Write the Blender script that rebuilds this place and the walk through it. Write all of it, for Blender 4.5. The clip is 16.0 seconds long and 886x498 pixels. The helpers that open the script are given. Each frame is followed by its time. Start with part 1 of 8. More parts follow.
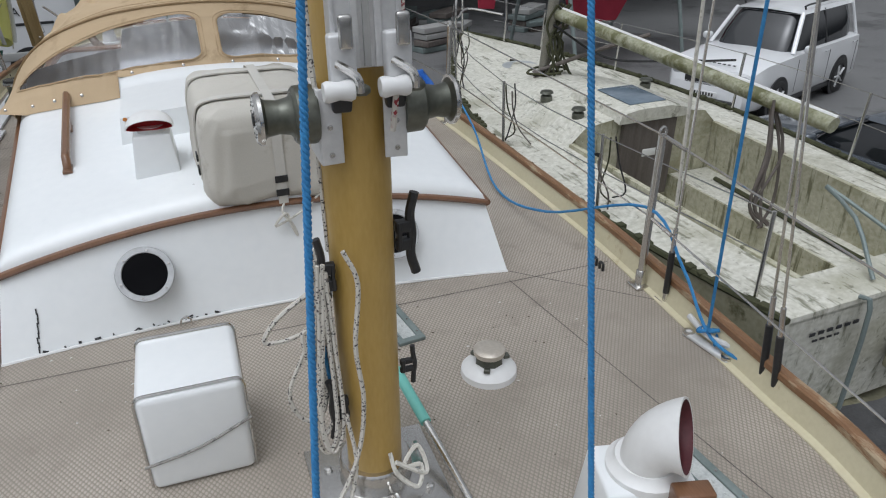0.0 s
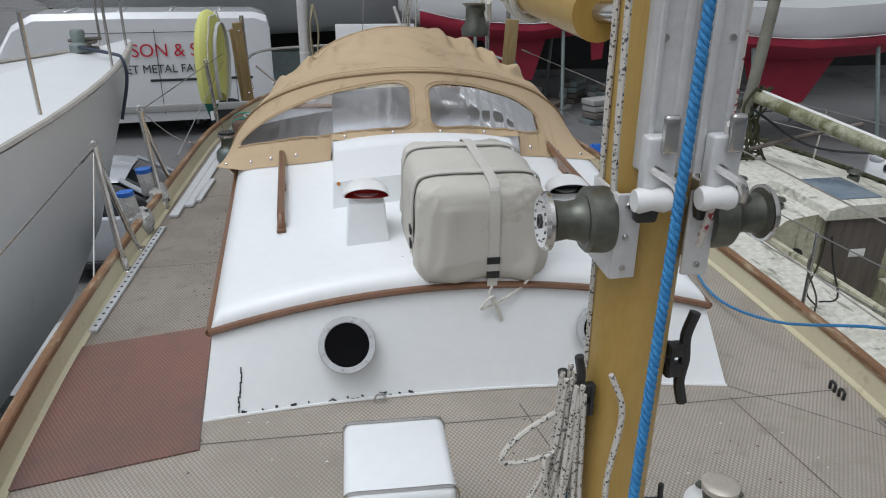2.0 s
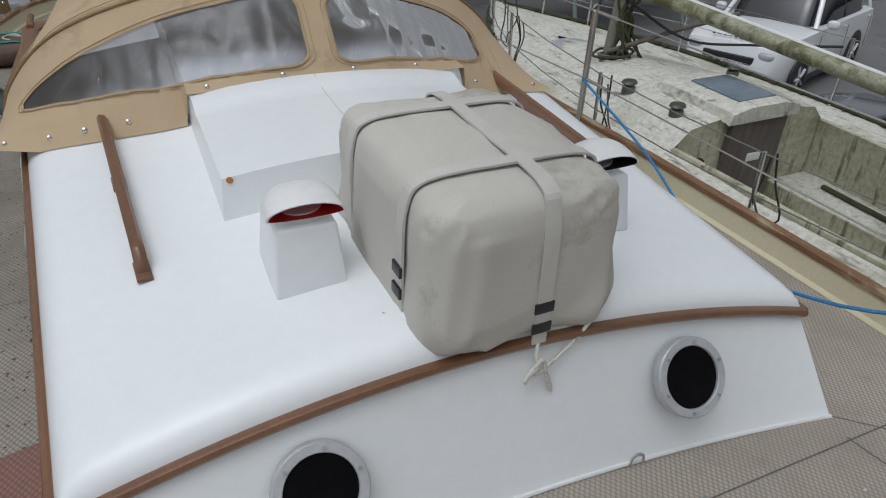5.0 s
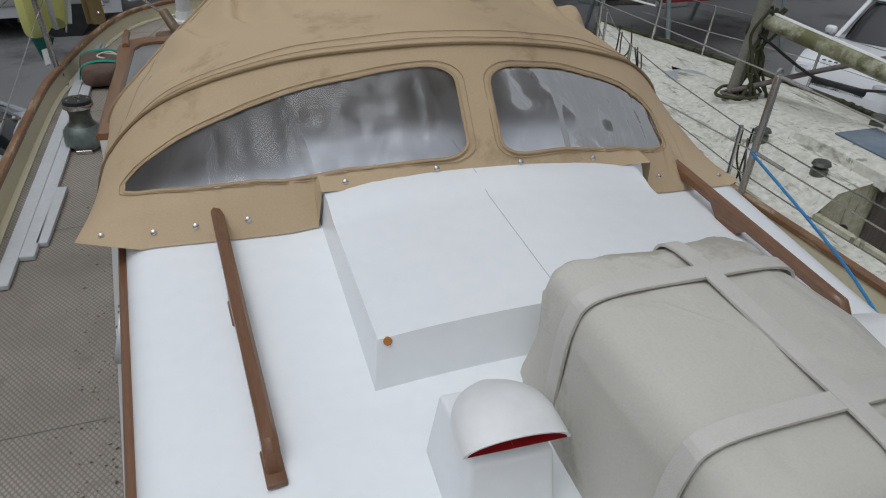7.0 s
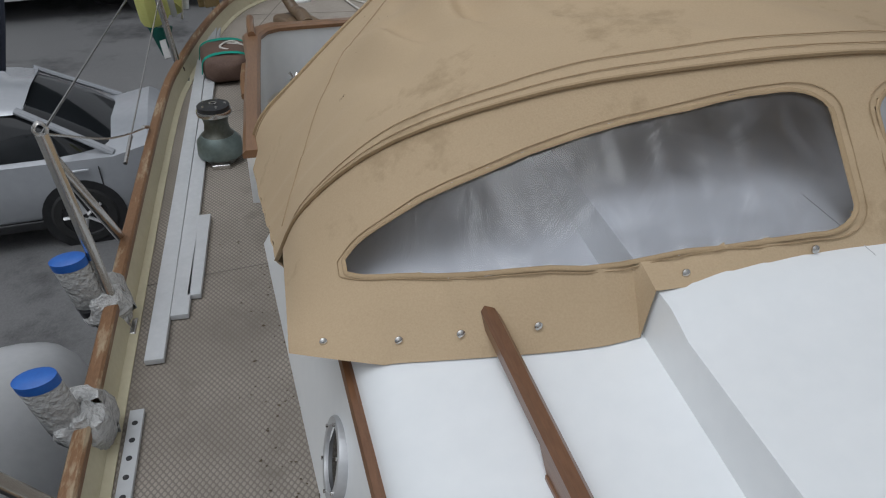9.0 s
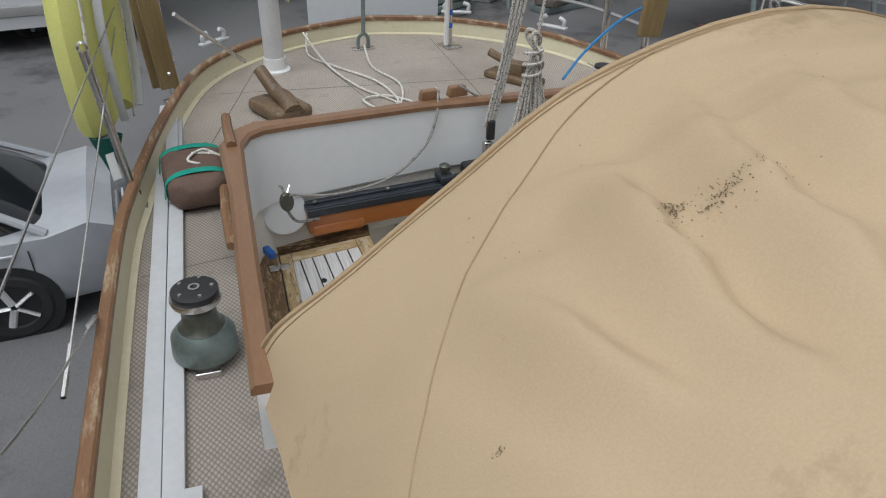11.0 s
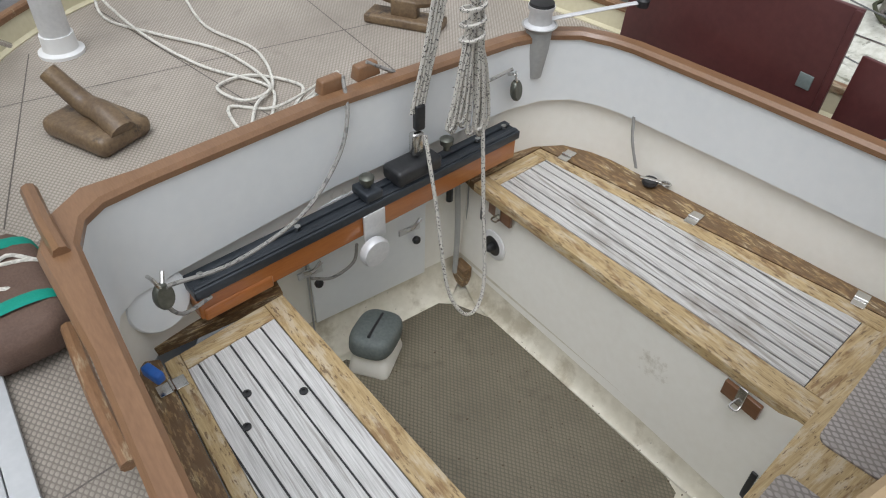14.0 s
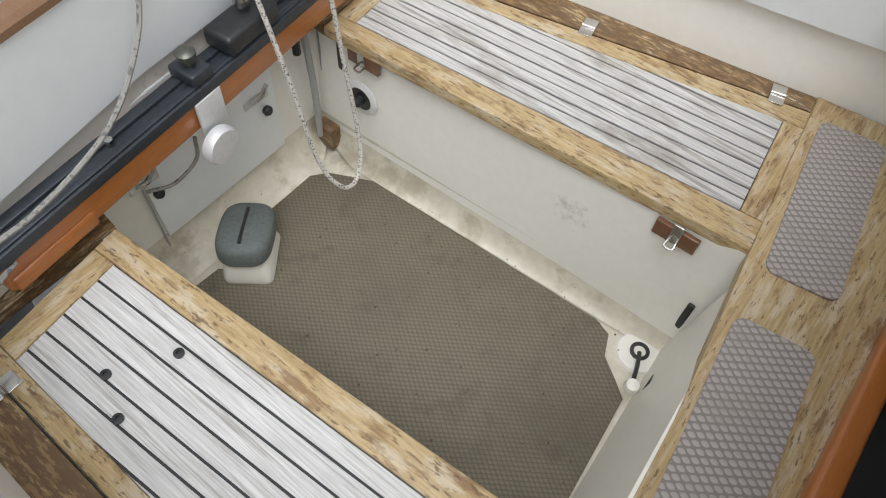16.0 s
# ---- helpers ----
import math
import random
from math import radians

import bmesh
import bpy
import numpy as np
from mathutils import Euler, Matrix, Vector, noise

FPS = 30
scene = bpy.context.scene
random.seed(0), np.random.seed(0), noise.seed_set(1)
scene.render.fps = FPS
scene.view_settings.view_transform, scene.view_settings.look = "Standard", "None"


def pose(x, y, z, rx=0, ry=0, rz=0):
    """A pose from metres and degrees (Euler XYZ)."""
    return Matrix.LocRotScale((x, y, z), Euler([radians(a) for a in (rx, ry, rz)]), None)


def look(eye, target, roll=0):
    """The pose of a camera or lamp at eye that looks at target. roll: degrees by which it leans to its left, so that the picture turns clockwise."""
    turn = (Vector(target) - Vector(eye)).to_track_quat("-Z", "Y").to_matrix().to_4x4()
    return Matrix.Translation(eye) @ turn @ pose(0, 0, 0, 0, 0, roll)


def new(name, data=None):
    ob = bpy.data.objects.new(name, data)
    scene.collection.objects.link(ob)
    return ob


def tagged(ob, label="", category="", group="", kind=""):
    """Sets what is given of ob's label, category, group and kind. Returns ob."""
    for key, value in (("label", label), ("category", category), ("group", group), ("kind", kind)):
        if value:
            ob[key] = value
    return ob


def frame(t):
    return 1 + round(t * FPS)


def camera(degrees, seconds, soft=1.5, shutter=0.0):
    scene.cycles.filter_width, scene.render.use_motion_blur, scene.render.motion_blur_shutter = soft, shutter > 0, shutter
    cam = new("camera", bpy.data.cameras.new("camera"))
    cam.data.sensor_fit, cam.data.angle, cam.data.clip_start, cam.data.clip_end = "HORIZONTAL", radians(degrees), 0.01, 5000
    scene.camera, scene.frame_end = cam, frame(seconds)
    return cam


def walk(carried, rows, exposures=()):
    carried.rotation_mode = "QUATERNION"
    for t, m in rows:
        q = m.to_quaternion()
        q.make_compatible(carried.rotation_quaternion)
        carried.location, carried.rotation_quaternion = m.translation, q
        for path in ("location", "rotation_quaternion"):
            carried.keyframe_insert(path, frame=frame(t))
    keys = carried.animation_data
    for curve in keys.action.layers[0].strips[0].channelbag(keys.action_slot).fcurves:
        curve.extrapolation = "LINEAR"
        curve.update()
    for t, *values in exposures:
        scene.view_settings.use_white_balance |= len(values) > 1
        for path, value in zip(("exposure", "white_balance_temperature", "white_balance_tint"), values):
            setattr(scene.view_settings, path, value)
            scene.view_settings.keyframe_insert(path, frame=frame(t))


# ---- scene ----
cam = camera(63.9, 16.0, soft=1.1)
EXPOSURES = [(0.0, -0.34, 6050, 10), (3.5, -0.45, 6050, 10), (6.0, -0.73, 6050, 10), (9.0, -0.75, 6050, 10), (11.0, -0.23, 6150, 10), (12.0, -0.03, 6050, 10), (14.0, 0.03, 6120, 10), (16.0, 0.26, 6260, 10)]
PATH = [
    (0, (-0.1888, -1.6843, 1.4268), (0.3350, -0.2314, 0.6255), -0.4),
    (0.5, (-0.2340, -1.6669, 1.4407), (0.1653, -0.1418, 0.7056), -0.4),
    (1, (-0.2819, -1.6321, 1.4381), (0.0157, -0.0626, 0.7491), -0.4),
    (1.5, (-0.3506, -1.5268, 1.4468), (-0.1201, 0.0644, 0.7821), -0.1),
    (2, (-0.3863, -1.4294, 1.4381), (-0.1783, 0.1662, 0.7752), 0.4),
    (2.5, (-0.3985, -1.2450, 1.3929), (-0.1636, 0.3332, 0.6995), 0.8),
    (3, (-0.4219, -1.0396, 1.3563), (-0.1166, 0.5011, 0.6081), 0.8),
    (3.5, (-0.5037, -0.8239, 1.3180), (-0.1087, 0.6655, 0.5090), 0.8),
    (3.7, (-0.5272, -0.7525, 1.3172), (-0.0940, 0.7134, 0.4863), 0.8),
    (5.8, (-0.6673, 0.0218, 1.3441), (-0.0096, 1.3694, 0.4620), 2.3),
    (6, (-0.6760, 0.0757, 1.3563), (-0.0322, 1.4320, 0.4768), 2.7),
    (6.5, (-0.6873, 0.2636, 1.3903), (-0.1079, 1.6478, 0.5090), 3.2),
    (7, (-0.7151, 0.4054, 1.4024), (-0.2184, 1.8131, 0.5090), 3.4),
    (7.5, (-0.8048, 0.5594, 1.3720), (-0.3880, 1.9740, 0.4498), 2.6),
    (8, (-0.9170, 0.7230, 1.3598), (-0.5551, 2.1367, 0.4133), 1.8),
    (8.5, (-0.9788, 0.9013, 1.3172), (-0.6482, 2.3133, 0.3567), 1),
    (8.7, (-1.0040, 0.9927, 1.3093), (-0.6725, 2.4012, 0.3437), 0.8),
    (10.8, (-1.1571, 2.1593, 1.3476), (-0.7108, 3.5461, 0.3967), 1.6),
    (11, (-1.1641, 2.2455, 1.3520), (-0.6995, 3.6340, 0.4124), 1.4),
    (11.5, (-1.2380, 2.4969, 1.3859), (-0.7264, 3.8845, 0.4698), 0.8),
    (12, (-1.2554, 2.7109, 1.4216), (-0.6830, 4.0829, 0.5168), 0.5),
    (12.5, (-1.1875, 2.9354, 1.4207), (-0.5516, 4.2700, 0.5029), 0.1),
    (13, (-1.1580, 3.1050, 1.3729), (-0.4524, 4.3587, 0.3941), 0.4),
    (13.5, (-1.1832, 3.2816, 1.3424), (-0.4254, 4.4318, 0.2793), 1.1),
    (14, (-1.1702, 3.3887, 1.3146), (-0.3871, 4.4179, 0.1496), 2.1),
    (14.5, (-1.0988, 3.5087, 1.2728), (-0.3106, 4.4066, 0.0078), 3),
    (15, (-1.0170, 3.5748, 1.2224), (-0.2349, 4.3387, -0.1305), 3.7),
    (15.5, (-0.9492, 3.6523, 1.1710), (-0.1731, 4.2882, -0.2506), 4.4),
    (16, (-0.9300, 3.7671, 1.1475), (-0.1496, 4.2978, -0.3149), 4.8),
]
walk(cam, [(t, look(eye, target, roll)) for t, eye, target, roll in PATH], EXPOSURES)

# ---- world, sun and exposure ----
world = bpy.data.worlds.new("overcast_sky")
scene.world = world
world.use_nodes = True
sky = world.node_tree.nodes.new("ShaderNodeTexSky")
sky.sky_type, sky.sun_disc = "NISHITA", False
sky.sun_elevation, sky.sun_rotation = radians(70), radians(235)
sky.air_density, sky.dust_density, sky.ozone_density = 1.0, 6.0, 0.6
soft_sky = world.node_tree.nodes.new("ShaderNodeHueSaturation")
soft_sky.inputs["Saturation"].default_value = 0.0
world.node_tree.links.new(sky.outputs[0], soft_sky.inputs["Color"])
world.node_tree.links.new(soft_sky.outputs[0], world.node_tree.nodes["Background"].inputs[0])
world.node_tree.nodes["Background"].inputs[1].default_value = 0.15
sun_data = bpy.data.lights.new("sun", "SUN")
sun_data.energy, sun_data.angle, sun_data.color = 0.5, radians(80), (1.0, 0.985, 0.96)
sun = new("sun", sun_data)
sun.matrix_world = look((0, 0, 30), (10, 7, 0))


# ---- materials ----
def nodes_of(name, rough=0.5, metal=0.0):
    m = bpy.data.materials.new(name)
    m.use_nodes = True
    nt = m.node_tree
    b = nt.nodes["Principled BSDF"]
    b.inputs["Roughness"].default_value = rough
    b.inputs["Metallic"].default_value = metal
    return m, nt, b


def surface(name, a, b, rough=0.5, metal=0.0, scale=6.0, fine=90.0, bump=0.15, depth=0.003, stretch=(1, 1, 1), stain=None, stain_at=0.62, stain_scale=3.0, coat=0.0):
    """Two tones mixed by a broad and a fine noise, with bump and an optional stain colour."""
    m, nt, bs = nodes_of(name, rough, metal)
    link = nt.links.new
    co = nt.nodes.new("ShaderNodeTexCoord")
    mp = nt.nodes.new("ShaderNodeMapping")
    mp.inputs["Scale"].default_value = stretch
    link(co.outputs["Object"], mp.inputs[0])
    n1, n2 = nt.nodes.new("ShaderNodeTexNoise"), nt.nodes.new("ShaderNodeTexNoise")
    n1.inputs["Scale"].default_value, n1.inputs["Detail"].default_value = scale, 5
    n2.inputs["Scale"].default_value, n2.inputs["Detail"].default_value = fine, 3
    link(mp.outputs[0], n1.inputs["Vector"])
    link(mp.outputs[0], n2.inputs["Vector"])
    add = nt.nodes.new("ShaderNodeMath")
    add.operation = "MULTIPLY_ADD"
    add.inputs[1].default_value = 0.45
    link(n2.outputs["Fac"], add.inputs[0])
    half = nt.nodes.new("ShaderNodeMath")
    half.operation = "MULTIPLY"
    half.inputs[1].default_value = 0.55
    link(n1.outputs["Fac"], half.inputs[0])
    link(half.outputs[0], add.inputs[2])
    ramp = nt.nodes.new("ShaderNodeMapRange")
    ramp.inputs["From Min"].default_value, ramp.inputs["From Max"].default_value = 0.32, 0.68
    link(add.outputs[0], ramp.inputs["Value"])
    mix = nt.nodes.new("ShaderNodeMix")
    mix.data_type = "RGBA"
    mix.inputs["A"].default_value, mix.inputs["B"].default_value = (*a, 1), (*b, 1)
    link(ramp.outputs[0], mix.inputs["Factor"])
    out = mix.outputs["Result"]
    if stain:
        n3 = nt.nodes.new("ShaderNodeTexNoise")
        n3.inputs["Scale"].default_value, n3.inputs["Detail"].default_value, n3.inputs["Roughness"].default_value = stain_scale, 8, 0.7
        link(mp.outputs[0], n3.inputs["Vector"])
        r3 = nt.nodes.new("ShaderNodeMapRange")
        r3.inputs["From Min"].default_value, r3.inputs["From Max"].default_value = stain_at, stain_at + 0.09
        link(n3.outputs["Fac"], r3.inputs["Value"])
        mix3 = nt.nodes.new("ShaderNodeMix")
        mix3.data_type = "RGBA"
        mix3.inputs["B"].default_value = (*stain, 1)
        link(out, mix3.inputs["A"])
        link(r3.outputs[0], mix3.inputs["Factor"])
        out = mix3.outputs["Result"]
    link(out, bs.inputs["Base Color"])
    if bump:
        bp = nt.nodes.new("ShaderNodeBump")
        bp.inputs["Strength"].default_value, bp.inputs["Distance"].default_value = bump, depth
        link(n2.outputs["Fac"], bp.inputs["Height"])
        link(bp.outputs[0], bs.inputs["Normal"])
    bs.inputs["Coat Weight"].default_value = coat
    return m


def tread(name, base, low, dirt, cell=0.012, rough=0.62):
    """Diamond-tread deck covering: raised lozenges, worn and dirty in patches."""
    m, nt, bs = nodes_of(name, rough)
    link = nt.links.new
    co = nt.nodes.new("ShaderNodeTexCoord")
    heights = []
    for turn in (35, -35):
        mp = nt.nodes.new("ShaderNodeMapping")
        mp.inputs["Rotation"].default_value = (0, 0, radians(turn))
        link(co.outputs["Object"], mp.inputs[0])
        w = nt.nodes.new("ShaderNodeTexWave")
        w.wave_type, w.bands_direction, w.wave_profile = "BANDS", "X", "SIN"
        w.inputs["Scale"].default_value = 0.314 / cell
        link(mp.outputs[0], w.inputs["Vector"])
        heights.append(w.outputs["Fac"])
    mul = nt.nodes.new("ShaderNodeMath")
    mul.operation = "MULTIPLY"
    link(heights[0], mul.inputs[0])
    link(heights[1], mul.inputs[1])
    bp = nt.nodes.new("ShaderNodeBump")
    bp.inputs["Strength"].default_value, bp.inputs["Distance"].default_value = 0.6, 0.002
    link(mul.outputs[0], bp.inputs["Height"])
    link(bp.outputs[0], bs.inputs["Normal"])
    mix = nt.nodes.new("ShaderNodeMix")
    mix.data_type = "RGBA"
    mix.inputs["A"].default_value, mix.inputs["B"].default_value = (*low, 1), (*base, 1)
    r = nt.nodes.new("ShaderNodeMapRange")
    r.inputs["From Min"].default_value, r.inputs["From Max"].default_value = 0.02, 0.26
    link(mul.outputs[0], r.inputs["Value"])
    link(r.outputs[0], mix.inputs["Factor"])
    out = mix.outputs["Result"]
    for sc, at, wd, amount in ((1.3, 0.44, 0.25, 0.75), (9.0, 0.55, 0.14, 0.55), (60.0, 0.69, 0.04, 0.8)):
        n = nt.nodes.new("ShaderNodeTexNoise")
        n.inputs["Scale"].default_value, n.inputs["Detail"].default_value, n.inputs["Roughness"].default_value = sc, 6, 0.65
        link(co.outputs["Object"], n.inputs["Vector"])
        rr = nt.nodes.new("ShaderNodeMapRange")
        rr.inputs["From Min"].default_value, rr.inputs["From Max"].default_value, rr.inputs["To Max"].default_value = at, at + wd, amount
        link(n.outputs["Fac"], rr.inputs["Value"])
        mm = nt.nodes.new("ShaderNodeMix")
        mm.data_type = "RGBA"
        mm.inputs["B"].default_value = (*dirt, 1)
        link(out, mm.inputs["A"])
        link(rr.outputs[0], mm.inputs["Factor"])
        out = mm.outputs["Result"]
    link(out, bs.inputs["Base Color"])
    return m


def layered(name, a, b, coats, rough=0.6, grain=(1, 1, 1), grain_scale=30.0, bump=0.3, depth=0.002):
    """A grained ground with coats over it: (stretch, scale, threshold, width, amount, colour)."""
    m, nt, bs = nodes_of(name, rough)
    link = nt.links.new
    co = nt.nodes.new("ShaderNodeTexCoord")

    def field(stretch, scale, detail=7, harsh=0.65):
        mp = nt.nodes.new("ShaderNodeMapping")
        mp.inputs["Scale"].default_value = stretch
        link(co.outputs["Object"], mp.inputs[0])
        n = nt.nodes.new("ShaderNodeTexNoise")
        n.inputs["Scale"].default_value, n.inputs["Detail"].default_value, n.inputs["Roughness"].default_value = scale, detail, harsh
        link(mp.outputs[0], n.inputs["Vector"])
        return n.outputs["Fac"]

    def blend(value, lo, hi, amount, below, colour):
        r = nt.nodes.new("ShaderNodeMapRange")
        r.inputs["From Min"].default_value, r.inputs["From Max"].default_value, r.inputs["To Max"].default_value = lo, hi, amount
        link(value, r.inputs["Value"])
        mix = nt.nodes.new("ShaderNodeMix")
        mix.data_type = "RGBA"
        mix.inputs["B"].default_value = (*colour, 1)
        if isinstance(below, tuple):
            mix.inputs["A"].default_value = (*below, 1)
        else:
            link(below, mix.inputs["A"])
        link(r.outputs[0], mix.inputs["Factor"])
        return mix.outputs["Result"]

    fine = field(grain, grain_scale, 5, 0.6)
    out = blend(fine, 0.34, 0.66, 1.0, a, b)
    for stretch, scale, at, width, amount, colour in coats:
        out = blend(field(stretch, scale), at, at + width, amount, out, colour)
    link(out, bs.inputs["Base Color"])
    bp = nt.nodes.new("ShaderNodeBump")
    bp.inputs["Strength"].default_value, bp.inputs["Distance"].default_value = bump, depth
    link(fine, bp.inputs["Height"])
    link(bp.outputs[0], bs.inputs["Normal"])
    return m


def old_varnish(name, lengthways, dark_at):
    """Bare pale teak under flaking brown varnish; the grain runs along y or along x."""
    g = (30, 1.5, 30) if lengthways else (1.5, 30, 30)
    p = (7, 1.6, 7) if lengthways else (1.6, 7, 7)
    return layered(name, (0.36, 0.25, 0.115), (0.53, 0.40, 0.215), (
        (p, 5.0, 0.50, 0.12, 0.6, (0.60, 0.53, 0.41)),
        (p, 4.5, dark_at, 0.10, 0.8, (0.21, 0.115, 0.045)),
        (p, 15.0, dark_at + 0.03, 0.06, 0.8, (0.12, 0.068, 0.032)),
        ((1, 1, 1), 130.0, 0.66, 0.05, 0.75, (0.07, 0.042, 0.022))), 0.5, g, 6.0, 0.5)


def fleck_rope(name, base, fleck, scale=90.0, rough=0.8, share=0.8):
    """Braided line: diagonal strands and dark tracer flecks."""
    m, nt, bs = nodes_of(name, rough)
    link = nt.links.new
    co = nt.nodes.new("ShaderNodeTexCoord")
    v = nt.nodes.new("ShaderNodeTexVoronoi")
    v.inputs["Scale"].default_value = scale
    link(co.outputs["Object"], v.inputs["Vector"])
    r = nt.nodes.new("ShaderNodeMapRange")
    r.inputs["From Min"].default_value, r.inputs["From Max"].default_value = share, share + 0.08
    sep = nt.nodes.new("ShaderNodeSeparateColor")
    link(v.outputs["Color"], sep.inputs[0])
    link(sep.outputs[0], r.inputs["Value"])
    mix = nt.nodes.new("ShaderNodeMix")
    mix.data_type = "RGBA"
    mix.inputs["A"].default_value, mix.inputs["B"].default_value = (*base, 1), (*fleck, 1)
    link(r.outputs[0], mix.inputs["Factor"])
    link(mix.outputs["Result"], bs.inputs["Base Color"])
    bp = nt.nodes.new("ShaderNodeBump")
    bp.inputs["Strength"].default_value, bp.inputs["Distance"].default_value = 0.5, 0.002
    link(v.outputs["Distance"], bp.inputs["Height"])
    link(bp.outputs[0], bs.inputs["Normal"])
    return m


def clear(name, tint, rough, alpha_mix):
    """Thin clear sheet: a mix of see-through and gloss, hazed in streaks."""
    m = bpy.data.materials.new(name)
    m.use_nodes = True
    nt = m.node_tree
    link = nt.links.new
    nt.nodes.clear()
    out = nt.nodes.new("ShaderNodeOutputMaterial")
    tr, gl, df = nt.nodes.new("ShaderNodeBsdfTransparent"), nt.nodes.new("ShaderNodeBsdfGlossy"), nt.nodes.new("ShaderNodeBsdfDiffuse")
    tr.inputs[0].default_value = (*tint, 1)
    gl.inputs["Roughness"].default_value = rough
    df.inputs[0].default_value = (0.55, 0.56, 0.6, 1)
    co = nt.nodes.new("ShaderNodeTexCoord")
    mp = nt.nodes.new("ShaderNodeMapping")
    mp.inputs["Scale"].default_value = (4.0, 4.0, 1.6)
    mp.inputs["Rotation"].default_value = (0, radians(35), 0)
    link(co.outputs["Object"], mp.inputs[0])
    n = nt.nodes.new("ShaderNodeTexNoise")
    n.inputs["Scale"].default_value, n.inputs["Detail"].default_value, n.inputs["Distortion"].default_value = 2.2, 6, 1.2
    link(mp.outputs[0], n.inputs["Vector"])
    r = nt.nodes.new("ShaderNodeMapRange")
    r.inputs["From Min"].default_value, r.inputs["From Max"].default_value, r.inputs["To Min"].default_value, r.inputs["To Max"].default_value = 0.42, 0.72, 0.03, alpha_mix
    link(n.outputs["Fac"], r.inputs["Value"])
    m1, m2 = nt.nodes.new("ShaderNodeMixShader"), nt.nodes.new("ShaderNodeMixShader")
    link(r.outputs[0], m1.inputs[0])
    link(tr.outputs[0], m1.inputs[1])
    link(df.outputs[0], m1.inputs[2])
    fr = nt.nodes.new("ShaderNodeFresnel")
    fr.inputs["IOR"].default_value = 1.5
    bp = nt.nodes.new("ShaderNodeBump")
    bp.inputs["Strength"].default_value, bp.inputs["Distance"].default_value = 0.5, 0.02
    link(n.outputs["Fac"], bp.inputs["Height"])
    link(bp.outputs[0], gl.inputs["Normal"])
    link(fr.outputs[0], m2.inputs[0])
    link(m1.outputs[0], m2.inputs[1])
    link(gl.outputs[0], m2.inputs[2])
    link(m2.outputs[0], out.inputs[0])
    return m


GELCOAT = surface("white_gelcoat", (0.79, 0.815, 0.825), (0.84, 0.86, 0.865), 0.32, scale=2.0, fine=25, bump=0.04, coat=0.2, stain=(0.62, 0.62, 0.58), stain_at=0.68)
WELL_WHITE = surface("cockpit_off_white", (0.82, 0.795, 0.72), (0.87, 0.85, 0.785), 0.4, scale=2.5, fine=30, bump=0.05, stain=(0.5, 0.46, 0.36), stain_at=0.64)
CREAM = surface("cream_paint", (0.56, 0.51, 0.345), (0.64, 0.59, 0.42), 0.5, scale=4, fine=60, bump=0.15, stain=(0.42, 0.33, 0.17), stain_at=0.63, stain_scale=6)
DECK = tread("grey_brown_deck_tread", (0.45, 0.40, 0.34), (0.27, 0.238, 0.20), (0.25, 0.218, 0.18))
DECK_DIRTY = tread("dirty_deck_tread", (0.34, 0.30, 0.255), (0.19, 0.167, 0.14), (0.15, 0.13, 0.105))
RED_DECK = tread("red_brown_deck_tread", (0.26, 0.13, 0.10), (0.155, 0.08, 0.064), (0.12, 0.085, 0.075))
SOLE = tread("cockpit_sole_tread", (0.19, 0.165, 0.115), (0.12, 0.104, 0.072), (0.085, 0.072, 0.047), cell=0.014)
WELL_DIRTY = layered("dirty_well_edge", (0.60, 0.56, 0.45), (0.70, 0.66, 0.55), (((1, 1, 1), 6.0, 0.54, 0.12, 0.7, (0.38, 0.33, 0.23)), ((1, 1, 1), 45.0, 0.66, 0.04, 0.8, (0.12, 0.1, 0.06))), 0.5, (1, 1, 1), 20.0, 0.15)
MAT = tread("grey_step_tread", (0.43, 0.39, 0.365), (0.235, 0.21, 0.195), (0.30, 0.265, 0.23), cell=0.019)
TRIM = surface("brown_varnished_wood", (0.13, 0.06, 0.028), (0.21, 0.10, 0.048), 0.32, scale=3, fine=40, stretch=(6, 0.6, 6), bump=0.1, coat=0.3)
RAIL = surface("worn_rail_wood", (0.17, 0.088, 0.042), (0.27, 0.145, 0.07), 0.5, scale=5, fine=60, stretch=(4, 0.8, 4), bump=0.4, stain=(0.40, 0.31, 0.2), stain_at=0.525, stain_scale=5)
COAM = surface("coaming_cap_wood", (0.19, 0.10, 0.05), (0.27, 0.15, 0.078), 0.35, scale=3, fine=45, stretch=(5, 0.7, 5), bump=0.1, coat=0.3, stain=(0.25, 0.12, 0.06), stain_at=0.62)
TEAK = layered("silvered_teak", (0.46, 0.45, 0.435), (0.70, 0.69, 0.675), (((26, 0.8, 26), 3.0, 0.56, 0.06, 0.55, (0.27, 0.25, 0.225)), ((6, 0.9, 6), 2.0, 0.62, 0.12, 0.5, (0.36, 0.33, 0.29)), ((1, 1, 1), 160.0, 0.68, 0.04, 0.7, (0.16, 0.14, 0.12))), 0.72, (45, 1.2, 45), 6.0, 0.5)
TEAK_GREY = layered("water_stained_teak", (0.40, 0.385, 0.365), (0.64, 0.625, 0.60), (((26, 0.8, 26), 3.0, 0.54, 0.06, 0.6, (0.22, 0.195, 0.165)), ((3.5, 1.4, 3.5), 1.1, 0.54, 0.12, 0.75, (0.17, 0.125, 0.085)), ((1, 1, 1), 150.0, 0.67, 0.04, 0.7, (0.12, 0.1, 0.08))), 0.72, (45, 1.2, 45), 6.0, 0.5)
VARN = old_varnish("flaking_varnished_teak", True, 0.535)
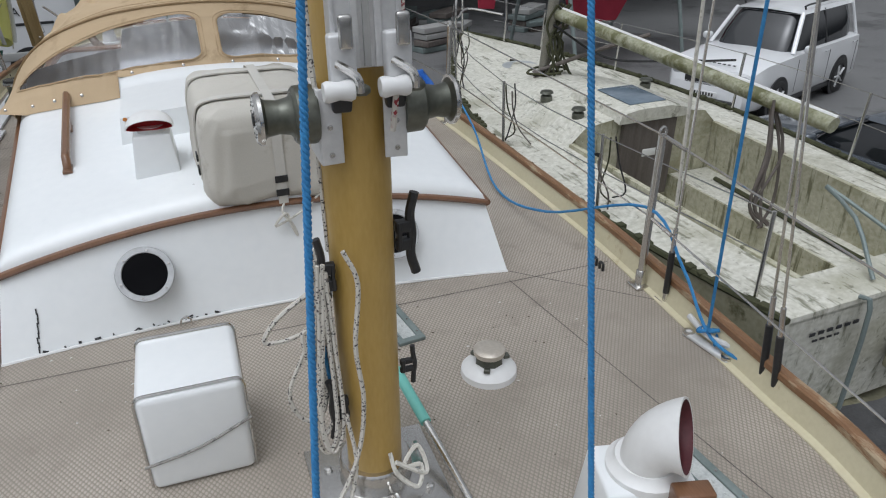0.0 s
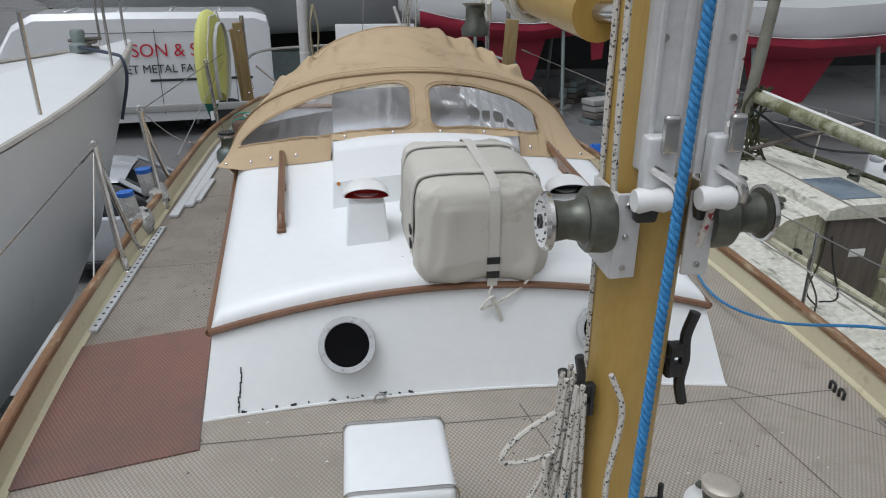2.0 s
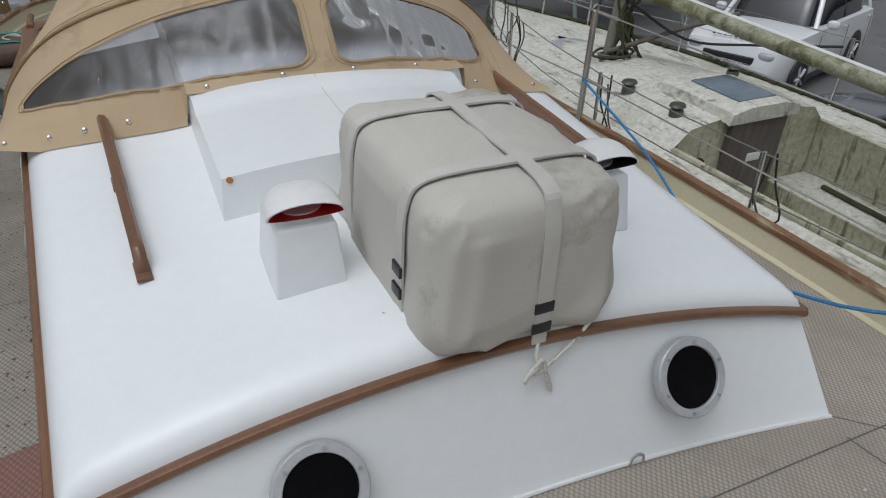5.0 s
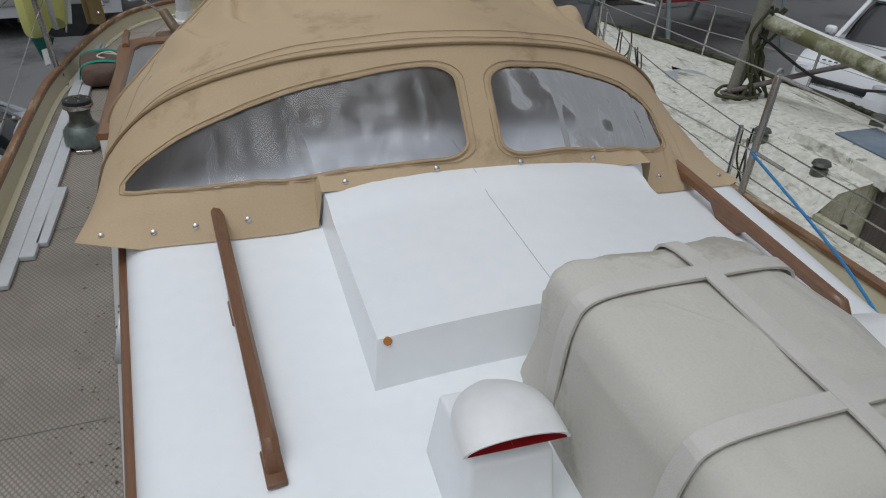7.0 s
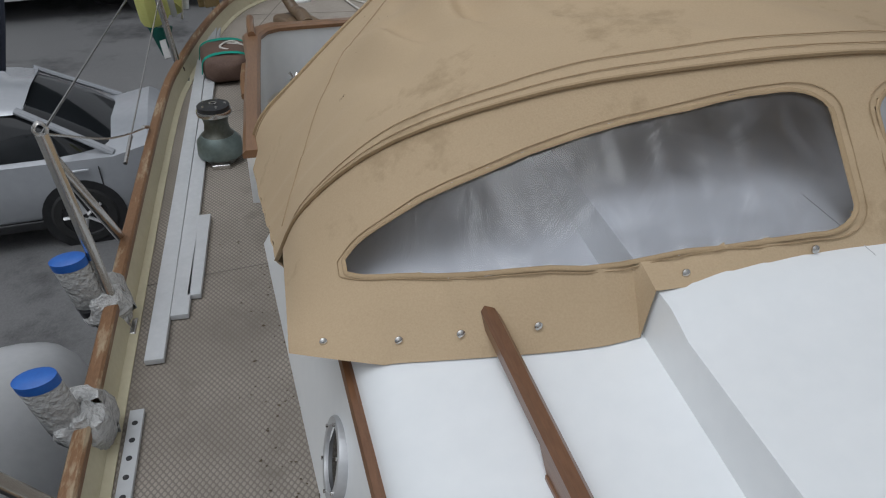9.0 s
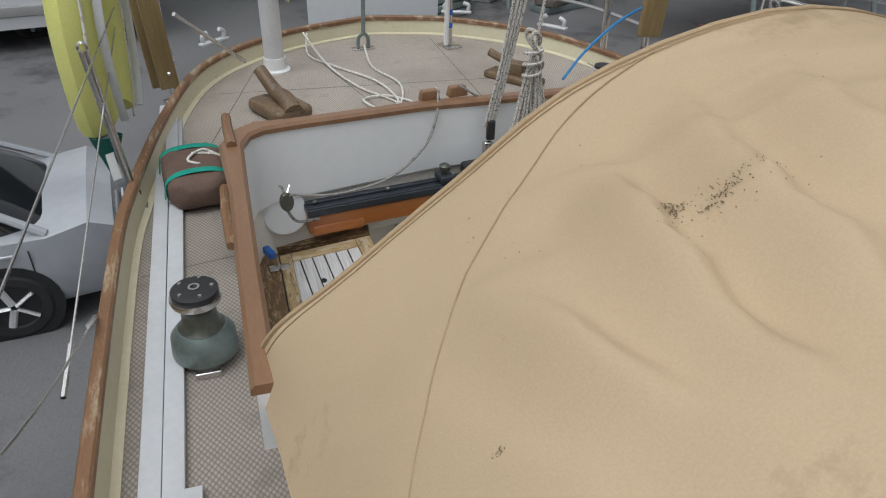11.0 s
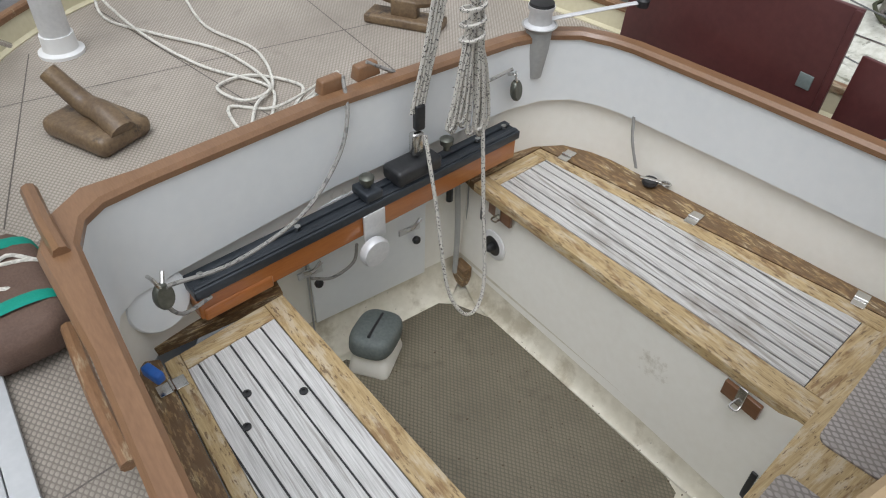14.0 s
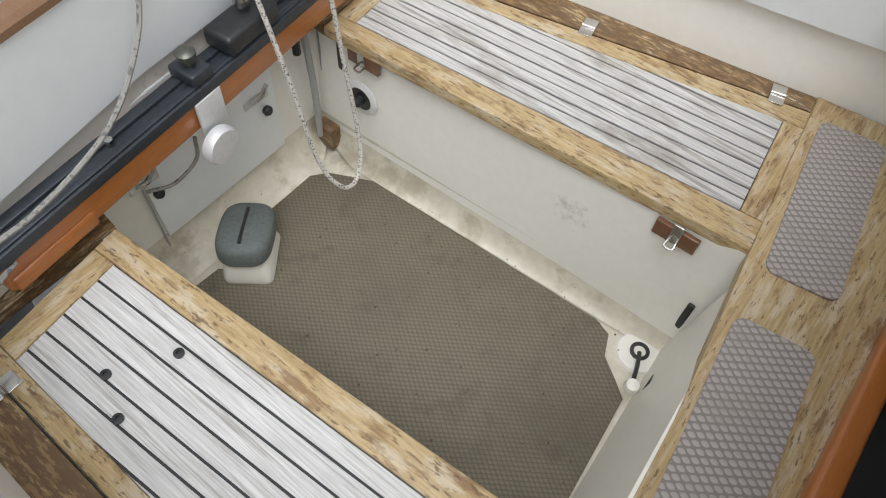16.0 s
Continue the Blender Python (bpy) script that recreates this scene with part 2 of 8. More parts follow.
VARN_CROSS = old_varnish("flaking_varnished_teak_crosswise", False, 0.545)
VARN_DARK = old_varnish("stained_teak", True, 0.40)
VARN_DARK_CROSS = old_varnish("stained_teak_crosswise", False, 0.41)
ORANGE_WOOD = surface("orange_varnished_mahogany", (0.36, 0.115, 0.025), (0.47, 0.17, 0.04), 0.3, scale=4, fine=50, stretch=(0.6, 6, 6), bump=0.1, coat=0.4)
CANVAS = surface("tan_canvas", (0.45, 0.335, 0.205), (0.52, 0.395, 0.25), 0.85, scale=2.0, fine=260, bump=0.3, depth=0.002, stain=(0.36, 0.265, 0.155), stain_at=0.56, stain_scale=2.2)
CANVAS_EDGE = surface("tan_canvas_binding", (0.36, 0.26, 0.15), (0.43, 0.315, 0.185), 0.85, scale=6, fine=200, bump=0.3)
COVER = surface("grey_canvas_cover", (0.53, 0.51, 0.455), (0.60, 0.575, 0.52), 0.85, scale=3, fine=240, bump=0.25, depth=0.002, stain=(0.42, 0.395, 0.335), stain_at=0.55)
WEBBING = surface("pale_webbing", (0.55, 0.535, 0.49), (0.62, 0.60, 0.55), 0.8, scale=20, fine=300, bump=0.3)
MAST = surface("ochre_painted_mast", (0.41, 0.265, 0.065), (0.49, 0.33, 0.10), 0.4, scale=4, fine=40, stretch=(3, 3, 0.8), bump=0.08, stain=(0.31, 0.19, 0.05), stain_at=0.6, stain_scale=4, coat=0.15)
ALLOY = surface("dull_alloy", (0.60, 0.605, 0.61), (0.73, 0.73, 0.73), 0.42, 0.25, scale=8, fine=80, bump=0.08)
STEEL = surface("stainless_steel", (0.55, 0.54, 0.52), (0.68, 0.67, 0.65), 0.22, 1.0, scale=10, fine=120, bump=0.05)
BRONZE = surface("grey_green_bronze", (0.10, 0.105, 0.085), (0.17, 0.175, 0.15), 0.38, 0.7, scale=10, fine=70, bump=0.2, stain=(0.5, 0.5, 0.46), stain_at=0.66, stain_scale=8)
# black fittings; also colours the block that stands for the cabin's shade
BLACK = surface("black_plastic_and_shade", (0.012, 0.013, 0.014), (0.03, 0.03, 0.032), 0.4, scale=8, fine=80, bump=0.08)
TRACK = surface("black_anodised_track", (0.028, 0.034, 0.042), (0.055, 0.062, 0.072), 0.38, 0.3, scale=6, fine=60, bump=0.1)
GREY_PLASTIC = surface("grey_plastic", (0.32, 0.32, 0.31), (0.40, 0.40, 0.385), 0.5, scale=5, fine=70, bump=0.1)
PVC = surface("pale_grey_boards", (0.46, 0.475, 0.485), (0.54, 0.55, 0.56), 0.55, scale=4, fine=50, bump=0.08)
WHITE_PLASTIC = surface("white_plastic", (0.72, 0.72, 0.71), (0.80, 0.80, 0.79), 0.35, scale=4, fine=40, bump=0.05)
RED_PLASTIC = surface("red_plastic", (0.38, 0.018, 0.022), (0.47, 0.03, 0.032), 0.45, scale=5, fine=50, bump=0.05)
MAROON = surface("maroon_paint", (0.075, 0.022, 0.022), (0.11, 0.034, 0.032), 0.35, scale=4, fine=40, bump=0.1, stain=(0.14, 0.07, 0.05), stain_at=0.68)
BLUE_ROPE = surface("blue_rope", (0.025, 0.16, 0.38), (0.05, 0.26, 0.54), 0.7, scale=60, fine=400, bump=0.4)
PALE_ROPE = fleck_rope("white_flecked_rope", (0.60, 0.575, 0.52), (0.09, 0.08, 0.08), 260)
RED_FLECK_ROPE = fleck_rope("red_flecked_rope", (0.62, 0.59, 0.54), (0.3, 0.04, 0.05), 150)
GREY_ROPE = fleck_rope("grey_rope", (0.30, 0.29, 0.27), (0.16, 0.155, 0.15), 110)
WHITE_ROPE = fleck_rope("white_rope", (0.66, 0.64, 0.58), (0.5, 0.48, 0.43), 120)
TEAL = surface("turquoise_plastic", (0.16, 0.50, 0.44), (0.20, 0.57, 0.50), 0.45, scale=5, fine=60, bump=0.06)
GREEN = surface("dark_green_cloth", (0.0, 0.075, 0.06), (0.01, 0.11, 0.085), 0.7, scale=6, fine=150, bump=0.2)
YELLOW = surface("pale_yellow_foam", (0.60, 0.61, 0.17), (0.68, 0.68, 0.24), 0.7, scale=4, fine=120, bump=0.2, stain=(0.5, 0.5, 0.22), stain_at=0.62)
WET_WOOD = surface("bare_weathered_timber", (0.20, 0.135, 0.05), (0.34, 0.25, 0.12), 0.7, scale=6, fine=80, stretch=(6, 6, 0.7), bump=0.4, stain=(0.11, 0.10, 0.05), stain_at=0.6)
BOLLARD_WOOD = surface("varnished_bollard", (0.10, 0.065, 0.04), (0.24, 0.165, 0.09), 0.4, scale=10, fine=90, bump=0.4, stain=(0.05, 0.035, 0.025), stain_at=0.55, stain_scale=9)
ASPHALT = surface("dark_asphalt", (0.12, 0.12, 0.121), (0.175, 0.174, 0.172), 0.6, scale=0.5, fine=45, bump=0.6, depth=0.01, stain=(0.06, 0.06, 0.06), stain_at=0.53, stain_scale=0.35)
GRIME = layered("algae_stained_gelcoat", (0.50, 0.49, 0.415), (0.68, 0.67, 0.60), (((1, 1, 1), 1.6, 0.52, 0.16, 0.7, (0.33, 0.32, 0.23)), ((7, 1.2, 2), 2.2, 0.56, 0.10, 0.85, (0.15, 0.15, 0.095)), ((1, 1, 1), 14.0, 0.60, 0.08, 0.75, (0.13, 0.13, 0.085)), ((1, 1, 1), 60.0, 0.66, 0.05, 0.7, (0.07, 0.07, 0.045))), 0.6, (1, 1, 1), 25.0, 0.25, 0.003)
GRIME_STREAK = layered("streaked_cockpit_gelcoat", (0.40, 0.385, 0.27), (0.56, 0.545, 0.43), (((1, 1, 1), 2.2, 0.50, 0.16, 0.7, (0.22, 0.205, 0.11)), ((9, 9, 0.8), 1.6, 0.55, 0.08, 0.8, (0.11, 0.105, 0.05)), ((1, 1, 1), 30.0, 0.64, 0.05, 0.7, (0.08, 0.08, 0.04))), 0.65, (1, 1, 1), 25.0, 0.25, 0.003)
GRIME_DARK = surface("algae_dark_gelcoat", (0.22, 0.205, 0.125), (0.36, 0.345, 0.25), 0.7, scale=3, fine=30, bump=0.3, stain=(0.10, 0.095, 0.045), stain_at=0.53, stain_scale=2.6)
OLD_PLY = surface("rotten_ply", (0.085, 0.07, 0.06), (0.17, 0.15, 0.135), 0.8, scale=4, fine=60, stretch=(6, 6, 0.6), bump=0.5, stain=(0.24, 0.22, 0.2), stain_at=0.62)
MOSS = surface("moss", (0.03, 0.035, 0.015), (0.07, 0.07, 0.035), 0.95, scale=12, fine=150, bump=0.8)
RED_HULL = surface("red_antifouling", (0.33, 0.018, 0.045), (0.42, 0.03, 0.06), 0.6, scale=3, fine=40, bump=0.1)
WHITE_HULL = surface("white_hull_paint", (0.70, 0.71, 0.715), (0.78, 0.785, 0.79), 0.3, scale=1.2, fine=20, bump=0.03, coat=0.3, stain=(0.55, 0.53, 0.45), stain_at=0.68, stain_scale=1.5)
CAR_WHITE = surface("white_car_paint", (0.72, 0.73, 0.74), (0.76, 0.77, 0.78), 0.2, scale=1, fine=10, bump=0.0, coat=0.6)
CAR_SILVER = surface("silver_car_paint", (0.40, 0.42, 0.445), (0.46, 0.475, 0.50), 0.22, 0.15, scale=1, fine=10, bump=0.0, coat=0.6)
CAR_GREY = surface("grey_car_paint", (0.10, 0.115, 0.135), (0.13, 0.145, 0.165), 0.22, 0.4, scale=1, fine=10, bump=0.0, coat=0.7)
TYRE = surface("tyre_rubber", (0.018, 0.018, 0.018), (0.035, 0.035, 0.035), 0.85, scale=10, fine=90, bump=0.3)
DARK_GLASS = surface("tinted_glass", (0.012, 0.014, 0.016), (0.02, 0.022, 0.025), 0.06, scale=1, fine=5, bump=0.0, coat=0.5)
RING = surface("grey_painted_ring", (0.44, 0.45, 0.46), (0.55, 0.56, 0.57), 0.42, 0.3, scale=8, fine=60, bump=0.06)
PORT_GLASS = surface("dark_porthole_glass", (0.003, 0.003, 0.004), (0.006, 0.006, 0.007), 0.05, scale=2, fine=9, bump=0.0)
PORT_GLASS.node_tree.nodes["Principled BSDF"].inputs["Specular IOR Level"].default_value = 0.06
TAIL_RED = surface("red_lens", (0.36, 0.008, 0.012), (0.45, 0.012, 0.016), 0.12, scale=4, fine=20, bump=0.0, coat=0.6)
INK = surface("dark_lettering", (0.02, 0.02, 0.022), (0.04, 0.04, 0.042), 0.6, scale=8, fine=60, bump=0.0)
RED_INK = surface("red_lettering", (0.45, 0.015, 0.03), (0.5, 0.02, 0.04), 0.5, scale=8, fine=60, bump=0.0)
BROWN_BAG = surface("brown_bag_fabric", (0.10, 0.06, 0.045), (0.15, 0.095, 0.07), 0.75, scale=8, fine=150, bump=0.4)
GREEN_STRAP = surface("green_webbing", (0.0, 0.24, 0.17), (0.01, 0.3, 0.22), 0.75, scale=20, fine=200, bump=0.2)
DARK_CLOTH = surface("dark_yard_clutter", (0.012, 0.013, 0.014), (0.03, 0.03, 0.03), 0.9, scale=3, fine=20, bump=0.4)
PRISM = surface("frosted_deck_light", (0.42, 0.44, 0.43), (0.62, 0.64, 0.62), 0.2, scale=30, fine=120, bump=0.4, stain=(0.2, 0.22, 0.2), stain_at=0.6, stain_scale=25, coat=0.5)
GALV = surface("green_grey_frame", (0.17, 0.215, 0.21), (0.25, 0.29, 0.28), 0.5, 0.3, scale=9, fine=90, bump=0.15)
CLOUDY = clear("clouded_vinyl", (0.86, 0.87, 0.91), 0.05, 0.16)
BLUE_TARP = surface("blue_tarpaulin", (0.02, 0.10, 0.42), (0.03, 0.16, 0.55), 0.45, scale=5, fine=60, bump=0.2)
CLEAR_BAG = surface("crumpled_clear_bag", (0.42, 0.42, 0.41), (0.56, 0.56, 0.55), 0.25, scale=14, fine=60, bump=0.9, depth=0.02)


# ---- building helpers ----
def part(name, bm, material, parent=None, label="", smooth=True, m=None):
    me = bpy.data.meshes.new(name)
    bmesh.ops.recalc_face_normals(bm, faces=bm.faces)
    bm.to_mesh(me)
    bm.free()
    me.materials.append(material)
    if smooth:
        me.shade_smooth()
        me.set_sharp_from_angle(angle=radians(38))
    ob = new(name, me)
    if parent is not None:
        ob.parent = parent
    if m is not None:
        ob.matrix_basis = m
    if label:
        ob["label"] = label
    return ob


def thing(name, label, category, m=None, group="", kind=""):
    ob = new(name)
    ob.empty_display_size = 0.1
    if m is not None:
        ob.matrix_basis = m
    return tagged(ob, label, category, group, kind)


def box(bm, c, s, rot=None, bevel=0.0, taper=1.0):
    """A box with centre c and sizes s; taper narrows its top."""
    vs = []
    for z in (-0.5, 0.5):
        k = taper if z > 0 else 1.0
        for x, y in ((-0.5, -0.5), (0.5, -0.5), (0.5, 0.5), (-0.5, 0.5)):
            p = Vector((x * s[0] * k, y * s[1] * k, z * s[2]))
            if rot is not None:
                p = rot @ p
            vs.append(bm.verts.new(p + Vector(c)))
    fs = [bm.faces.new([vs[i] for i in q]) for q in ((3, 2, 1, 0), (4, 5, 6, 7), (0, 1, 5, 4), (1, 2, 6, 5), (2, 3, 7, 6), (3, 0, 4, 7))]
    if bevel:
        es = {e for f in fs for e in f.edges}
        bmesh.ops.bevel(bm, geom=list(es), offset=bevel, segments=3, profile=0.5, affect="EDGES")
    return bm


def boxed(c, s, rot=None, bevel=0.0, taper=1.0):
    return box(bmesh.new(), c, s, rot, bevel, taper)


def turn(rx=0, ry=0, rz=0):
    return Euler([radians(a) for a in (rx, ry, rz)]).to_matrix()


def spin(rx=0, ry=0, rz=0):
    return turn(rx, ry, rz)


def lathe(bm, profile, c=(0, 0, 0), rot=None, n=28, squash=1.0):
    """A solid of revolution about z from (radius, height) rows."""
    rings = []
    for r, z in profile:
        ring = []
        for i in range(n):
            a = 2 * math.pi * i / n
            p = Vector((r * math.cos(a), r * squash * math.sin(a), z))
            if rot is not None:
                p = rot @ p
            ring.append(bm.verts.new(p + Vector(c)))
        rings.append(ring)
    for a, b in zip(rings, rings[1:]):
        for i in range(n):
            bm.faces.new((a[i], a[(i + 1) % n], b[(i + 1) % n], b[i]))
    bm.faces.new(list(reversed(rings[0])))
    bm.faces.new(rings[-1])
    return bm


def lathed(profile, c=(0, 0, 0), rot=None, n=28, squash=1.0):
    return lathe(bmesh.new(), profile, c, rot, n, squash)


def smooth_line(points, steps=6):
    """A Catmull-Rom line through the points."""
    ps = [Vector(p) for p in points]
    if len(ps) < 3:
        return ps
    ext = [2 * ps[0] - ps[1]] + ps + [2 * ps[-1] - ps[-2]]
    out = []
    for i in range(1, len(ext) - 2):
        a, b, c, d = ext[i - 1:i + 3]
        for k in range(steps):
            t = k / steps
            out.append(0.5 * ((2 * b) + (c - a) * t + (2 * a - 5 * b + 4 * c - d) * t * t + (3 * b - a - 3 * c + d) * t ** 3))
    out.append(ps[-1])
    return out


def tube(bm, points, r, n=8, steps=6, flat=1.0, closed=False, taper=1.0):
    """A round (or flattened) bar along a smooth line."""
    ps = smooth_line(points, steps) if steps > 1 else [Vector(p) for p in points]
    rings, ref = [], None
    for i, p in enumerate(ps):
        d = (ps[min(i + 1, len(ps) - 1)] - ps[max(i - 1, 0)])
        d = d.normalized() if d.length > 1e-9 else Vector((0, 0, 1))
        if ref is None:
            ref = Vector((0, 0, 1)) if abs(d.z) < 0.9 else Vector((1, 0, 0))
        side = d.cross(ref)
        side = side.normalized() if side.length > 1e-6 else d.orthogonal().normalized()
        up = side.cross(d).normalized()
        ref = up
        k = 1 + (taper - 1) * i / max(1, len(ps) - 1)
        rings.append([bm.verts.new(p + k * r * (math.cos(2 * math.pi * j / n) * side + flat * math.sin(2 * math.pi * j / n) * up)) for j in range(n)])
    for a, b in zip(rings, rings[1:]):
        for j in range(n):
            bm.faces.new((a[j], a[(j + 1) % n], b[(j + 1) % n], b[j]))
    bm.faces.new(list(reversed(rings[0])))
    bm.faces.new(rings[-1])
    return bm


def tubed(points, r, n=8, steps=6, flat=1.0, taper=1.0):
    return tube(bmesh.new(), points, r, n, steps, flat, False, taper)


def sheet(fn, nu, nv, thick=0.0):
    """A surface fn(u, v) for u, v in 0..1; with thick it becomes a solid by its normals."""
    bm = bmesh.new()
    g = [[bm.verts.new(fn(i / nu, j / nv)) for j in range(nv + 1)] for i in range(nu + 1)]
    for i in range(nu):
        for j in range(nv):
            bm.faces.new((g[i][j], g[i + 1][j], g[i + 1][j + 1], g[i][j + 1]))
    if thick:
        bmesh.ops.recalc_face_normals(bm, faces=bm.faces)
        bmesh.ops.solidify(bm, geom=list(bm.faces), thickness=thick)
    return bm


def slab(outline, z0, z1, bevel=0.0):
    """A plate with a given outline between two heights."""
    bm = bmesh.new()
    lo = [bm.verts.new((x, y, z0)) for x, y in outline]
    hi = [bm.verts.new((x, y, z1)) for x, y in outline]
    n = len(outline)
    bm.faces.new(list(reversed(lo)))
    top = bm.faces.new(hi)
    for i in range(n):
        bm.faces.new((lo[i], lo[(i + 1) % n], hi[(i + 1) % n], hi[i]))
    if bevel:
        bmesh.ops.bevel(bm, geom=list(top.edges), offset=bevel, segments=2, profile=0.5, affect="EDGES")
    return bm


def twisted(points, r, pitch, strands=3, steps=14):
    """Laid rope: strands wound round a line."""
    bm = bmesh.new()
    ps = smooth_line(points, steps)
    run, lens = 0.0, [0.0]
    for a, b in zip(ps, ps[1:]):
        run += (b - a).length
        lens.append(run)
    count = max(8, int(run / pitch * 8))
    line = []
    k = 0
    for i in range(count + 1):
        s = run * i / count
        while k < len(lens) - 2 and lens[k + 1] < s:
            k += 1
        f = (s - lens[k]) / max(1e-9, lens[k + 1] - lens[k])
        line.append((ps[k].lerp(ps[k + 1], min(1, max(0, f))), (ps[k + 1] - ps[k]).normalized(), s))
    for q in range(strands):
        pts = []
        for p, d, s in line:
            side = d.cross(Vector((0.3, 0.9, 0.2))).normalized()
            up = side.cross(d)
            a = 2 * math.pi * (s / pitch + q / strands)
            pts.append(p + 0.52 * r * (math.cos(a) * side + math.sin(a) * up))
        tube(bm, pts, r * 0.56, 6, 1)
    return bm


def writing(name, text, size, material, m, parent, depth=0.002):
    cu = bpy.data.curves.new(name, "FONT")
    cu.body, cu.size, cu.extrude, cu.align_x, cu.align_y = text, size, depth, "CENTER", "CENTER"
    tmp = bpy.data.objects.new(name, cu)
    scene.collection.objects.link(tmp)
    me = bpy.data.meshes.new_from_object(tmp.evaluated_get(bpy.context.evaluated_depsgraph_get()))
    bpy.data.objects.remove(tmp)
    bpy.data.curves.remove(cu)
    me.materials.clear()
    me.materials.append(material)
    ob = new(name, me)
    if parent is not None:
        ob.parent = parent
    ob.matrix_basis = m
    return ob


def cubic(rows):
    """A function through (y, value) rows, straight between them."""
    ys, vs = [r[0] for r in rows], [r[1] for r in rows]
    return lambda y: float(np.interp(y, ys, vs))


def mid(y):
    """The boat's centre line, which runs slightly across the world's y."""
    return -0.03 * (y - 0.7)


# ---- ground ----
GROUND = -2.72


def ground_at(u, v):
    x, y = -90 + 180 * u, -60 + 180 * v
    return Vector((x, y, GROUND + 0.02 * noise.noise((x * 0.3, y * 0.3, 0))))


tagged(part("ground", sheet(ground_at, 60, 60), ASPHALT), "dark worn asphalt of a boatyard with wheel tracks", "ground", kind="structure")

# ---- the yacht: hull, deck and bulwark ----
LEFT = ((-3.2, -0.1), (-2.6, -0.55), (-1.8, -0.95), (-1.0, -1.2), (0.0, -1.405), (0.67, -1.485), (1.5, -1.53), (2.75, -1.55), (4.3, -1.55), (4.85, -1.51), (5.5, -1.41), (6.05, -1.27), (6.4, -1.06), (6.7, -0.7), (6.86, -0.3), (6.9, -0.15))
RIGHT = ((-3.2, 0.25), (-2.6, 0.7), (-1.8, 1.07), (-0.8, 1.315), (-0.4, 1.352), (0.0, 1.38), (0.6, 1.418), (1.0, 1.425), (2.0, 1.42), (2.6, 1.405), (3.7, 1.37), (5.0, 1.2), (5.9, 1.0), (6.4, 0.75), (6.75, 0.35), (6.86, 0.05), (6.9, -0.15))
left_edge, right_edge = cubic(LEFT), cubic(RIGHT)
INNER_L, INNER_R = cubic(((0.6, -0.85), (2.76, -1.05), (3.6, -1.15), (5.25, -1.12))), cubic(((0.6, 0.85), (2.76, 0.95), (3.6, 1.06), (5.25, 0.87)))
yacht_deck = thing("yacht_deck", "grey-brown diamond-tread deck of a sailing yacht, worn and dirty", "deck", kind="structure")


def deck_strip(name, material, y0, y1, xa, xb, n=24):
    bm = bmesh.new()
    rows = [[bm.verts.new((x, y, z)) for x, z in ((xa(y), 0), (xb(y), 0), (xb(y), -0.04), (xa(y), -0.04))] for y in np.linspace(y0, y1, n + 1)]
    for a, b in zip(rows, rows[1:]):
        for i in range(4):
            bm.faces.new((a[i], a[(i + 1) % 4], b[(i + 1) % 4], b[i]))
    bm.faces.new(rows[0])
    bm.faces.new(rows[-1])
    return part(name, bm, material, yacht_deck, smooth=False)


deck_strip("foredeck", DECK, -3.2, 0.75, left_edge, right_edge)
deck_strip("side_deck", DECK_DIRTY, 0.75, 5.2, left_edge, INNER_L)
deck_strip("side_deck", DECK, 0.75, 5.2, INNER_R, right_edge)
deck_strip("aft_deck", DECK, 5.2, 6.9, left_edge, right_edge, 30)


def seam(bm, a, b, w=0.0022):
    tube(bm, (a, b), w, 4, 1, 0.35)


seams = bmesh.new()
for a, b in (((-0.95, 0.5, 0.001), (1.35, 0.55, 0.001)), ((0.9, 0.55, 0.001), (1.1, -1.0, 0.001)), ((0.15, 0.6, 0.001), (0.25, 0.05, 0.001)), ((-1.52, 1.95, 0.001), (-1.06, 1.98, 0.001)),
             ((-1.55, 3.05, 0.001), (-1.12, 3.1, 0.001)), ((-1.5, 4.35, 0.001), (-1.18, 4.4, 0.001)), ((0.93, 0.62, 0.001), (1.38, 0.2, 0.001)),
             ((-0.62, 6.65, 0.001), (-0.35, 5.3, 0.001)), ((-1.25, 5.3, 0.001), (-0.95, 6.35, 0.001)), ((-1.2, 6.0, 0.001), (0.6, 5.85, 0.001)), ((0.2, 6.7, 0.001), (0.15, 5.3, 0.001))):
    seam(seams, a, b)
part("deck_seam", seams, OLD_PLY, yacht_deck)
tagged(part("red_deck_mat", slab(((-1.49, 1.17), (-1.0, 1.29), (-0.925, 0.62), (-0.905, 0.47), (-1.42, 0.34), (-1.485, 0.7)), 0.001, 0.006), RED_DECK, smooth=False), "red-brown worn tread panel glued to the side deck", "deck panel", kind="structure")

rim = [(x, y) for y, x in LEFT] + [(x, y) for y, x in reversed(RIGHT[:-1])]
rim_line = smooth_line([(x, y, 0) for x, y in rim], 5)


def along(bm, line, section):
    """Sweep a closed section of (outward, height) along a line in plan."""
    rings = []
    for i, p in enumerate(line):
        d = line[min(i + 1, len(line) - 1)] - line[max(i - 1, 0)]
        out = Vector((-d.y, d.x, 0)).normalized()
        rings.append([bm.verts.new(p + out * o + Vector((0, 0, h))) for o, h in section])
    n = len(section)
    for a, b in zip(rings, rings[1:]):
        for j in range(n):
            bm.faces.new((a[j], a[(j + 1) % n], b[(j + 1) % n], b[j]))
    bm.faces.new(rings[0])
    bm.faces.new(rings[-1])
    return bm


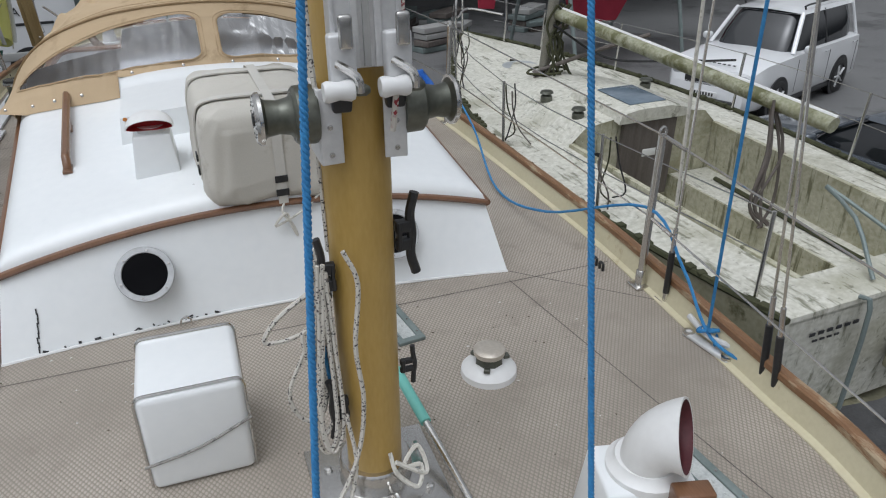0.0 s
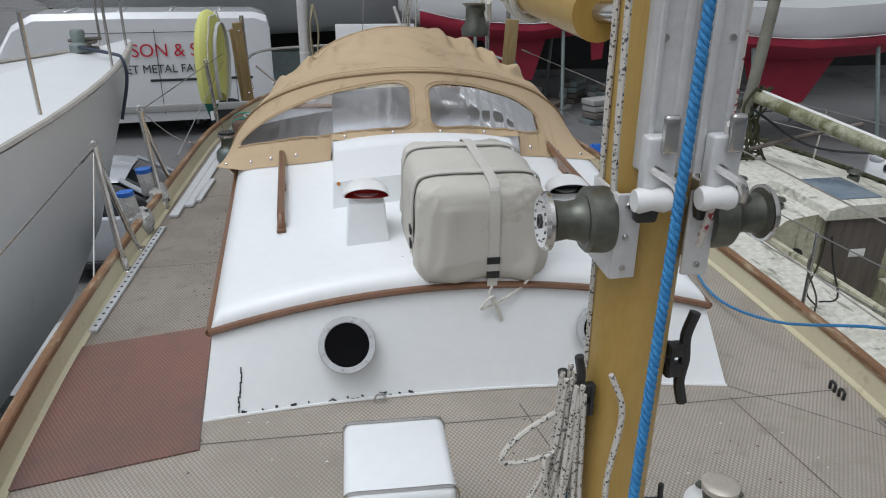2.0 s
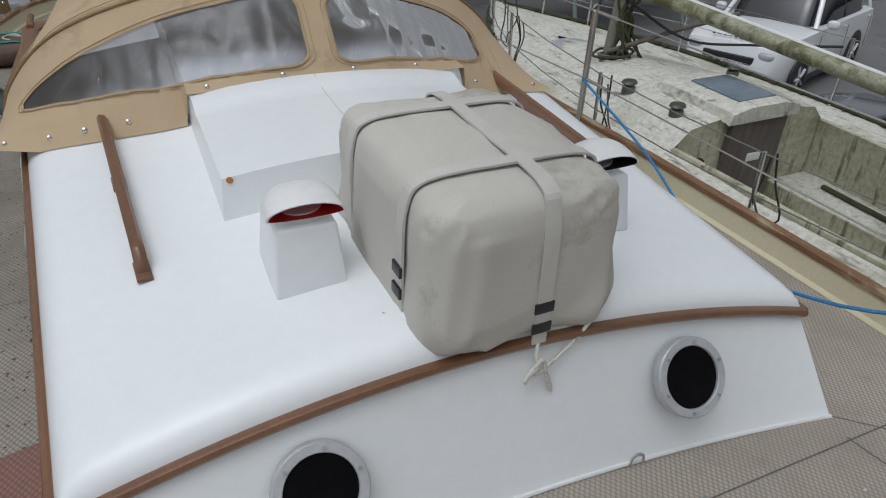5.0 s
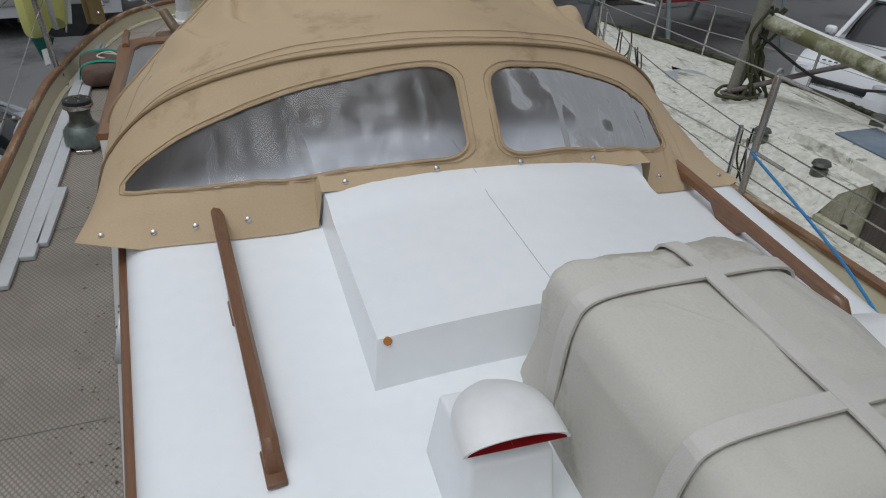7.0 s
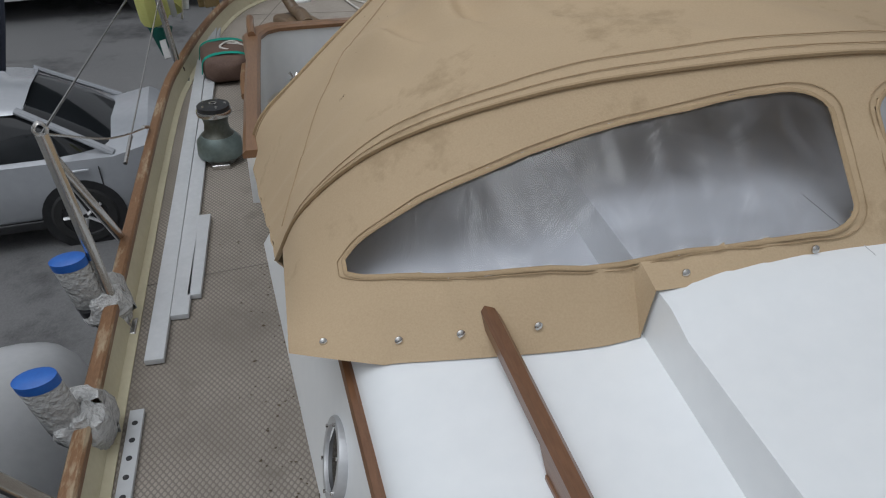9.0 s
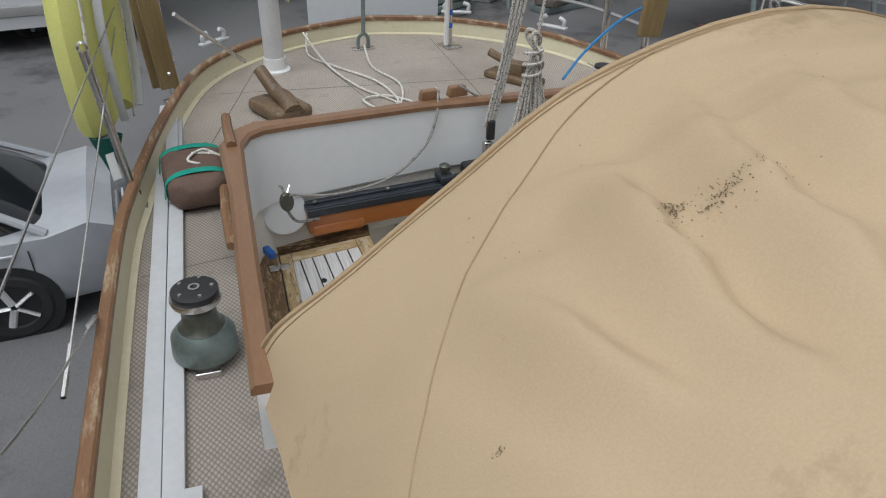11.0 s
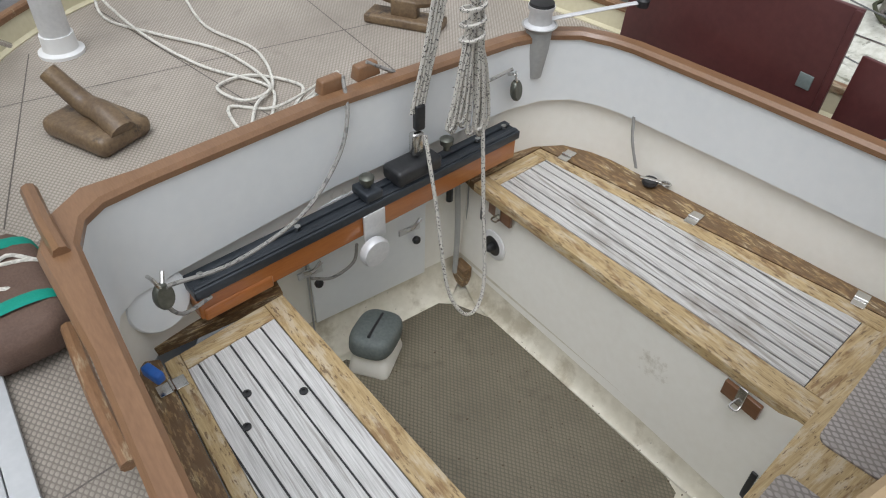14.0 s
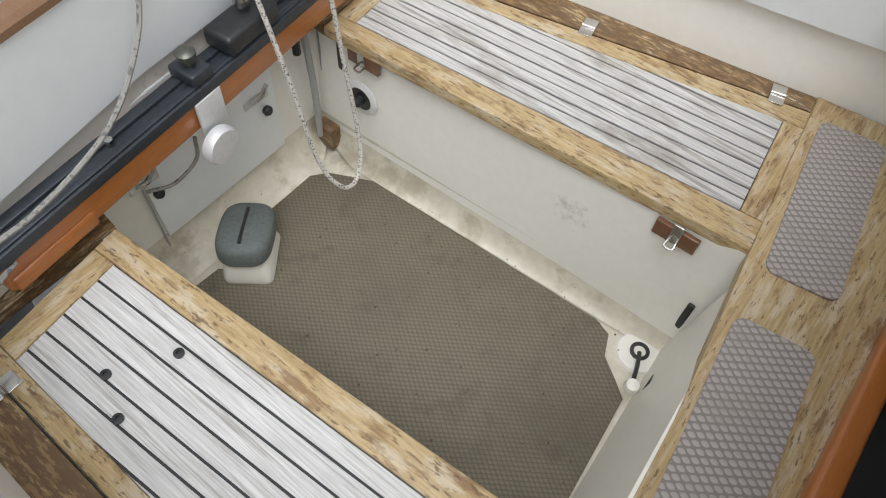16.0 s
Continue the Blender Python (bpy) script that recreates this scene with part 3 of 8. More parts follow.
bulwark = thing("bulwark", "cream painted bulwark with a worn varnished wooden capping rail", "bulwark", kind="structure")
part("bulwark_side", along(bmesh.new(), rim_line, ((-0.042, -0.01), (-0.042, 0.005), (-0.02, 0.012), (-0.004, 0.085), (0.02, 0.085), (0.02, -0.05))), CREAM, bulwark)
part("capping_rail", along(bmesh.new(), rim_line, ((-0.01, 0.085), (-0.01, 0.106), (-0.004, 0.112), (0.022, 0.112), (0.027, 0.106), (0.027, 0.085))), RAIL, bulwark)
part("topsides", along(bmesh.new(), rim_line, ((0.024, 0.083), (0.012, 0.083), (-0.02, -0.7), (-0.5, -1.5), (-0.49, -1.52), (0.0, -0.7))), WHITE_HULL, bulwark)


# ---- coachroof ----
def half_w(y):
    return 0.89 + 0.045 * (y - 0.78) / 1.45


def trim_z(s, y):
    return 0.25 + 0.1 * (y - 0.78) + 0.115 * (1 - s * s)


def roof_point(s, y):
    """A point of the roof; s goes from -1 to 1 across it."""
    w = half_w(y)
    e = min((1 - abs(s)) * w, (y - front_y(s)) * 1.0)
    f = math.sqrt(max(0.0, 1 - (1 - min(1, max(0, e) / 0.075)) ** 2))
    return Vector((mid(y) + s * w, y, trim_z(s, y) + 0.062 * f))


def front_y(s):
    return 0.78 + 0.03 * (1 - s * s)


def roof_z(x, y):
    return roof_point((x - mid(y)) / half_w(y), y).z


coach = thing("coachroof", "white painted coachroof with a brown wooden trim strip round its edge", "cabin", kind="structure")
S = [-1 + 2 * (0.5 - 0.5 * math.cos(math.pi * i / 44)) for i in range(45)]
YS = [0, 0.004, 0.012, 0.025, 0.045, 0.075] + [0.075 + 1.88 * k / 24 for k in range(1, 25)]


def roof_bm():
    bm = bmesh.new()
    g = [[bm.verts.new(roof_point(s, front_y(s) + d)) for s in S] for d in YS]
    for a, b in zip(g, g[1:]):
        for i in range(len(S) - 1):
            bm.faces.new((a[i], a[i + 1], b[i + 1], b[i]))
    return bm


part("roof", roof_bm(), GELCOAT, coach)


def wall_front(u, v):
    s = -1 + 2 * u
    top = Vector((mid(0.78) + s * 0.885, front_y(s) + 0.004, trim_z(s, 0.78) + 0.002))
    foot = Vector((mid(0.63) + s * 0.925, 0.622 + 0.075 * (1 - s * s), -0.01))
    return foot.lerp(top, v)


def wall_side(k):
    def at(u, v):
        y0, y1 = 0.622 + 2.6 * u, 0.784 + 2.3 * u
        foot = Vector((mid(y0) + k * (0.925 + 0.062 * (y0 - 0.62)), y0, -0.01))
        top = Vector((mid(y1) + k * (half_w(y1) - 0.005), y1, trim_z(1, y1) + 0.002 - max(0, y1 - 2.75) * 0.6))
        return foot.lerp(top, v)
    return at


part("front_wall", sheet(wall_front, 40, 6), GELCOAT, coach)
for k in (-1, 1):
    part("side_wall", sheet(wall_side(k), 30, 6), GELCOAT, coach)
front_trim = [(mid(0.78) + s * (half_w(0.78) + 0.004), front_y(s) - 0.006, trim_z(s, 0.78) + 0.002) for s in np.linspace(-1, 1, 25)]
trim_bm = tubed(front_trim, 0.017, 8, 2, 0.75)
part("trim_strip", trim_bm, TRIM, coach)
for k in (-1, 1):
    part("trim_strip", tubed([(mid(y) + k * (half_w(y) + 0.004), y, trim_z(1, y) + 0.002) for y in np.linspace(0.772, 2.72, 12)], 0.015, 8, 2, 1.0), TRIM, coach)
part("sealant_bead", tubed([wall_front(u, 0.04) + Vector((0, -0.004, 0)) for u in np.linspace(0, 1, 20)], 0.006, 6, 2), WHITE_PLASTIC, coach)


def porthole(at, rot, r):
    th = thing("porthole", "round dark porthole with bolted grey metal ring in white wall", "porthole", Matrix.Translation(at) @ rot.to_4x4(), "portholes")
    part("ring", lathed(((r * 0.77, 0.0), (r * 0.77, 0.012), (r * 0.79, 0.0145), (r * 0.97, 0.0145), (r, 0.011), (r, -0.01)), n=48), RING, th)
    part("glass", lathed(((r * 0.785, 0.001), (r * 0.785, 0.006)), n=40), PORT_GLASS, th)
    for i in range(6):
        a = i * math.pi / 3 + 0.3
        part("bolt", lathed(((0.004, 0.012), (0.004, 0.019)), (r * 0.87 * math.cos(a), r * 0.87 * math.sin(a), 0), n=8), STEEL, th)


porthole((-0.435, 0.718, 0.205), spin(rx=58), 0.098)
porthole((0.475, 0.718, 0.205), spin(rx=58), 0.098)
porthole((-1.018, 2.12, 0.17), spin(ry=-76), 0.085)
paint_chips = bmesh.new()
random.seed(5)
for u, n in ((0.06, 5), (0.1, 7), (0.17, 3), (0.24, 6), (0.3, 8), (0.36, 5)):
    for i in range(n):
        p = wall_front(u + random.uniform(-0.02, 0.03), random.uniform(0.02, 0.08)) + Vector((0, -0.002, 0))
        box(paint_chips, p, (random.uniform(0.004, 0.022), 0.003, random.uniform(0.003, 0.009)), spin(rx=-30, ry=random.uniform(-40, 40)))
for v in np.linspace(0.1, 0.5, 9):
    box(paint_chips, wall_front(0.06, v) + Vector((random.uniform(-0.004, 0.004), -0.002, 0)), (0.004, 0.003, 0.022), spin(rx=-30))
part("bare_patch", paint_chips, INK, coach)

# sliding hatch
hatch = thing("sliding_hatch", "white companionway hatch cover, rust spot on its corner", "hatch", kind="")


def hatch_top(u, v):
    x = -0.46 + 0.86 * u
    y = 1.435 + 1.54 * v
    return Vector((x + mid(y) * 0.5, y, 0.566 + 0.055 * (y - 1.435) + 0.03 * (1 - (2 * u - 1) ** 2) + 0.016 * min(1, max(0, (v - 0.29) / 0.018))))


def hatch_bm():
    bm = bmesh.new()
    nu, nv = 14, 50
    g = [[bm.verts.new(hatch_top(i / nu, j / nv)) for j in range(nv + 1)] for i in range(nu + 1)]
    for i in range(nu):
        for j in range(nv):
            bm.faces.new((g[i][j], g[i + 1][j], g[i + 1][j + 1], g[i][j + 1]))
    ring = [(i, 0) for i in range(nu + 1)] + [(nu, j) for j in range(1, nv + 1)] + [(i, nv) for i in range(nu - 1, -1, -1)] + [(0, j) for j in range(nv - 1, 0, -1)]
    vs = []
    for i, j in ring:
        p = g[i][j].co
        fx = -0.01 if i == 0 else (0.01 if i == nu else 0)
        fy = -0.025 if j == 0 else 0
        vs.append(bm.verts.new((p.x + fx, p.y + fy, roof_z(p.x, min(p.y, 3.2)) - 0.01)))
    for k in range(len(ring)):
        a, b = ring[k], ring[(k + 1) % len(ring)]
        bm.faces.new((g[a[0]][a[1]], g[b[0]][b[1]], vs[(k + 1) % len(ring)], vs[k]))
    return bm


hb = hatch_bm()
part("hatch_cover", hb, GELCOAT, hatch).data.set_sharp_from_angle(angle=radians(24))
part("rust_spot", lathed(((0.009, 0), (0.008, 0.002)), (-0.452, 1.432, 0.562), spin(rx=50), 10), surface("rust", (0.35, 0.12, 0.02), (0.45, 0.18, 0.04), 0.8), hatch)
part("hatch_seam", tubed([hatch_top(0.45, v) + Vector((0, 0, 0.0005)) for v in np.linspace(0.03, 0.46, 8)], 0.0012, 4, 1, 0.5), PVC, hatch)


def grab_rail(points, label):
    th = thing("grab_rail", label, "handrail", group="grab rails on the coachroof")
    a, b = Vector(points[0]), Vector(points[1])
    def rail_at(f, h):
        p = a.lerp(b, f)
        return Vector((p.x, p.y, roof_z(p.x, p.y) + h))
    bm = bmesh.new()
    side = Vector((b.y - a.y, a.x - b.x, 0)).normalized() * 0.015
    rows = []
    for i in range(25):
        f = i / 24
        e = min(f, 1 - f)
        hi = 0.058 if 0.05 < f < 0.97 else (0.058 * min(1, e / 0.05 + 0.25) if f < 0.5 else 0.05)
        lo = 0.03
        for foot in (0.0, 0.5, 1.0):
            if abs(f - foot) < 0.045:
                lo = -0.002
        rows.append([bm.verts.new(rail_at(f, h) + s * side) for s, h in ((-1, lo), (1, lo), (1, hi - 0.008), (0.5, hi), (-0.5, hi), (-1, hi - 0.008))])
    for p, q in zip(rows, rows[1:]):
        for j in range(6):
            bm.faces.new((p[j], p[(j + 1) % 6], q[(j + 1) % 6], q[j]))
    bm.faces.new(rows[0])
    bm.faces.new(rows[-1])
    part("wooden_rail", bm, TRIM, th)
    for f in (0.02, 0.5, 0.97):
        part("rail_foot", boxed(rail_at(f, 0.004), (0.036, 0.085, 0.012), turn(rz=math.degrees(math.atan2(a.x - b.x, b.y - a.y))), 0.003), TRIM, th)


grab_rail(((-0.685, 1.29), (-0.742, 2.17)), "brown varnished wooden grab rail on the white roof")
grab_rail(((0.66, 1.38), (0.6, 2.25)), "brown varnished wooden grab rail beside the covered bundle")


def scoop(bm_parent, at, yaw, s, inner):
    """A low shell ventilator with a wide slot mouth."""
    m = Matrix.Translation(at) @ pose(0, 0, 0, 0, 0, yaw)

    def ring(bm, f, k=1.0):
        y = s * (0.66 - 1.5 * f)
        w = k * s * 0.92 * math.sqrt(1 - 0.93 * (1 - min(1.0, 1.4 * f)) ** 2)
        up = k * s * (0.06 + 0.52 * math.sin(math.pi * (0.05 + 0.75 * f)))
        return [bm.verts.new(m @ Vector((w * math.cos(a), y - 0.1 * s * math.sin(a) * f, 0.016 + (up if math.sin(a) > 0 else 0.12 * s) * math.sin(a)))) for a in np.linspace(0, 2 * math.pi, 29)[:-1]]

    def skin(bm, rings):
        for a, b in zip(rings, rings[1:]):
            for j in range(28):
                bm.faces.new((a[j], a[(j + 1) % 28], b[(j + 1) % 28], b[j]))
    bm = bmesh.new()
    shell = [ring(bm, i / 14) for i in range(15)] + [ring(bm, 1.015, 1.02), ring(bm, 1.015, 0.95)]
    skin(bm, shell)
    bm.faces.new(shell[0])
    cowl = part("cowl", bm, WHITE_PLASTIC, bm_parent)
    bm = bmesh.new()
    deep = [ring(bm, 1.01, 0.955), ring(bm, 0.8, 0.9), ring(bm, 0.6, 0.8)]
    skin(bm, deep)
    bm.faces.new(deep[-1])
    part("throat", bm, inner, cowl)
    part("collar", lathed(((s * 0.72, -0.035), (s * 0.72, -0.026), (s * 0.6, -0.018), (s * 0.56, 0.008)), at, n=32), WHITE_PLASTIC, bm_parent)


def dorade(x, y, yaw, inner, label):
    z = roof_z(x, y)
    th = thing("dorade_vent", label, "ventilator", group="dorade vents")
    bm = boxed((x, y, z + 0.06), (0.165, 0.2, 0.16), bevel=0.008, taper=0.82)
    part("vent_box", bm, GELCOAT, th)
    scoop(th, (x, y - 0.01, z + 0.155), yaw, 0.092, inner)


dorade(-0.345, 1.16, 0, RED_PLASTIC, "white dorade vent box with a shell cowl, red inside")
dorade(0.43, 1.17, 0, BLACK, "white dorade vent box with a shell cowl, dark inside")


# covered bundle lashed on the roof
def rounded(u, v, hx, hy, hz, e=0.36):
    """A softly squared solid: u round, v from pole to pole."""
    a, b = 2 * math.pi * u, math.pi * (v - 0.5)
    def p(c, k):
        return math.copysign(abs(c) ** k, c)
    return Vector((hx * p(math.cos(b), e) * p(math.cos(a), e), hy * p(math.cos(b), e) * p(math.sin(a), e), hz * p(math.sin(b), e)))


RAFT = Matrix.Translation((0.035, 1.085, 0.57)) @ pose(0, 0, 0, 3, 0, 2) @ Matrix.Diagonal((1.1, 1.0, 1.08, 1.0))
raft = thing("life_raft_bundle", "grey-beige canvas covered bundle strapped down on the white coachroof", "life raft", RAFT)


def raft_pt(u, v):
    p = rounded(u, v, 0.198, 0.287, 0.163, 0.28)
    tight = min(1.0, abs(p.y + 0.15) / 0.07, abs(p.y - 0.16) / 0.07) ** 0.7
    along = min(1.0, abs(p.x - 0.03) / 0.07) ** 0.7 if abs(p.y) > 0.2 or p.z > 0.12 else 1.0
    loose = tight * along
    side = 1.0 if p.z < 0.1 else 0.4
    n = 0.008 * noise.noise(p * 6) + 0.012
    n += 0.034 * side * max(0.35, min(1.0, 0.6 - p.z * 5)) * (0.5 - abs(noise.noise((p.x * 9 + p.z * 3, p.y * 9 - p.z * 4, p.z * 2.5))))
    n += 0.011 * (0.4 - abs(noise.noise((p.x * 20 - p.z * 9, p.y * 20 + p.z * 12, p.z * 5 + 4))))
    n += 0.006 * side * noise.noise((p.x * 30, p.y * 30, p.z * 6))
    p += p.normalized() * n * loose
    low = max(0.0, -p.z / 0.163)
    k = 1 + 0.06 * low + 0.012 * low * noise.noise((p.x * 16, p.y * 16, 2))
    return Vector((p.x * k, p.y * k, p.z))


part("cover", sheet(raft_pt, 140, 70), COVER, raft)


over = [(x * 1.0, 0, z) for x, z in ((-0.207, -0.16), (-0.211, 0), (-0.205, 0.12), (-0.165, 0.168), (0, 0.174), (0.165, 0.168), (0.205, 0.12), (0.211, 0), (0.207, -0.16))]
for dy in (-0.15, 0.16):
    bm = bmesh.new()
    rows = []
    for p in smooth_line(over, 5):
        out = Vector((p.x, 0, p.z)).normalized() * 0.0028
        rows.append([bm.verts.new(p + Vector((0, dy + w, 0)) + o) for w, o in ((-0.017, -out), (0.017, -out), (0.017, out), (-0.017, out))])
    for a, b in zip(rows, rows[1:]):
        for j in range(4):
            bm.faces.new((a[j], a[(j + 1) % 4], b[(j + 1) % 4], b[j]))
    part("strap", bm, WEBBING, raft, smooth=False)
lengthwise = [(0.03, y, z) for y, z in ((-0.306, -0.17), (-0.304, 0), (-0.29, 0.12), (-0.24, 0.17), (0, 0.174), (0.24, 0.17), (0.29, 0.12), (0.302, 0.0))]
bm = bmesh.new()
rows = []
for p in smooth_line(lengthwise, 5):
    out = Vector((0, p.y, p.z)).normalized() * 0.0028
    rows.append([bm.verts.new(p + Vector((w, 0, 0)) + o) for w, o in ((-0.016, -out), (0.016, -out), (0.016, out), (-0.016, out))])
for a, b in zip(rows, rows[1:]):
    for j in range(4):
        bm.faces.new((a[j], a[(j + 1) % 4], b[(j + 1) % 4], b[j]))
part("strap", bm, WEBBING, raft, smooth=False)
for zz in (-0.02, -0.07):
    part("strap_band", boxed((0.03, -0.309, zz - 0.06), (0.042, 0.006, 0.024), bevel=0.001), BLACK, raft)
    part("strap_band", boxed((-0.216, -0.15, zz), (0.006, 0.042, 0.024), bevel=0.001), BLACK, raft)
part("lashing", tubed([(0.03, -0.305, -0.17), (0.02, -0.325, -0.2), (0.05, -0.33, -0.25), (0.06, -0.335, -0.29), (0.045, -0.335, -0.25), (0.03, -0.33, -0.2), (-0.01, -0.34, -0.24), (0.1, -0.315, -0.2), (0.17, -0.30, -0.14)], 0.0045, 6, 5), WHITE_ROPE, raft)
part("lashing", tubed([(-0.240, -0.15, -0.12), (-0.255, -0.17, -0.15), (-0.265, -0.15, -0.165), (-0.245, -0.185, -0.17), (-0.280, -0.2, -0.168), (-0.260, -0.13, -0.16), (-0.250, 0.0, -0.155), (-0.252, 0.15, -0.15)], 0.006, 6, 5), GREY_ROPE, raft)
part("snap_shackle", tubed([(-0.265, -0.2, -0.165), (-0.290, -0.215, -0.16), (-0.300, -0.2, -0.165), (-0.280, -0.18, -0.16)], 0.006, 6, 4), STEEL, raft)


# ---- sprayhood ----
HOOP_FRONT = ((-1.1, 0.3), (-1.02, 0.52), (-0.85, 0.71), (-0.58, 0.83), (-0.32, 0.88), (-0.06, 0.895), (0.19, 0.875), (0.42, 0.825), (0.62, 0.745), (0.8, 0.6), (0.9, 0.4))
HOOP_MID = ((-1.13, 0.24), (-1.02, 0.45), (-0.87, 0.66), (-0.66, 0.82), (-0.4, 0.94), (-0.1, 1.0), (0.2, 0.96), (0.45, 0.87), (0.68, 0.72), (0.88, 0.48), (0.98, 0.24))
HOOP_AFT = ((-1.185, 0.1), (-1.12, 0.29), (-0.97, 0.47), (-0.76, 0.69), (-0.5, 0.91), (-0.1, 1.015), (0.3, 0.93), (0.6, 0.73), (0.81, 0.5), (0.97, 0.3), (1.08, 0.1))


def hoop(rows, y_foot, y_top):
    """A hoop from the left foot over the crown to the right foot."""
    line = smooth_line([(x, y_foot + (y_top - y_foot) * math.sin(math.pi * i / (len(rows) - 1)), z) for i, (x, z) in enumerate(rows)], 12)

    def at(a):
        k = min(max(a, 0.0), 1.0) * (len(line) - 1)
        i = min(int(k), len(line) - 2)
        return line[i].lerp(line[i + 1], k - i)
    return at


hood_front, hood_mid, hood_aft = hoop(HOOP_FRONT, 2.66, 2.22), hoop(HOOP_MID, 3.0, 2.92), hoop(HOOP_AFT, 3.69, 3.37)


FOLDS = ((cubic(((0.32, 0.345), (0.47, 0.36), (0.77, 0.405))), 0.2, 0.85, 0.04), (cubic(((0.46, 0.41), (0.56, 0.42), (0.81, 0.455))), 0.35, 0.9, 0.036),
         (cubic(((0.27, 0.295), (0.45, 0.30), (0.69, 0.33))), 0.15, 0.75, 0.03), (cubic(((0.26, 0.26), (0.36, 0.235), (0.55, 0.22))), 0.1, 0.65, 0.03))


def hood_point(a, v):
    p0, p1, p2 = hood_front(a), hood_mid(a), hood_aft(a)
    p = (1 - v) * (1 - 2 * v) * p0 + 4 * v * (1 - v) * p1 + v * (2 * v - 1) * p2
    p = p.copy()
    sag = 0.02 * math.sin(math.pi * 2 * v) ** 2 * math.sin(math.pi * a)
    p.z -= sag
    n = noise.noise((p.x * 2.2 + 3, p.y * 1.5, 1.3)) * 0.026 + noise.noise((p.x * 5 + p.y * 3, p.y * 2, 4)) * 0.014
    n += 0.016 * abs(noise.noise((p.x * 3.0 - p.y * 2.2, p.y * 0.8 + p.x * 0.6, 7))) + 0.004 * noise.noise((p.x * 11, p.y * 9, 2))
    q, along = a * 1.3 + v * 0.8, a - v
    n += 0.05 * (0.5 - abs(noise.noise((q * 6.5, along * 1.3, 9)))) + 0.012 * (0.5 - abs(noise.noise((q * 15, along * 2.2, 5)))) - 0.008
    for line, v0, v1, tall in FOLDS:
        for side in (a, 1 - a):
            d = side - line(v)
            fade = max(0.0, min(1.0, (v - v0) / 0.12, (v1 - v) / 0.12))
            n += tall * fade * (math.exp(-(d / 0.016) ** 2) - 0.7 * math.exp(-((d + 0.034) / 0.022) ** 2))
    return p + Vector((0.3 * n, 0, n)) * math.sin(math.pi * v)


hood = thing("sprayhood", "tan canvas sprayhood with clouded windows, folded and spotted with mildew", "sprayhood")
part("canopy", sheet(hood_point, 170, 80, 0.004), CANVAS, hood)
part("aft_binding", tubed([hood_aft(a) for a in np.linspace(0, 1, 40)], 0.009, 6, 1), CANVAS_EDGE, hood)
part("front_seam", tubed([hood_point(a, 0.0) + Vector((0, -0.002, 0.004)) for a in np.linspace(0, 1, 40)], 0.008, 6, 1, 0.6), CANVAS_EDGE, hood)
for v in (0.022, 0.05, 0.975):
    part("stitching", tubed([hood_point(a, v) + Vector((0, -0.001, 0.0035)) for a in np.linspace(0.01, 0.99, 90)], 0.0013, 5, 1), CANVAS_EDGE, hood)
for flip in (False, True):
    sweep = cubic(((0.19, 0.03), (0.46, 0.13), (0.68, 0.235), (0.88, 0.355), (0.98, 0.43)))
    run = [(sweep(0.19 + 0.79 * i / 59), 0.19 + 0.79 * i / 59) for i in range(60)]
    part("panel_seam", tubed([hood_point(1 - a if flip else a, v) + Vector((0, 0, 0.003)) for a, v in run], 0.0016, 5, 1, 0.6), CANVAS_EDGE, hood)


def hood_foot(a):
    """The lower edge of the front panel, lying on the roof and the hatch."""
    x = hood_front(a).x
    if -0.49 < x < 0.44:
        return Vector((x, 1.955 + 0.02 * abs(x), 0.617))
    yy = 1.965 + 0.36 * max(0, abs(x + 0.05) - 0.5) ** 1.3
    return Vector((x, yy, roof_z(max(-0.92, min(0.82, x)), yy) + 0.003))


def panel_pt(a, v):
    level = sum((hood_foot(min(max(a + d, 0.0), 1.0)).z for d in np.linspace(-0.11, 0.11, 9))) / 9
    foot = hood_foot(a)
    drop = (foot.z - level) * max(0.0, 1 - v / 0.24)
    p = Vector((foot.x, foot.y, level)).lerp(hood_front(a), v)
    p.z += drop
    p.y -= 0.012 * math.sin(math.pi * v) * (1 + noise.noise((a * 22, v * 5, 3)))
    return p


def window_line(side):
    """The rounded outline of a window, as (a, v) on the front panel."""
    a0, a1 = ((0.14, 0.487), (0.522, 0.775))[side]
    low = (cubic(((0.14, 0.45), (0.155, 0.42), (0.315, 0.26), (0.47, 0.16), (0.5, 0.15))), cubic(((0.52, 0.15), (0.65, 0.2), (0.775, 0.30))))[side]
    high = (cubic(((0.14, 0.56), (0.17, 0.63), (0.225, 0.72), (0.315, 0.80), (0.425, 0.855), (0.49, 0.86))), cubic(((0.52, 0.84), (0.62, 0.84), (0.725, 0.76), (0.775, 0.64))))[side]
    ra, rv, out = 0.035 / (a1 - a0), 0.2, []
    for cs, ct, start in ((1 - ra, 1 - rv, 0), (ra, 1 - rv, 90), (ra, rv, 180), (1 - ra, rv, 270)):
        for i in range(7):
            t = radians(start + 15 * i)
            a = a0 + (a1 - a0) * (cs + ra * math.cos(t))
            out.append((a, low(a) + (high(a) - low(a)) * (ct + rv * math.sin(t))))
    dense = []
    for (x0, y0), (x1, y1) in zip(out, out[1:] + out[:1]):
        steps = max(1, int(abs(x1 - x0) / 0.02))
        for k in range(steps):
            a = x0 + (x1 - x0) * k / steps
            v = y0 + (y1 - y0) * k / steps
            if k:
                v = high(a) if v > (low(a) + high(a)) / 2 else low(a)
            dense.append((a, v))
    return dense


OUTLINES = [window_line(0), window_line(1)]


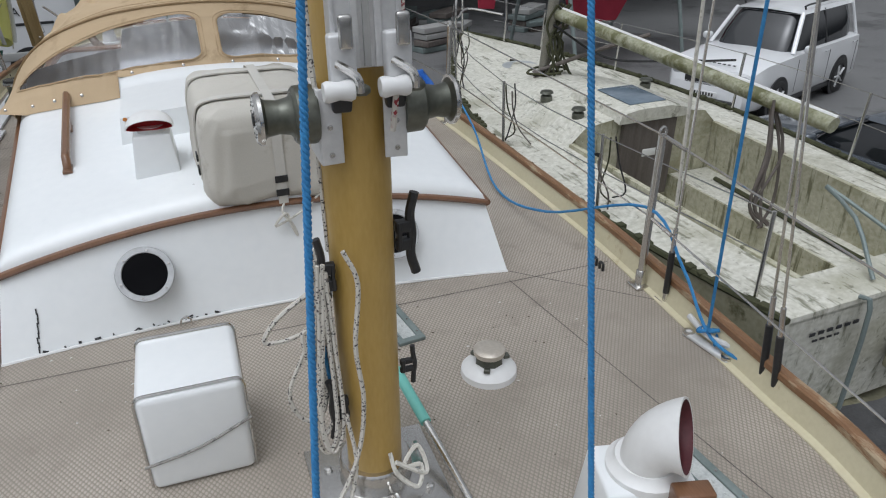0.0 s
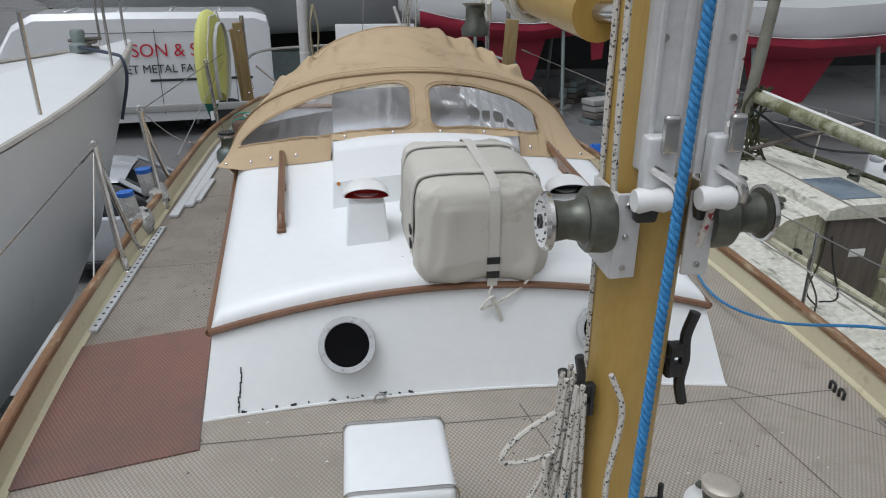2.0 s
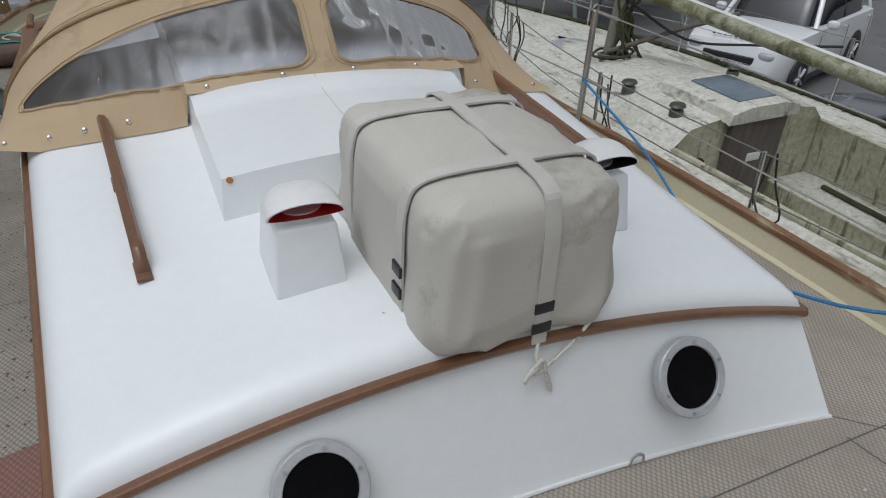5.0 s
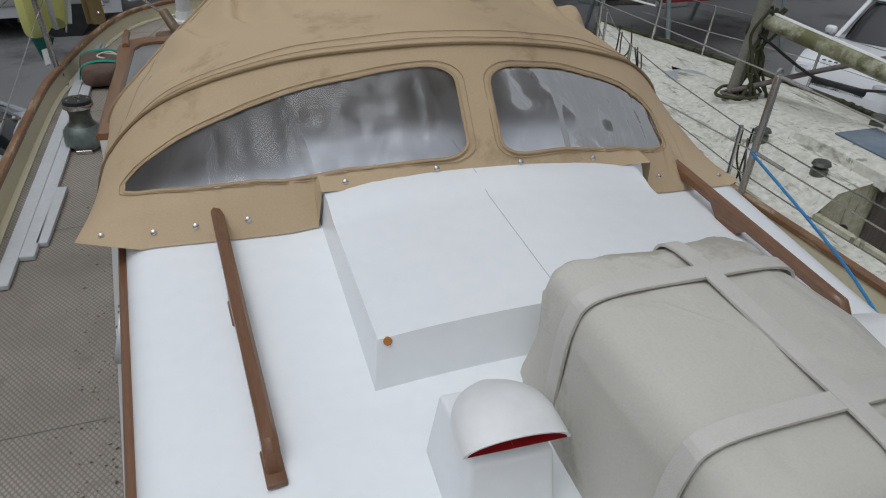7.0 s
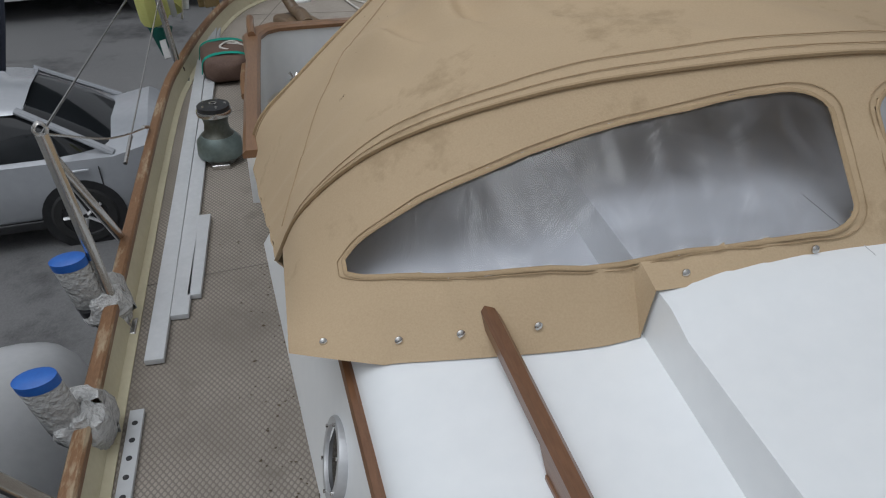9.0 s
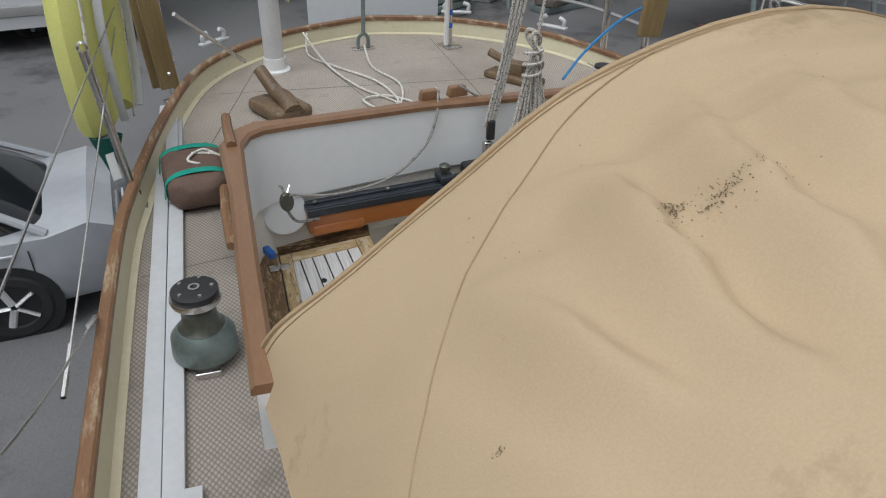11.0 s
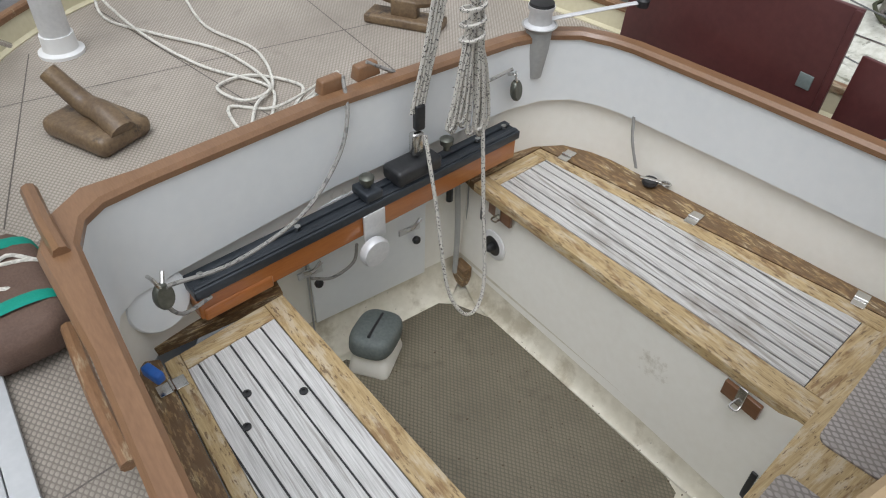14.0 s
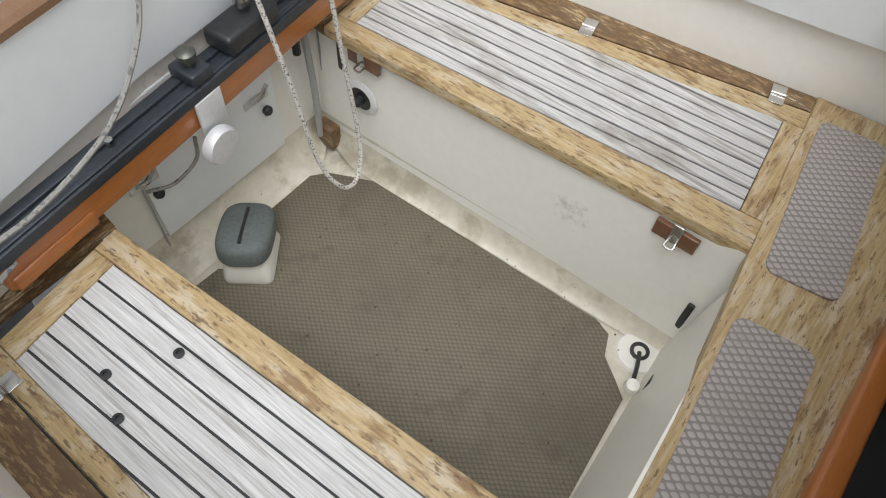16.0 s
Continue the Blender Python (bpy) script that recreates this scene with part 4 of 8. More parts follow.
def win_mask(a, v):
    """Which window of the front panel a place lies in, if any."""
    for side, line in enumerate(OUTLINES):
        odd = False
        for (x0, y0), (x1, y1) in zip(line, line[1:] + line[:1]):
            if (y0 > v) != (y1 > v) and a < x0 + (v - y0) / (y1 - y0) * (x1 - x0):
                odd = not odd
        if odd:
            return side + 1
    return 0


front_bm, win_bms = bmesh.new(), [bmesh.new(), bmesh.new()]
NA, NV = 220, 50
cache = {}


def put_face(bm, key, i, j):
    vs = []
    for a, b in ((i, j), (i + 1, j), (i + 1, j + 1), (i, j + 1)):
        k = (key, a, b)
        if k not in cache:
            cache[k] = bm.verts.new(panel_pt(0.025 + 0.95 * a / NA, b / NV) + (Vector((0, 0.004, 0)) if key else Vector((0, 0, 0))))
        vs.append(cache[k])
    bm.faces.new(vs)


for i in range(NA):
    for j in range(NV):
        side = win_mask(0.025 + 0.95 * (i + 0.5) / NA, (j + 0.5) / NV)
        put_face(win_bms[side - 1] if side else front_bm, side, i, j)
part("front_panel", front_bm, CANVAS, hood)
for line in OUTLINES:
    edge = [panel_pt(a, v) + Vector((0, -0.003, 0.001)) for a, v in line + line[:2]]
    part("window_binding", tubed(edge, 0.005, 6, 1, 0.45), CANVAS_EDGE, hood)
    cx, cv = sum(p[0] for p in line) / len(line), sum(p[1] for p in line) / len(line)
    sewn = [(cx + (a - cx) * 1.045, cv + (v - cv) * 1.09) for a, v in line]
    part("stitching", tubed([panel_pt(min(max(a, 0.03), 0.97), min(v, 0.99)) + Vector((0, -0.003, 0.0015)) for a, v in sewn + sewn[:2]], 0.0012, 5, 1), CANVAS_EDGE, hood)
for bm in win_bms:
    w = part("window", bm, CLOUDY, hood, "clouded flexible window with white smears")
    w.visible_shadow = False
for a in (0.1, 0.18, 0.225, 0.27, 0.36, 0.45, 0.54, 0.63, 0.74, 0.82, 0.9):
    p = panel_pt(a, 0.1)
    part("stud", lathed(((0.0075, 0), (0.0075, 0.003), (0.003, 0.006)), p + Vector((0, -0.003, 0.002)), spin(rx=70), 12), STEEL, hood)
# side skirt of the hood down to the deck, left and right
for k in (-1, 1):
    def skirt(u, v, k=k):
        a = 0.0 if k < 0 else 1.0
        top = hood_point(a, u)
        y = 2.66 + 1.02 * u
        low = Vector((mid(y) + k * (half_w(min(y, 3.3)) + 0.02) - (0.06 if k < 0 and u > 0.5 else 0) * (u - 0.5), y, max(0.1, top.z - 0.10)))
        return low.lerp(top, v)
    part("side_skirt", sheet(skirt, 12, 4, 0.004), CANVAS, hood)
mildew = bmesh.new()
random.seed(11)
for cx, cv, n, r in ((0.33, 0.528, 90, 0.006), (0.349, 0.507, 110, 0.006), (0.335, 0.49, 22, 0.02), (0.175, 0.36, 16, 0.003), (0.36, 0.5, 14, 0.02), (0.55, 0.7, 10, 0.05), (0.3, 0.75, 8, 0.06), (0.25, 0.6, 6, 0.05), (0.6, 0.4, 12, 0.08)):
    for i in range(n):
        a, v = cx + random.gauss(0, r), cv + random.gauss(0, r)
        if 0.05 < a < 0.95 and 0.05 < v < 0.95:
            p, q, w = hood_point(a, v), hood_point(a + 0.004, v), hood_point(a, v + 0.008)
            nrm = (q - p).cross(w - p).normalized()
            nrm = nrm if nrm.z > 0 else -nrm
            rot = nrm.to_track_quat("Z", "Y").to_matrix()
            lathe(mildew, ((random.uniform(0.0005, 0.0018), 0), (0.0005, 0.0012)), p + nrm * 0.003, rot, 7, random.uniform(0.4, 1))
tagged(part("mildew_spot", mildew, surface("mildew", (0.10, 0.085, 0.05), (0.2, 0.16, 0.09), 0.9), hood), kind="stuff")

# companionway bulkhead and bridge deck
inside = thing("companionway", "open companionway under the sprayhood with varnished wooden frame", "companionway", kind="structure")
part("bulkhead", boxed((-0.66, 3.3, -0.08), (0.6, 0.05, 0.6)), GELCOAT, inside)
part("bulkhead", boxed((0.7, 3.3, -0.08), (0.5, 0.05, 0.6)), GELCOAT, inside)
# solid black block: the shade of the open cabin put in as colour
part("cabin_shade_block", boxed((0.03, 2.6, -0.45), (1.0, 1.2, 0.9)), BLACK, inside)
part("washboard_slide", boxed((0.42, 3.32, -0.1), (0.05, 0.07, 0.5), bevel=0.008), ORANGE_WOOD, inside)
part("washboard_slide", boxed((-0.36, 3.32, -0.1), (0.05, 0.07, 0.5), bevel=0.008), ORANGE_WOOD, inside)
part("threshold", boxed((0.03, 3.325, -0.33), (0.75, 0.06, 0.06), bevel=0.012), ORANGE_WOOD, inside)

# ---- cockpit ----
cockpit = thing("cockpit_well", "off-white moulded cockpit well with dirty grey tread sole", "cockpit", kind="structure")
part("sole", slab(((-0.65, 3.62), (0.4, 3.62), (0.4, 5.3), (-0.65, 5.3)), -0.99, -0.935), WELL_DIRTY, cockpit)
sole_out = [(-0.52, 3.712), (-0.25, 3.72), (-0.07, 3.735), (0.1, 3.75), (0.14, 3.8), (0.19, 3.87), (0.265, 3.9), (0.285, 3.96), (0.245, 4.9), (0.17, 5.05), (0.08, 5.12), (-0.05, 5.1), (-0.14, 5.08), (-0.2, 4.97), (-0.31, 4.97), (-0.37, 5.05), (-0.51, 5.06), (-0.525, 4.6)]
part("tread_sheet", slab(sole_out, -0.935, -0.926), SOLE, cockpit, "grey-brown diamond tread sheet with dark dirt")
def wall(a, b, z0, z1, material, t=0.03, name="well_side", lean=0.0):
    a, b = Vector((*a, 0)), Vector((*b, 0))
    n = Vector((b.y - a.y, a.x - b.x, 0)).normalized() * t
    bm = bmesh.new()
    vs = []
    for z, l in ((z0, 0), (z1, lean)):
        for p in (a, b, b + n, a + n):
            vs.append(bm.verts.new(p + n.normalized() * l + Vector((0, 0, z))))
    for q in ((0, 1, 2, 3), (4, 5, 6, 7), (0, 1, 5, 4), (1, 2, 6, 5), (2, 3, 7, 6), (3, 0, 4, 7)):
        bm.faces.new([vs[i] for i in q])
    return part(name, bm, material, cockpit, smooth=False)
wall((0.285, 5.24), (0.335, 3.66), -0.96, -0.385, WELL_WHITE, -0.03, lean=0.05)
wall((-0.535, 3.66), (-0.625, 5.24), -0.96, -0.385, WELL_WHITE, -0.03)
wall((-0.6, 5.19), (0.34, 5.19), -0.96, -0.20, WELL_WHITE, -0.03, lean=0.03)
wall((0.34, 3.745), (-0.6, 3.7), -0.96, -0.362, WELL_WHITE, -0.03, lean=0.075)
def cove(a0, b0, a1, b1):
    """A hollow fillet from the well side (a0 to b0) down to the sole (a1 to b1)."""
    bm = bmesh.new()
    lines = []
    for i in range(7):
        f = i / 6
        z = -0.928 + 0.13 * (1 - math.sin(f * math.pi / 2))
        g = 1 - math.cos(f * math.pi / 2)
        lines.append([bm.verts.new((p[0] + (q[0] - p[0]) * g, p[1] + (q[1] - p[1]) * g, z)) for p, q in ((a0, a1), (b0, b1))])
    for p, q in zip(lines, lines[1:]):
        bm.faces.new((p[0], p[1], q[1], q[0]))
    part("cove", bm, WELL_DIRTY, cockpit)
cove((0.349, 3.67), (0.299, 5.23), (0.3, 3.78), (0.242, 5.0))
cove((-0.537, 3.67), (-0.622, 5.23), (-0.5, 3.72), (-0.52, 5.0))
cove((-0.6, 5.196), (0.34, 5.196), (-0.5, 5.08), (0.16, 5.08))
# coaming, inner faces and cap
def coam_top(x):
    return 0.18 - 0.035 * (x + 1.1)
def coam_wall(line, shape):
    bm = bmesh.new()
    rows = []
    for i, (x, y) in enumerate(line):
        a, b = line[max(0, i - 1)], line[min(len(line) - 1, i + 1)]
        n = Vector((b[1] - a[1], a[0] - b[0], 0)).normalized()
        z = coam_top(x)
        p = Vector((x, y, 0))
        rows.append([bm.verts.new(p + n * o + Vector((0, 0, h))) for o, h in shape(z)])
    for a, b in zip(rows, rows[1:]):
        for j in range(6):
            bm.faces.new((a[j], a[(j + 1) % 6], b[(j + 1) % 6], b[j]))
    bm.faces.new(rows[0])
    bm.faces.new(rows[-1])
    return bm
coam_line = [(1.08, 3.5), (1.0, 4.0), (0.93, 4.5), (0.86, 4.93), (0.83, 5.02), (0.77, 5.12), (0.66, 5.18), (0.5, 5.2), (-0.3, 5.14), (-0.9, 5.03), (-1.02, 5.0), (-1.08, 4.95), (-1.115, 4.86), (-1.125, 4.5), (-1.135, 4.0), (-1.14, 3.5)]
part("coaming_side", coam_wall(coam_line, lambda z: ((0.0, z), (0.0, 0.0), (0.0, -0.145), (0.024, -0.145), (0.049, -0.145), (0.045, z))), GELCOAT, cockpit)
part("coaming_foot", coam_wall(coam_line, lambda z: ((0.03, -0.10), (0.028, -0.16), (0.014, -0.28), (0.0, -0.40), (0.06, -0.40), (0.047, -0.10))), WELL_WHITE, cockpit)
cap_bm = bmesh.new()
rows = []
for i, (x, y) in enumerate(coam_line):
    ln = coam_line
    a, b = ln[max(0, i - 1)], ln[min(len(ln) - 1, i + 1)]
    n = Vector((b[1] - a[1], a[0] - b[0], 0)).normalized()
    z = coam_top(x)
    wide = 0.085 if (x < -0.98 and y > 4.85) else 0.058
    rows.append([cap_bm.verts.new(Vector((x, y, z)) + n * o + Vector((0, 0, h))) for o, h in ((-0.008, 0.0), (-0.008, 0.018), (0.004, 0.03), (wide - 0.012, 0.03), (wide, 0.018), (wide, 0.0))])
for a, b in zip(rows, rows[1:]):
    for j in range(6):
        cap_bm.faces.new((a[j], a[(j + 1) % 6], b[(j + 1) % 6], b[j]))
cap_bm.faces.new(rows[0])
cap_bm.faces.new(rows[-1])
part("coaming_cap", cap_bm, COAM, cockpit, "brown varnished wooden cap")
part("coaming_horn", tubed([(-1.15, 4.83, 0.215), (-1.155, 4.95, 0.222), (-1.155, 5.1, 0.225)], 0.02, 8, 3), COAM, cockpit)
for p in ((-0.26, 5.2, 0.2), (-0.12, 5.22, 0.2)):
    part("fairlead_block", boxed(p, (0.1, 0.045, 0.05), spin(rz=6), 0.008, 0.8), COAM, cockpit)

# seats
Z = -0.365
def lerp2(a, b, t):
    return (a[0] + (b[0] - a[0]) * t, a[1] + (b[1] - a[1]) * t)
def bench(name, corners, planks, label, teak):
    """corners: inner-aft, outer-aft, outer-fore, inner-fore of the lid; planks run fore and aft."""
    th = thing(name, label, "bench", group="cockpit benches")
    ia, oa, of, inf = corners
    w = 0.072
    W = math.dist(ia, oa)
    L = math.dist(ia, inf)
    fu, fv = w / W, w / L
    def q(u, v):
        return lerp2(lerp2(ia, oa, u), lerp2(inf, of, u), v)
    fo = 0.05 / W
    for u0, u1, v0, v1, nm in ((0, fu, 0, 1, "edge_board"), (1 - fo, 1, 0, 1, "edge_board"), (fu, 1 - fo, 0, fv, "end_board"), (fu, 1 - fo, 1 - fv, 1, "end_board")):
        part(nm, slab([q(u0, v0), q(u1, v0), q(u1, v1), q(u0, v1)], Z - 0.04, Z, 0.006), VARN if nm == "edge_board" else VARN_CROSS, th)
    part("caulking_bed", slab([q(fu, fv), q(1 - fo, fv), q(1 - fo, 1 - fv), q(fu, 1 - fv)], Z - 0.03, Z - 0.006), INK, th)
    # planks lie parallel to the inner edge; the outer ones are cut by the lid's outer board
    field = [Vector(q(u, v)) for u, v in ((fu, fv), (1 - fo, fv), (1 - fo, 1 - fv), (fu, 1 - fv))]
    run = (field[3] - field[0]).normalized()
    off = Vector((run.y, -run.x))
    off = off if off.dot(field[1] - field[0]) > 0 else -off
    pitch = max((c - field[0]).dot(off) for c in field) / planks

    def cut(poly, level, sign):
        out = []
        for a, b in zip(poly, poly[1:] + poly[:1]):
            da, db = sign * ((a - field[0]).dot(off) - level), sign * ((b - field[0]).dot(off) - level)
            if da >= 0:
                out.append(a)
            if (da >= 0) != (db >= 0):
                out.append(a.lerp(b, da / (da - db)))
        return out
    for i in range(planks):
        poly = cut(cut(field, i * pitch + 0.0032, 1), (i + 1) * pitch - 0.0032, -1)
        if len(poly) > 2:
            mid_p = sum(poly, Vector((0, 0))) / len(poly)
            poly = [p + (mid_p - p).normalized() * 0.002 for p in poly]
            part("teak_plank", slab([(p.x, p.y) for p in poly], Z - 0.02, Z - 0.001 - 0.0012 * (i % 2), 0.001), teak, th)
    return th, q
bl, ql = bench("cockpit_bench", ((-0.605, 4.99), (-1.02, 4.93), (-1.05, 3.63), (-0.515, 3.625)), 7, "silvered teak bench lid with a flaking varnished frame", TEAK)
br, qr = bench("cockpit_bench", ((0.29, 5.12), (0.672, 5.16), (0.967, 3.76), (0.385, 3.695)), 9, "grey water-stained teak bench lid with a worn varnished frame", TEAK_GREY)
for x, y in ((-0.866, 4.686), (-0.73, 4.602), (-0.913, 4.583)):
    part("deck_plug", lathed(((0.013, 0), (0.013, 0.004), (0.006, 0.005), (0.006, 0.001)), (x, y, Z), n=14), BLACK, bl)
# fixed margins behind the lids
part("bench_margin", slab(((-1.15, 3.6), (-1.055, 3.6), (-1.025, 4.95), (-1.14, 5.0)), Z - 0.04, Z - 0.003), VARN_DARK, cockpit)
part("bench_margin", slab(((0.68, 5.165), (0.85, 5.19), (1.1, 3.6), (0.972, 3.765)), Z - 0.04, Z - 0.003), VARN_DARK, cockpit)
part("bench_margin", slab(((-1.1, 5.0), (-0.6, 5.0), (-0.58, 5.17), (-1.03, 5.1)), Z - 0.04, Z - 0.003), VARN_DARK_CROSS, cockpit)
part("bench_margin", slab(((0.29, 5.125), (0.672, 5.165), (0.78, 5.19), (0.3, 5.21)), Z - 0.04, Z - 0.003), VARN_DARK_CROSS, cockpit)
# bridge deck with tread mats
part("bridge_deck", slab(((-1.1, 3.34), (1.07, 3.34), (1.03, 3.78), (0.36, 3.7), (-0.15, 3.64), (-0.55, 3.615), (-1.08, 3.62)), Z - 0.06, Z + 0.012, 0.006), VARN_CROSS, cockpit)
def mat_pad(cx, cy, sx, sy, rz):
    pts = []
    for sxx, syy, a0 in ((1, 1, 0), (-1, 1, 90), (-1, -1, 180), (1, -1, 270)):
        for k in range(4):
            a = radians(a0 + 30 * k)
            pts.append((sxx * (sx / 2 - 0.03) + 0.03 * math.cos(a), syy * (sy / 2 - 0.03) + 0.03 * math.sin(a)))
    c, s = math.cos(radians(rz)), math.sin(radians(rz))
    return tagged(part("tread_mat", slab([(cx + x * c - y * s, cy + x * s + y * c) for x, y in pts], Z + 0.0125, Z + 0.019), MAT), "grey-brown diamond-tread step mat on the bridge deck", "mat", "step mats")
mat_pad(-0.09, 3.52, 0.56, 0.2, 6)
mat_pad(0.65, 3.6, 0.6, 0.19, 8)

def hinge(x, y, rz, z=Z):
    th = thing("hinge", "stainless butt hinge on the bench lid", "hinge", Matrix.Translation((x, y, z + 0.003)) @ pose(0, 0, 0, 0, 0, rz), "bench hinges")
    part("leaf", boxed((0.022, 0, 0), (0.04, 0.045, 0.004), bevel=0.001), STEEL, th)
    part("leaf", boxed((-0.022, 0, 0), (0.04, 0.045, 0.004), bevel=0.001), STEEL, th)
    part("knuckle", lathed(((0.006, -0.022), (0.006, 0.022)), (0, 0, 0.003), spin(rx=90), 10), STEEL, th)
for x, y, r in ((0.725, 5.05, 15), (0.84, 4.48, 12), (0.965, 3.88, 12), (-1.03, 4.83, 2), (-1.05, 4.1, 2)):
    hinge(x, y, r)

def hasp(y):
    th = thing("hasp", "stainless hasp on a brown wooden pad under the bench edge", "hasp", group="locker hasps")
    part("wood_pad", boxed((0.37 - 0.04 * (y - 3.66), y, -0.44), (0.016, 0.13, 0.06), bevel=0.003), TRIM, th)
    part("strap_plate", boxed((0.358 - 0.04 * (y - 3.66), y, -0.42), (0.008, 0.03, 0.075), bevel=0.002), STEEL, th)
    part("staple", tubed([(0.36 - 0.04 * (y - 3.66), y - 0.012, -0.455), (0.335 - 0.04 * (y - 3.66), y - 0.012, -0.46), (0.335 - 0.04 * (y - 3.66), y + 0.012, -0.46), (0.36 - 0.04 * (y - 3.66), y + 0.012, -0.455)], 0.004, 6, 3), STEEL, th)
hasp(4.98)
hasp(3.88)
speaker = thing("cockpit_speaker", "round black engine control fitting in a white flange", "control", Matrix.Translation((0.321, 5.0, -0.62)) @ pose(0, 0, 0, 0, -90, 0))
part("flange", lathed(((0.068, 0), (0.068, 0.006), (0.06, 0.01), (0.045, 0.011)), n=28), WHITE_PLASTIC, speaker)
part("boss", lathed(((0.046, 0.004), (0.045, 0.012), (0.02, 0.013), (0.02, 0.035), (0.012, 0.045)), n=24), BLACK, speaker)
for y, z0 in ((5.1, -0.5), (3.74, -0.74)):
    part("slot", boxed((0.335 - 0.0316 * (y - 3.66) + 0.087 * (z0 + 0.96), y, z0), (0.01, 0.022, 0.16), bevel=0.004), BLACK, cockpit, "dark drain slot")
ROPE_A = ((-0.151, -0.926, 0.02), (-0.135, -0.899, 0.2), (0.081, -0.541, 2.6))
ROPE_B = ((0.406, -0.92, 0.02), (0.409, -0.883, 0.2), (0.45, -0.395, 2.6))



# ---- mast and its fittings ----
MX, MY = 0.12, -0.285
mast = thing("mast", "ochre painted wooden mast with an alloy sail track and winch brackets", "mast")
part("spar", lathed(((0.07, 0.02), (0.072, 0.4), (0.076, 1.2), (0.079, 3.0), (0.075, 6.0)), (MX, MY, 0), n=36, squash=1.08), MAST, mast)
part("mast_step", lathed(((0.15, 0.0), (0.15, 0.012), (0.098, 0.02), (0.095, 0.075), (0.088, 0.085), (0.08, 0.085)), (MX, MY, 0), n=32), STEEL, mast)
part("sail_track", boxed((MX + 0.01, MY - 0.088, 2.6), (0.13, 0.05, 2.96), bevel=0.006), ALLOY, mast)
for dx in (-0.062, -0.022, 0.022, 0.062):
    part("track_rib", boxed((MX + 0.01 + dx, MY - 0.114, 2.6), (0.009 if abs(dx) > 0.03 else 0.014, 0.012, 2.955), bevel=0.002), ALLOY, mast)
part("track_slot", boxed((MX + 0.01, MY - 0.115, 2.6), (0.012, 0.01, 2.95)), GREY_PLASTIC, mast)
for z in np.arange(1.17, 2.2, 0.16):
    for dx in (-0.045, 0.06):
        part("track_screw", lathed(((0.006, 0), (0.005, 0.004)), (MX + dx, MY - 0.113, z), spin(rx=90), 10), STEEL, mast)
for k in (-1, 1):
    x0 = MX + k * 0.09
    part("winch_bracket", boxed((MX + k * 0.084, MY - 0.04, 1.01), (0.008, 0.11, 0.15), bevel=0.002), ALLOY, mast)
    part("winch_bracket", boxed((MX + k * 0.064, MY - 0.093, 1.01), (0.045, 0.008, 0.15), spin(rz=k * -6), 0.002), ALLOY, mast)
    for z in (0.935, 0.99, 1.045):
        part("rivet", lathed(((0.006, 0), (0.004, 0.004)), (MX + k * 0.066, MY - 0.098, z + 0.02), spin(rx=90), 10), STEEL, mast)
    gate = thing("mast_roller", "stainless gooseneck bracket with a white roller on the mast track", "roller", Matrix.Translation((MX + 0.01 + k * 0.052, MY - 0.125, 1.12)), "mast rollers")
    part("bracket", boxed((0, -0.008, 0.02), (0.05, 0.03, 0.1), bevel=0.006), ALLOY, gate)
    part("roller", lathed(((0.017, -0.028), (0.02, -0.02), (0.016, 0.0), (0.02, 0.02), (0.017, 0.028)), (-0.015, -0.035, -0.025), spin(ry=90), 18), WHITE_PLASTIC, gate)
    part("clevis", tubed([(-0.012, -0.02, 0.02), (0.018, -0.045, 0.0), (0.022, -0.045, -0.028)], 0.008, 8, 3), STEEL, gate)
    part("pin", lathed(((0.008, -0.008), (0.011, -0.002), (0.011, 0.012), (0.006, 0.02)), (0.022, -0.035, -0.027), spin(ry=90), 12), BRONZE, gate)
    part("toggle", boxed((0.005, -0.03, 0.075), (0.026, 0.014, 0.06), bevel=0.006), STEEL, gate)
    part("wedge", boxed((-0.002, 0.012, -0.055), (0.035, 0.02, 0.045), bevel=0.005, taper=1.3), BLACK, gate)
    wm = Matrix.Translation((MX + k * 0.085, MY - 0.06, 1.03)) @ pose(0, 0, 0, 0, k * 90, 0) @ Matrix.Diagonal((1.0, 1.0, 0.86, 1.0))
    winch = thing("mast_winch", "dark bronze halyard winch with worn chrome, bolted to the mast", "winch", wm, "mast winches")
    part("base_drum", lathed(((0.055, 0.0), (0.057, 0.01), (0.056, 0.045), (0.05, 0.052)), n=32), BRONZE, winch)
    part("drum", lathed(((0.046, 0.05), (0.036, 0.06), (0.032, 0.085), (0.036, 0.112), (0.047, 0.122)), n=32), BRONZE, winch)
    part("drum_cap", lathed(((0.05, 0.12), (0.05, 0.128), (0.044, 0.135), (0.02, 0.136)), n=32), STEEL, winch)
    part("socket", lathed(((0.013, 0.134), (0.013, 0.139), (0.008, 0.139), (0.008, 0.128)), n=8), BLACK, winch)
    for i in range(14):
        a = 2 * math.pi * i / 14
        part("letter_bar", boxed((0.034 * math.cos(a), 0.034 * math.sin(a), 0.1365), (0.0014, 0.0055, 0.0012), turn(rz=math.degrees(a))), INK, winch)


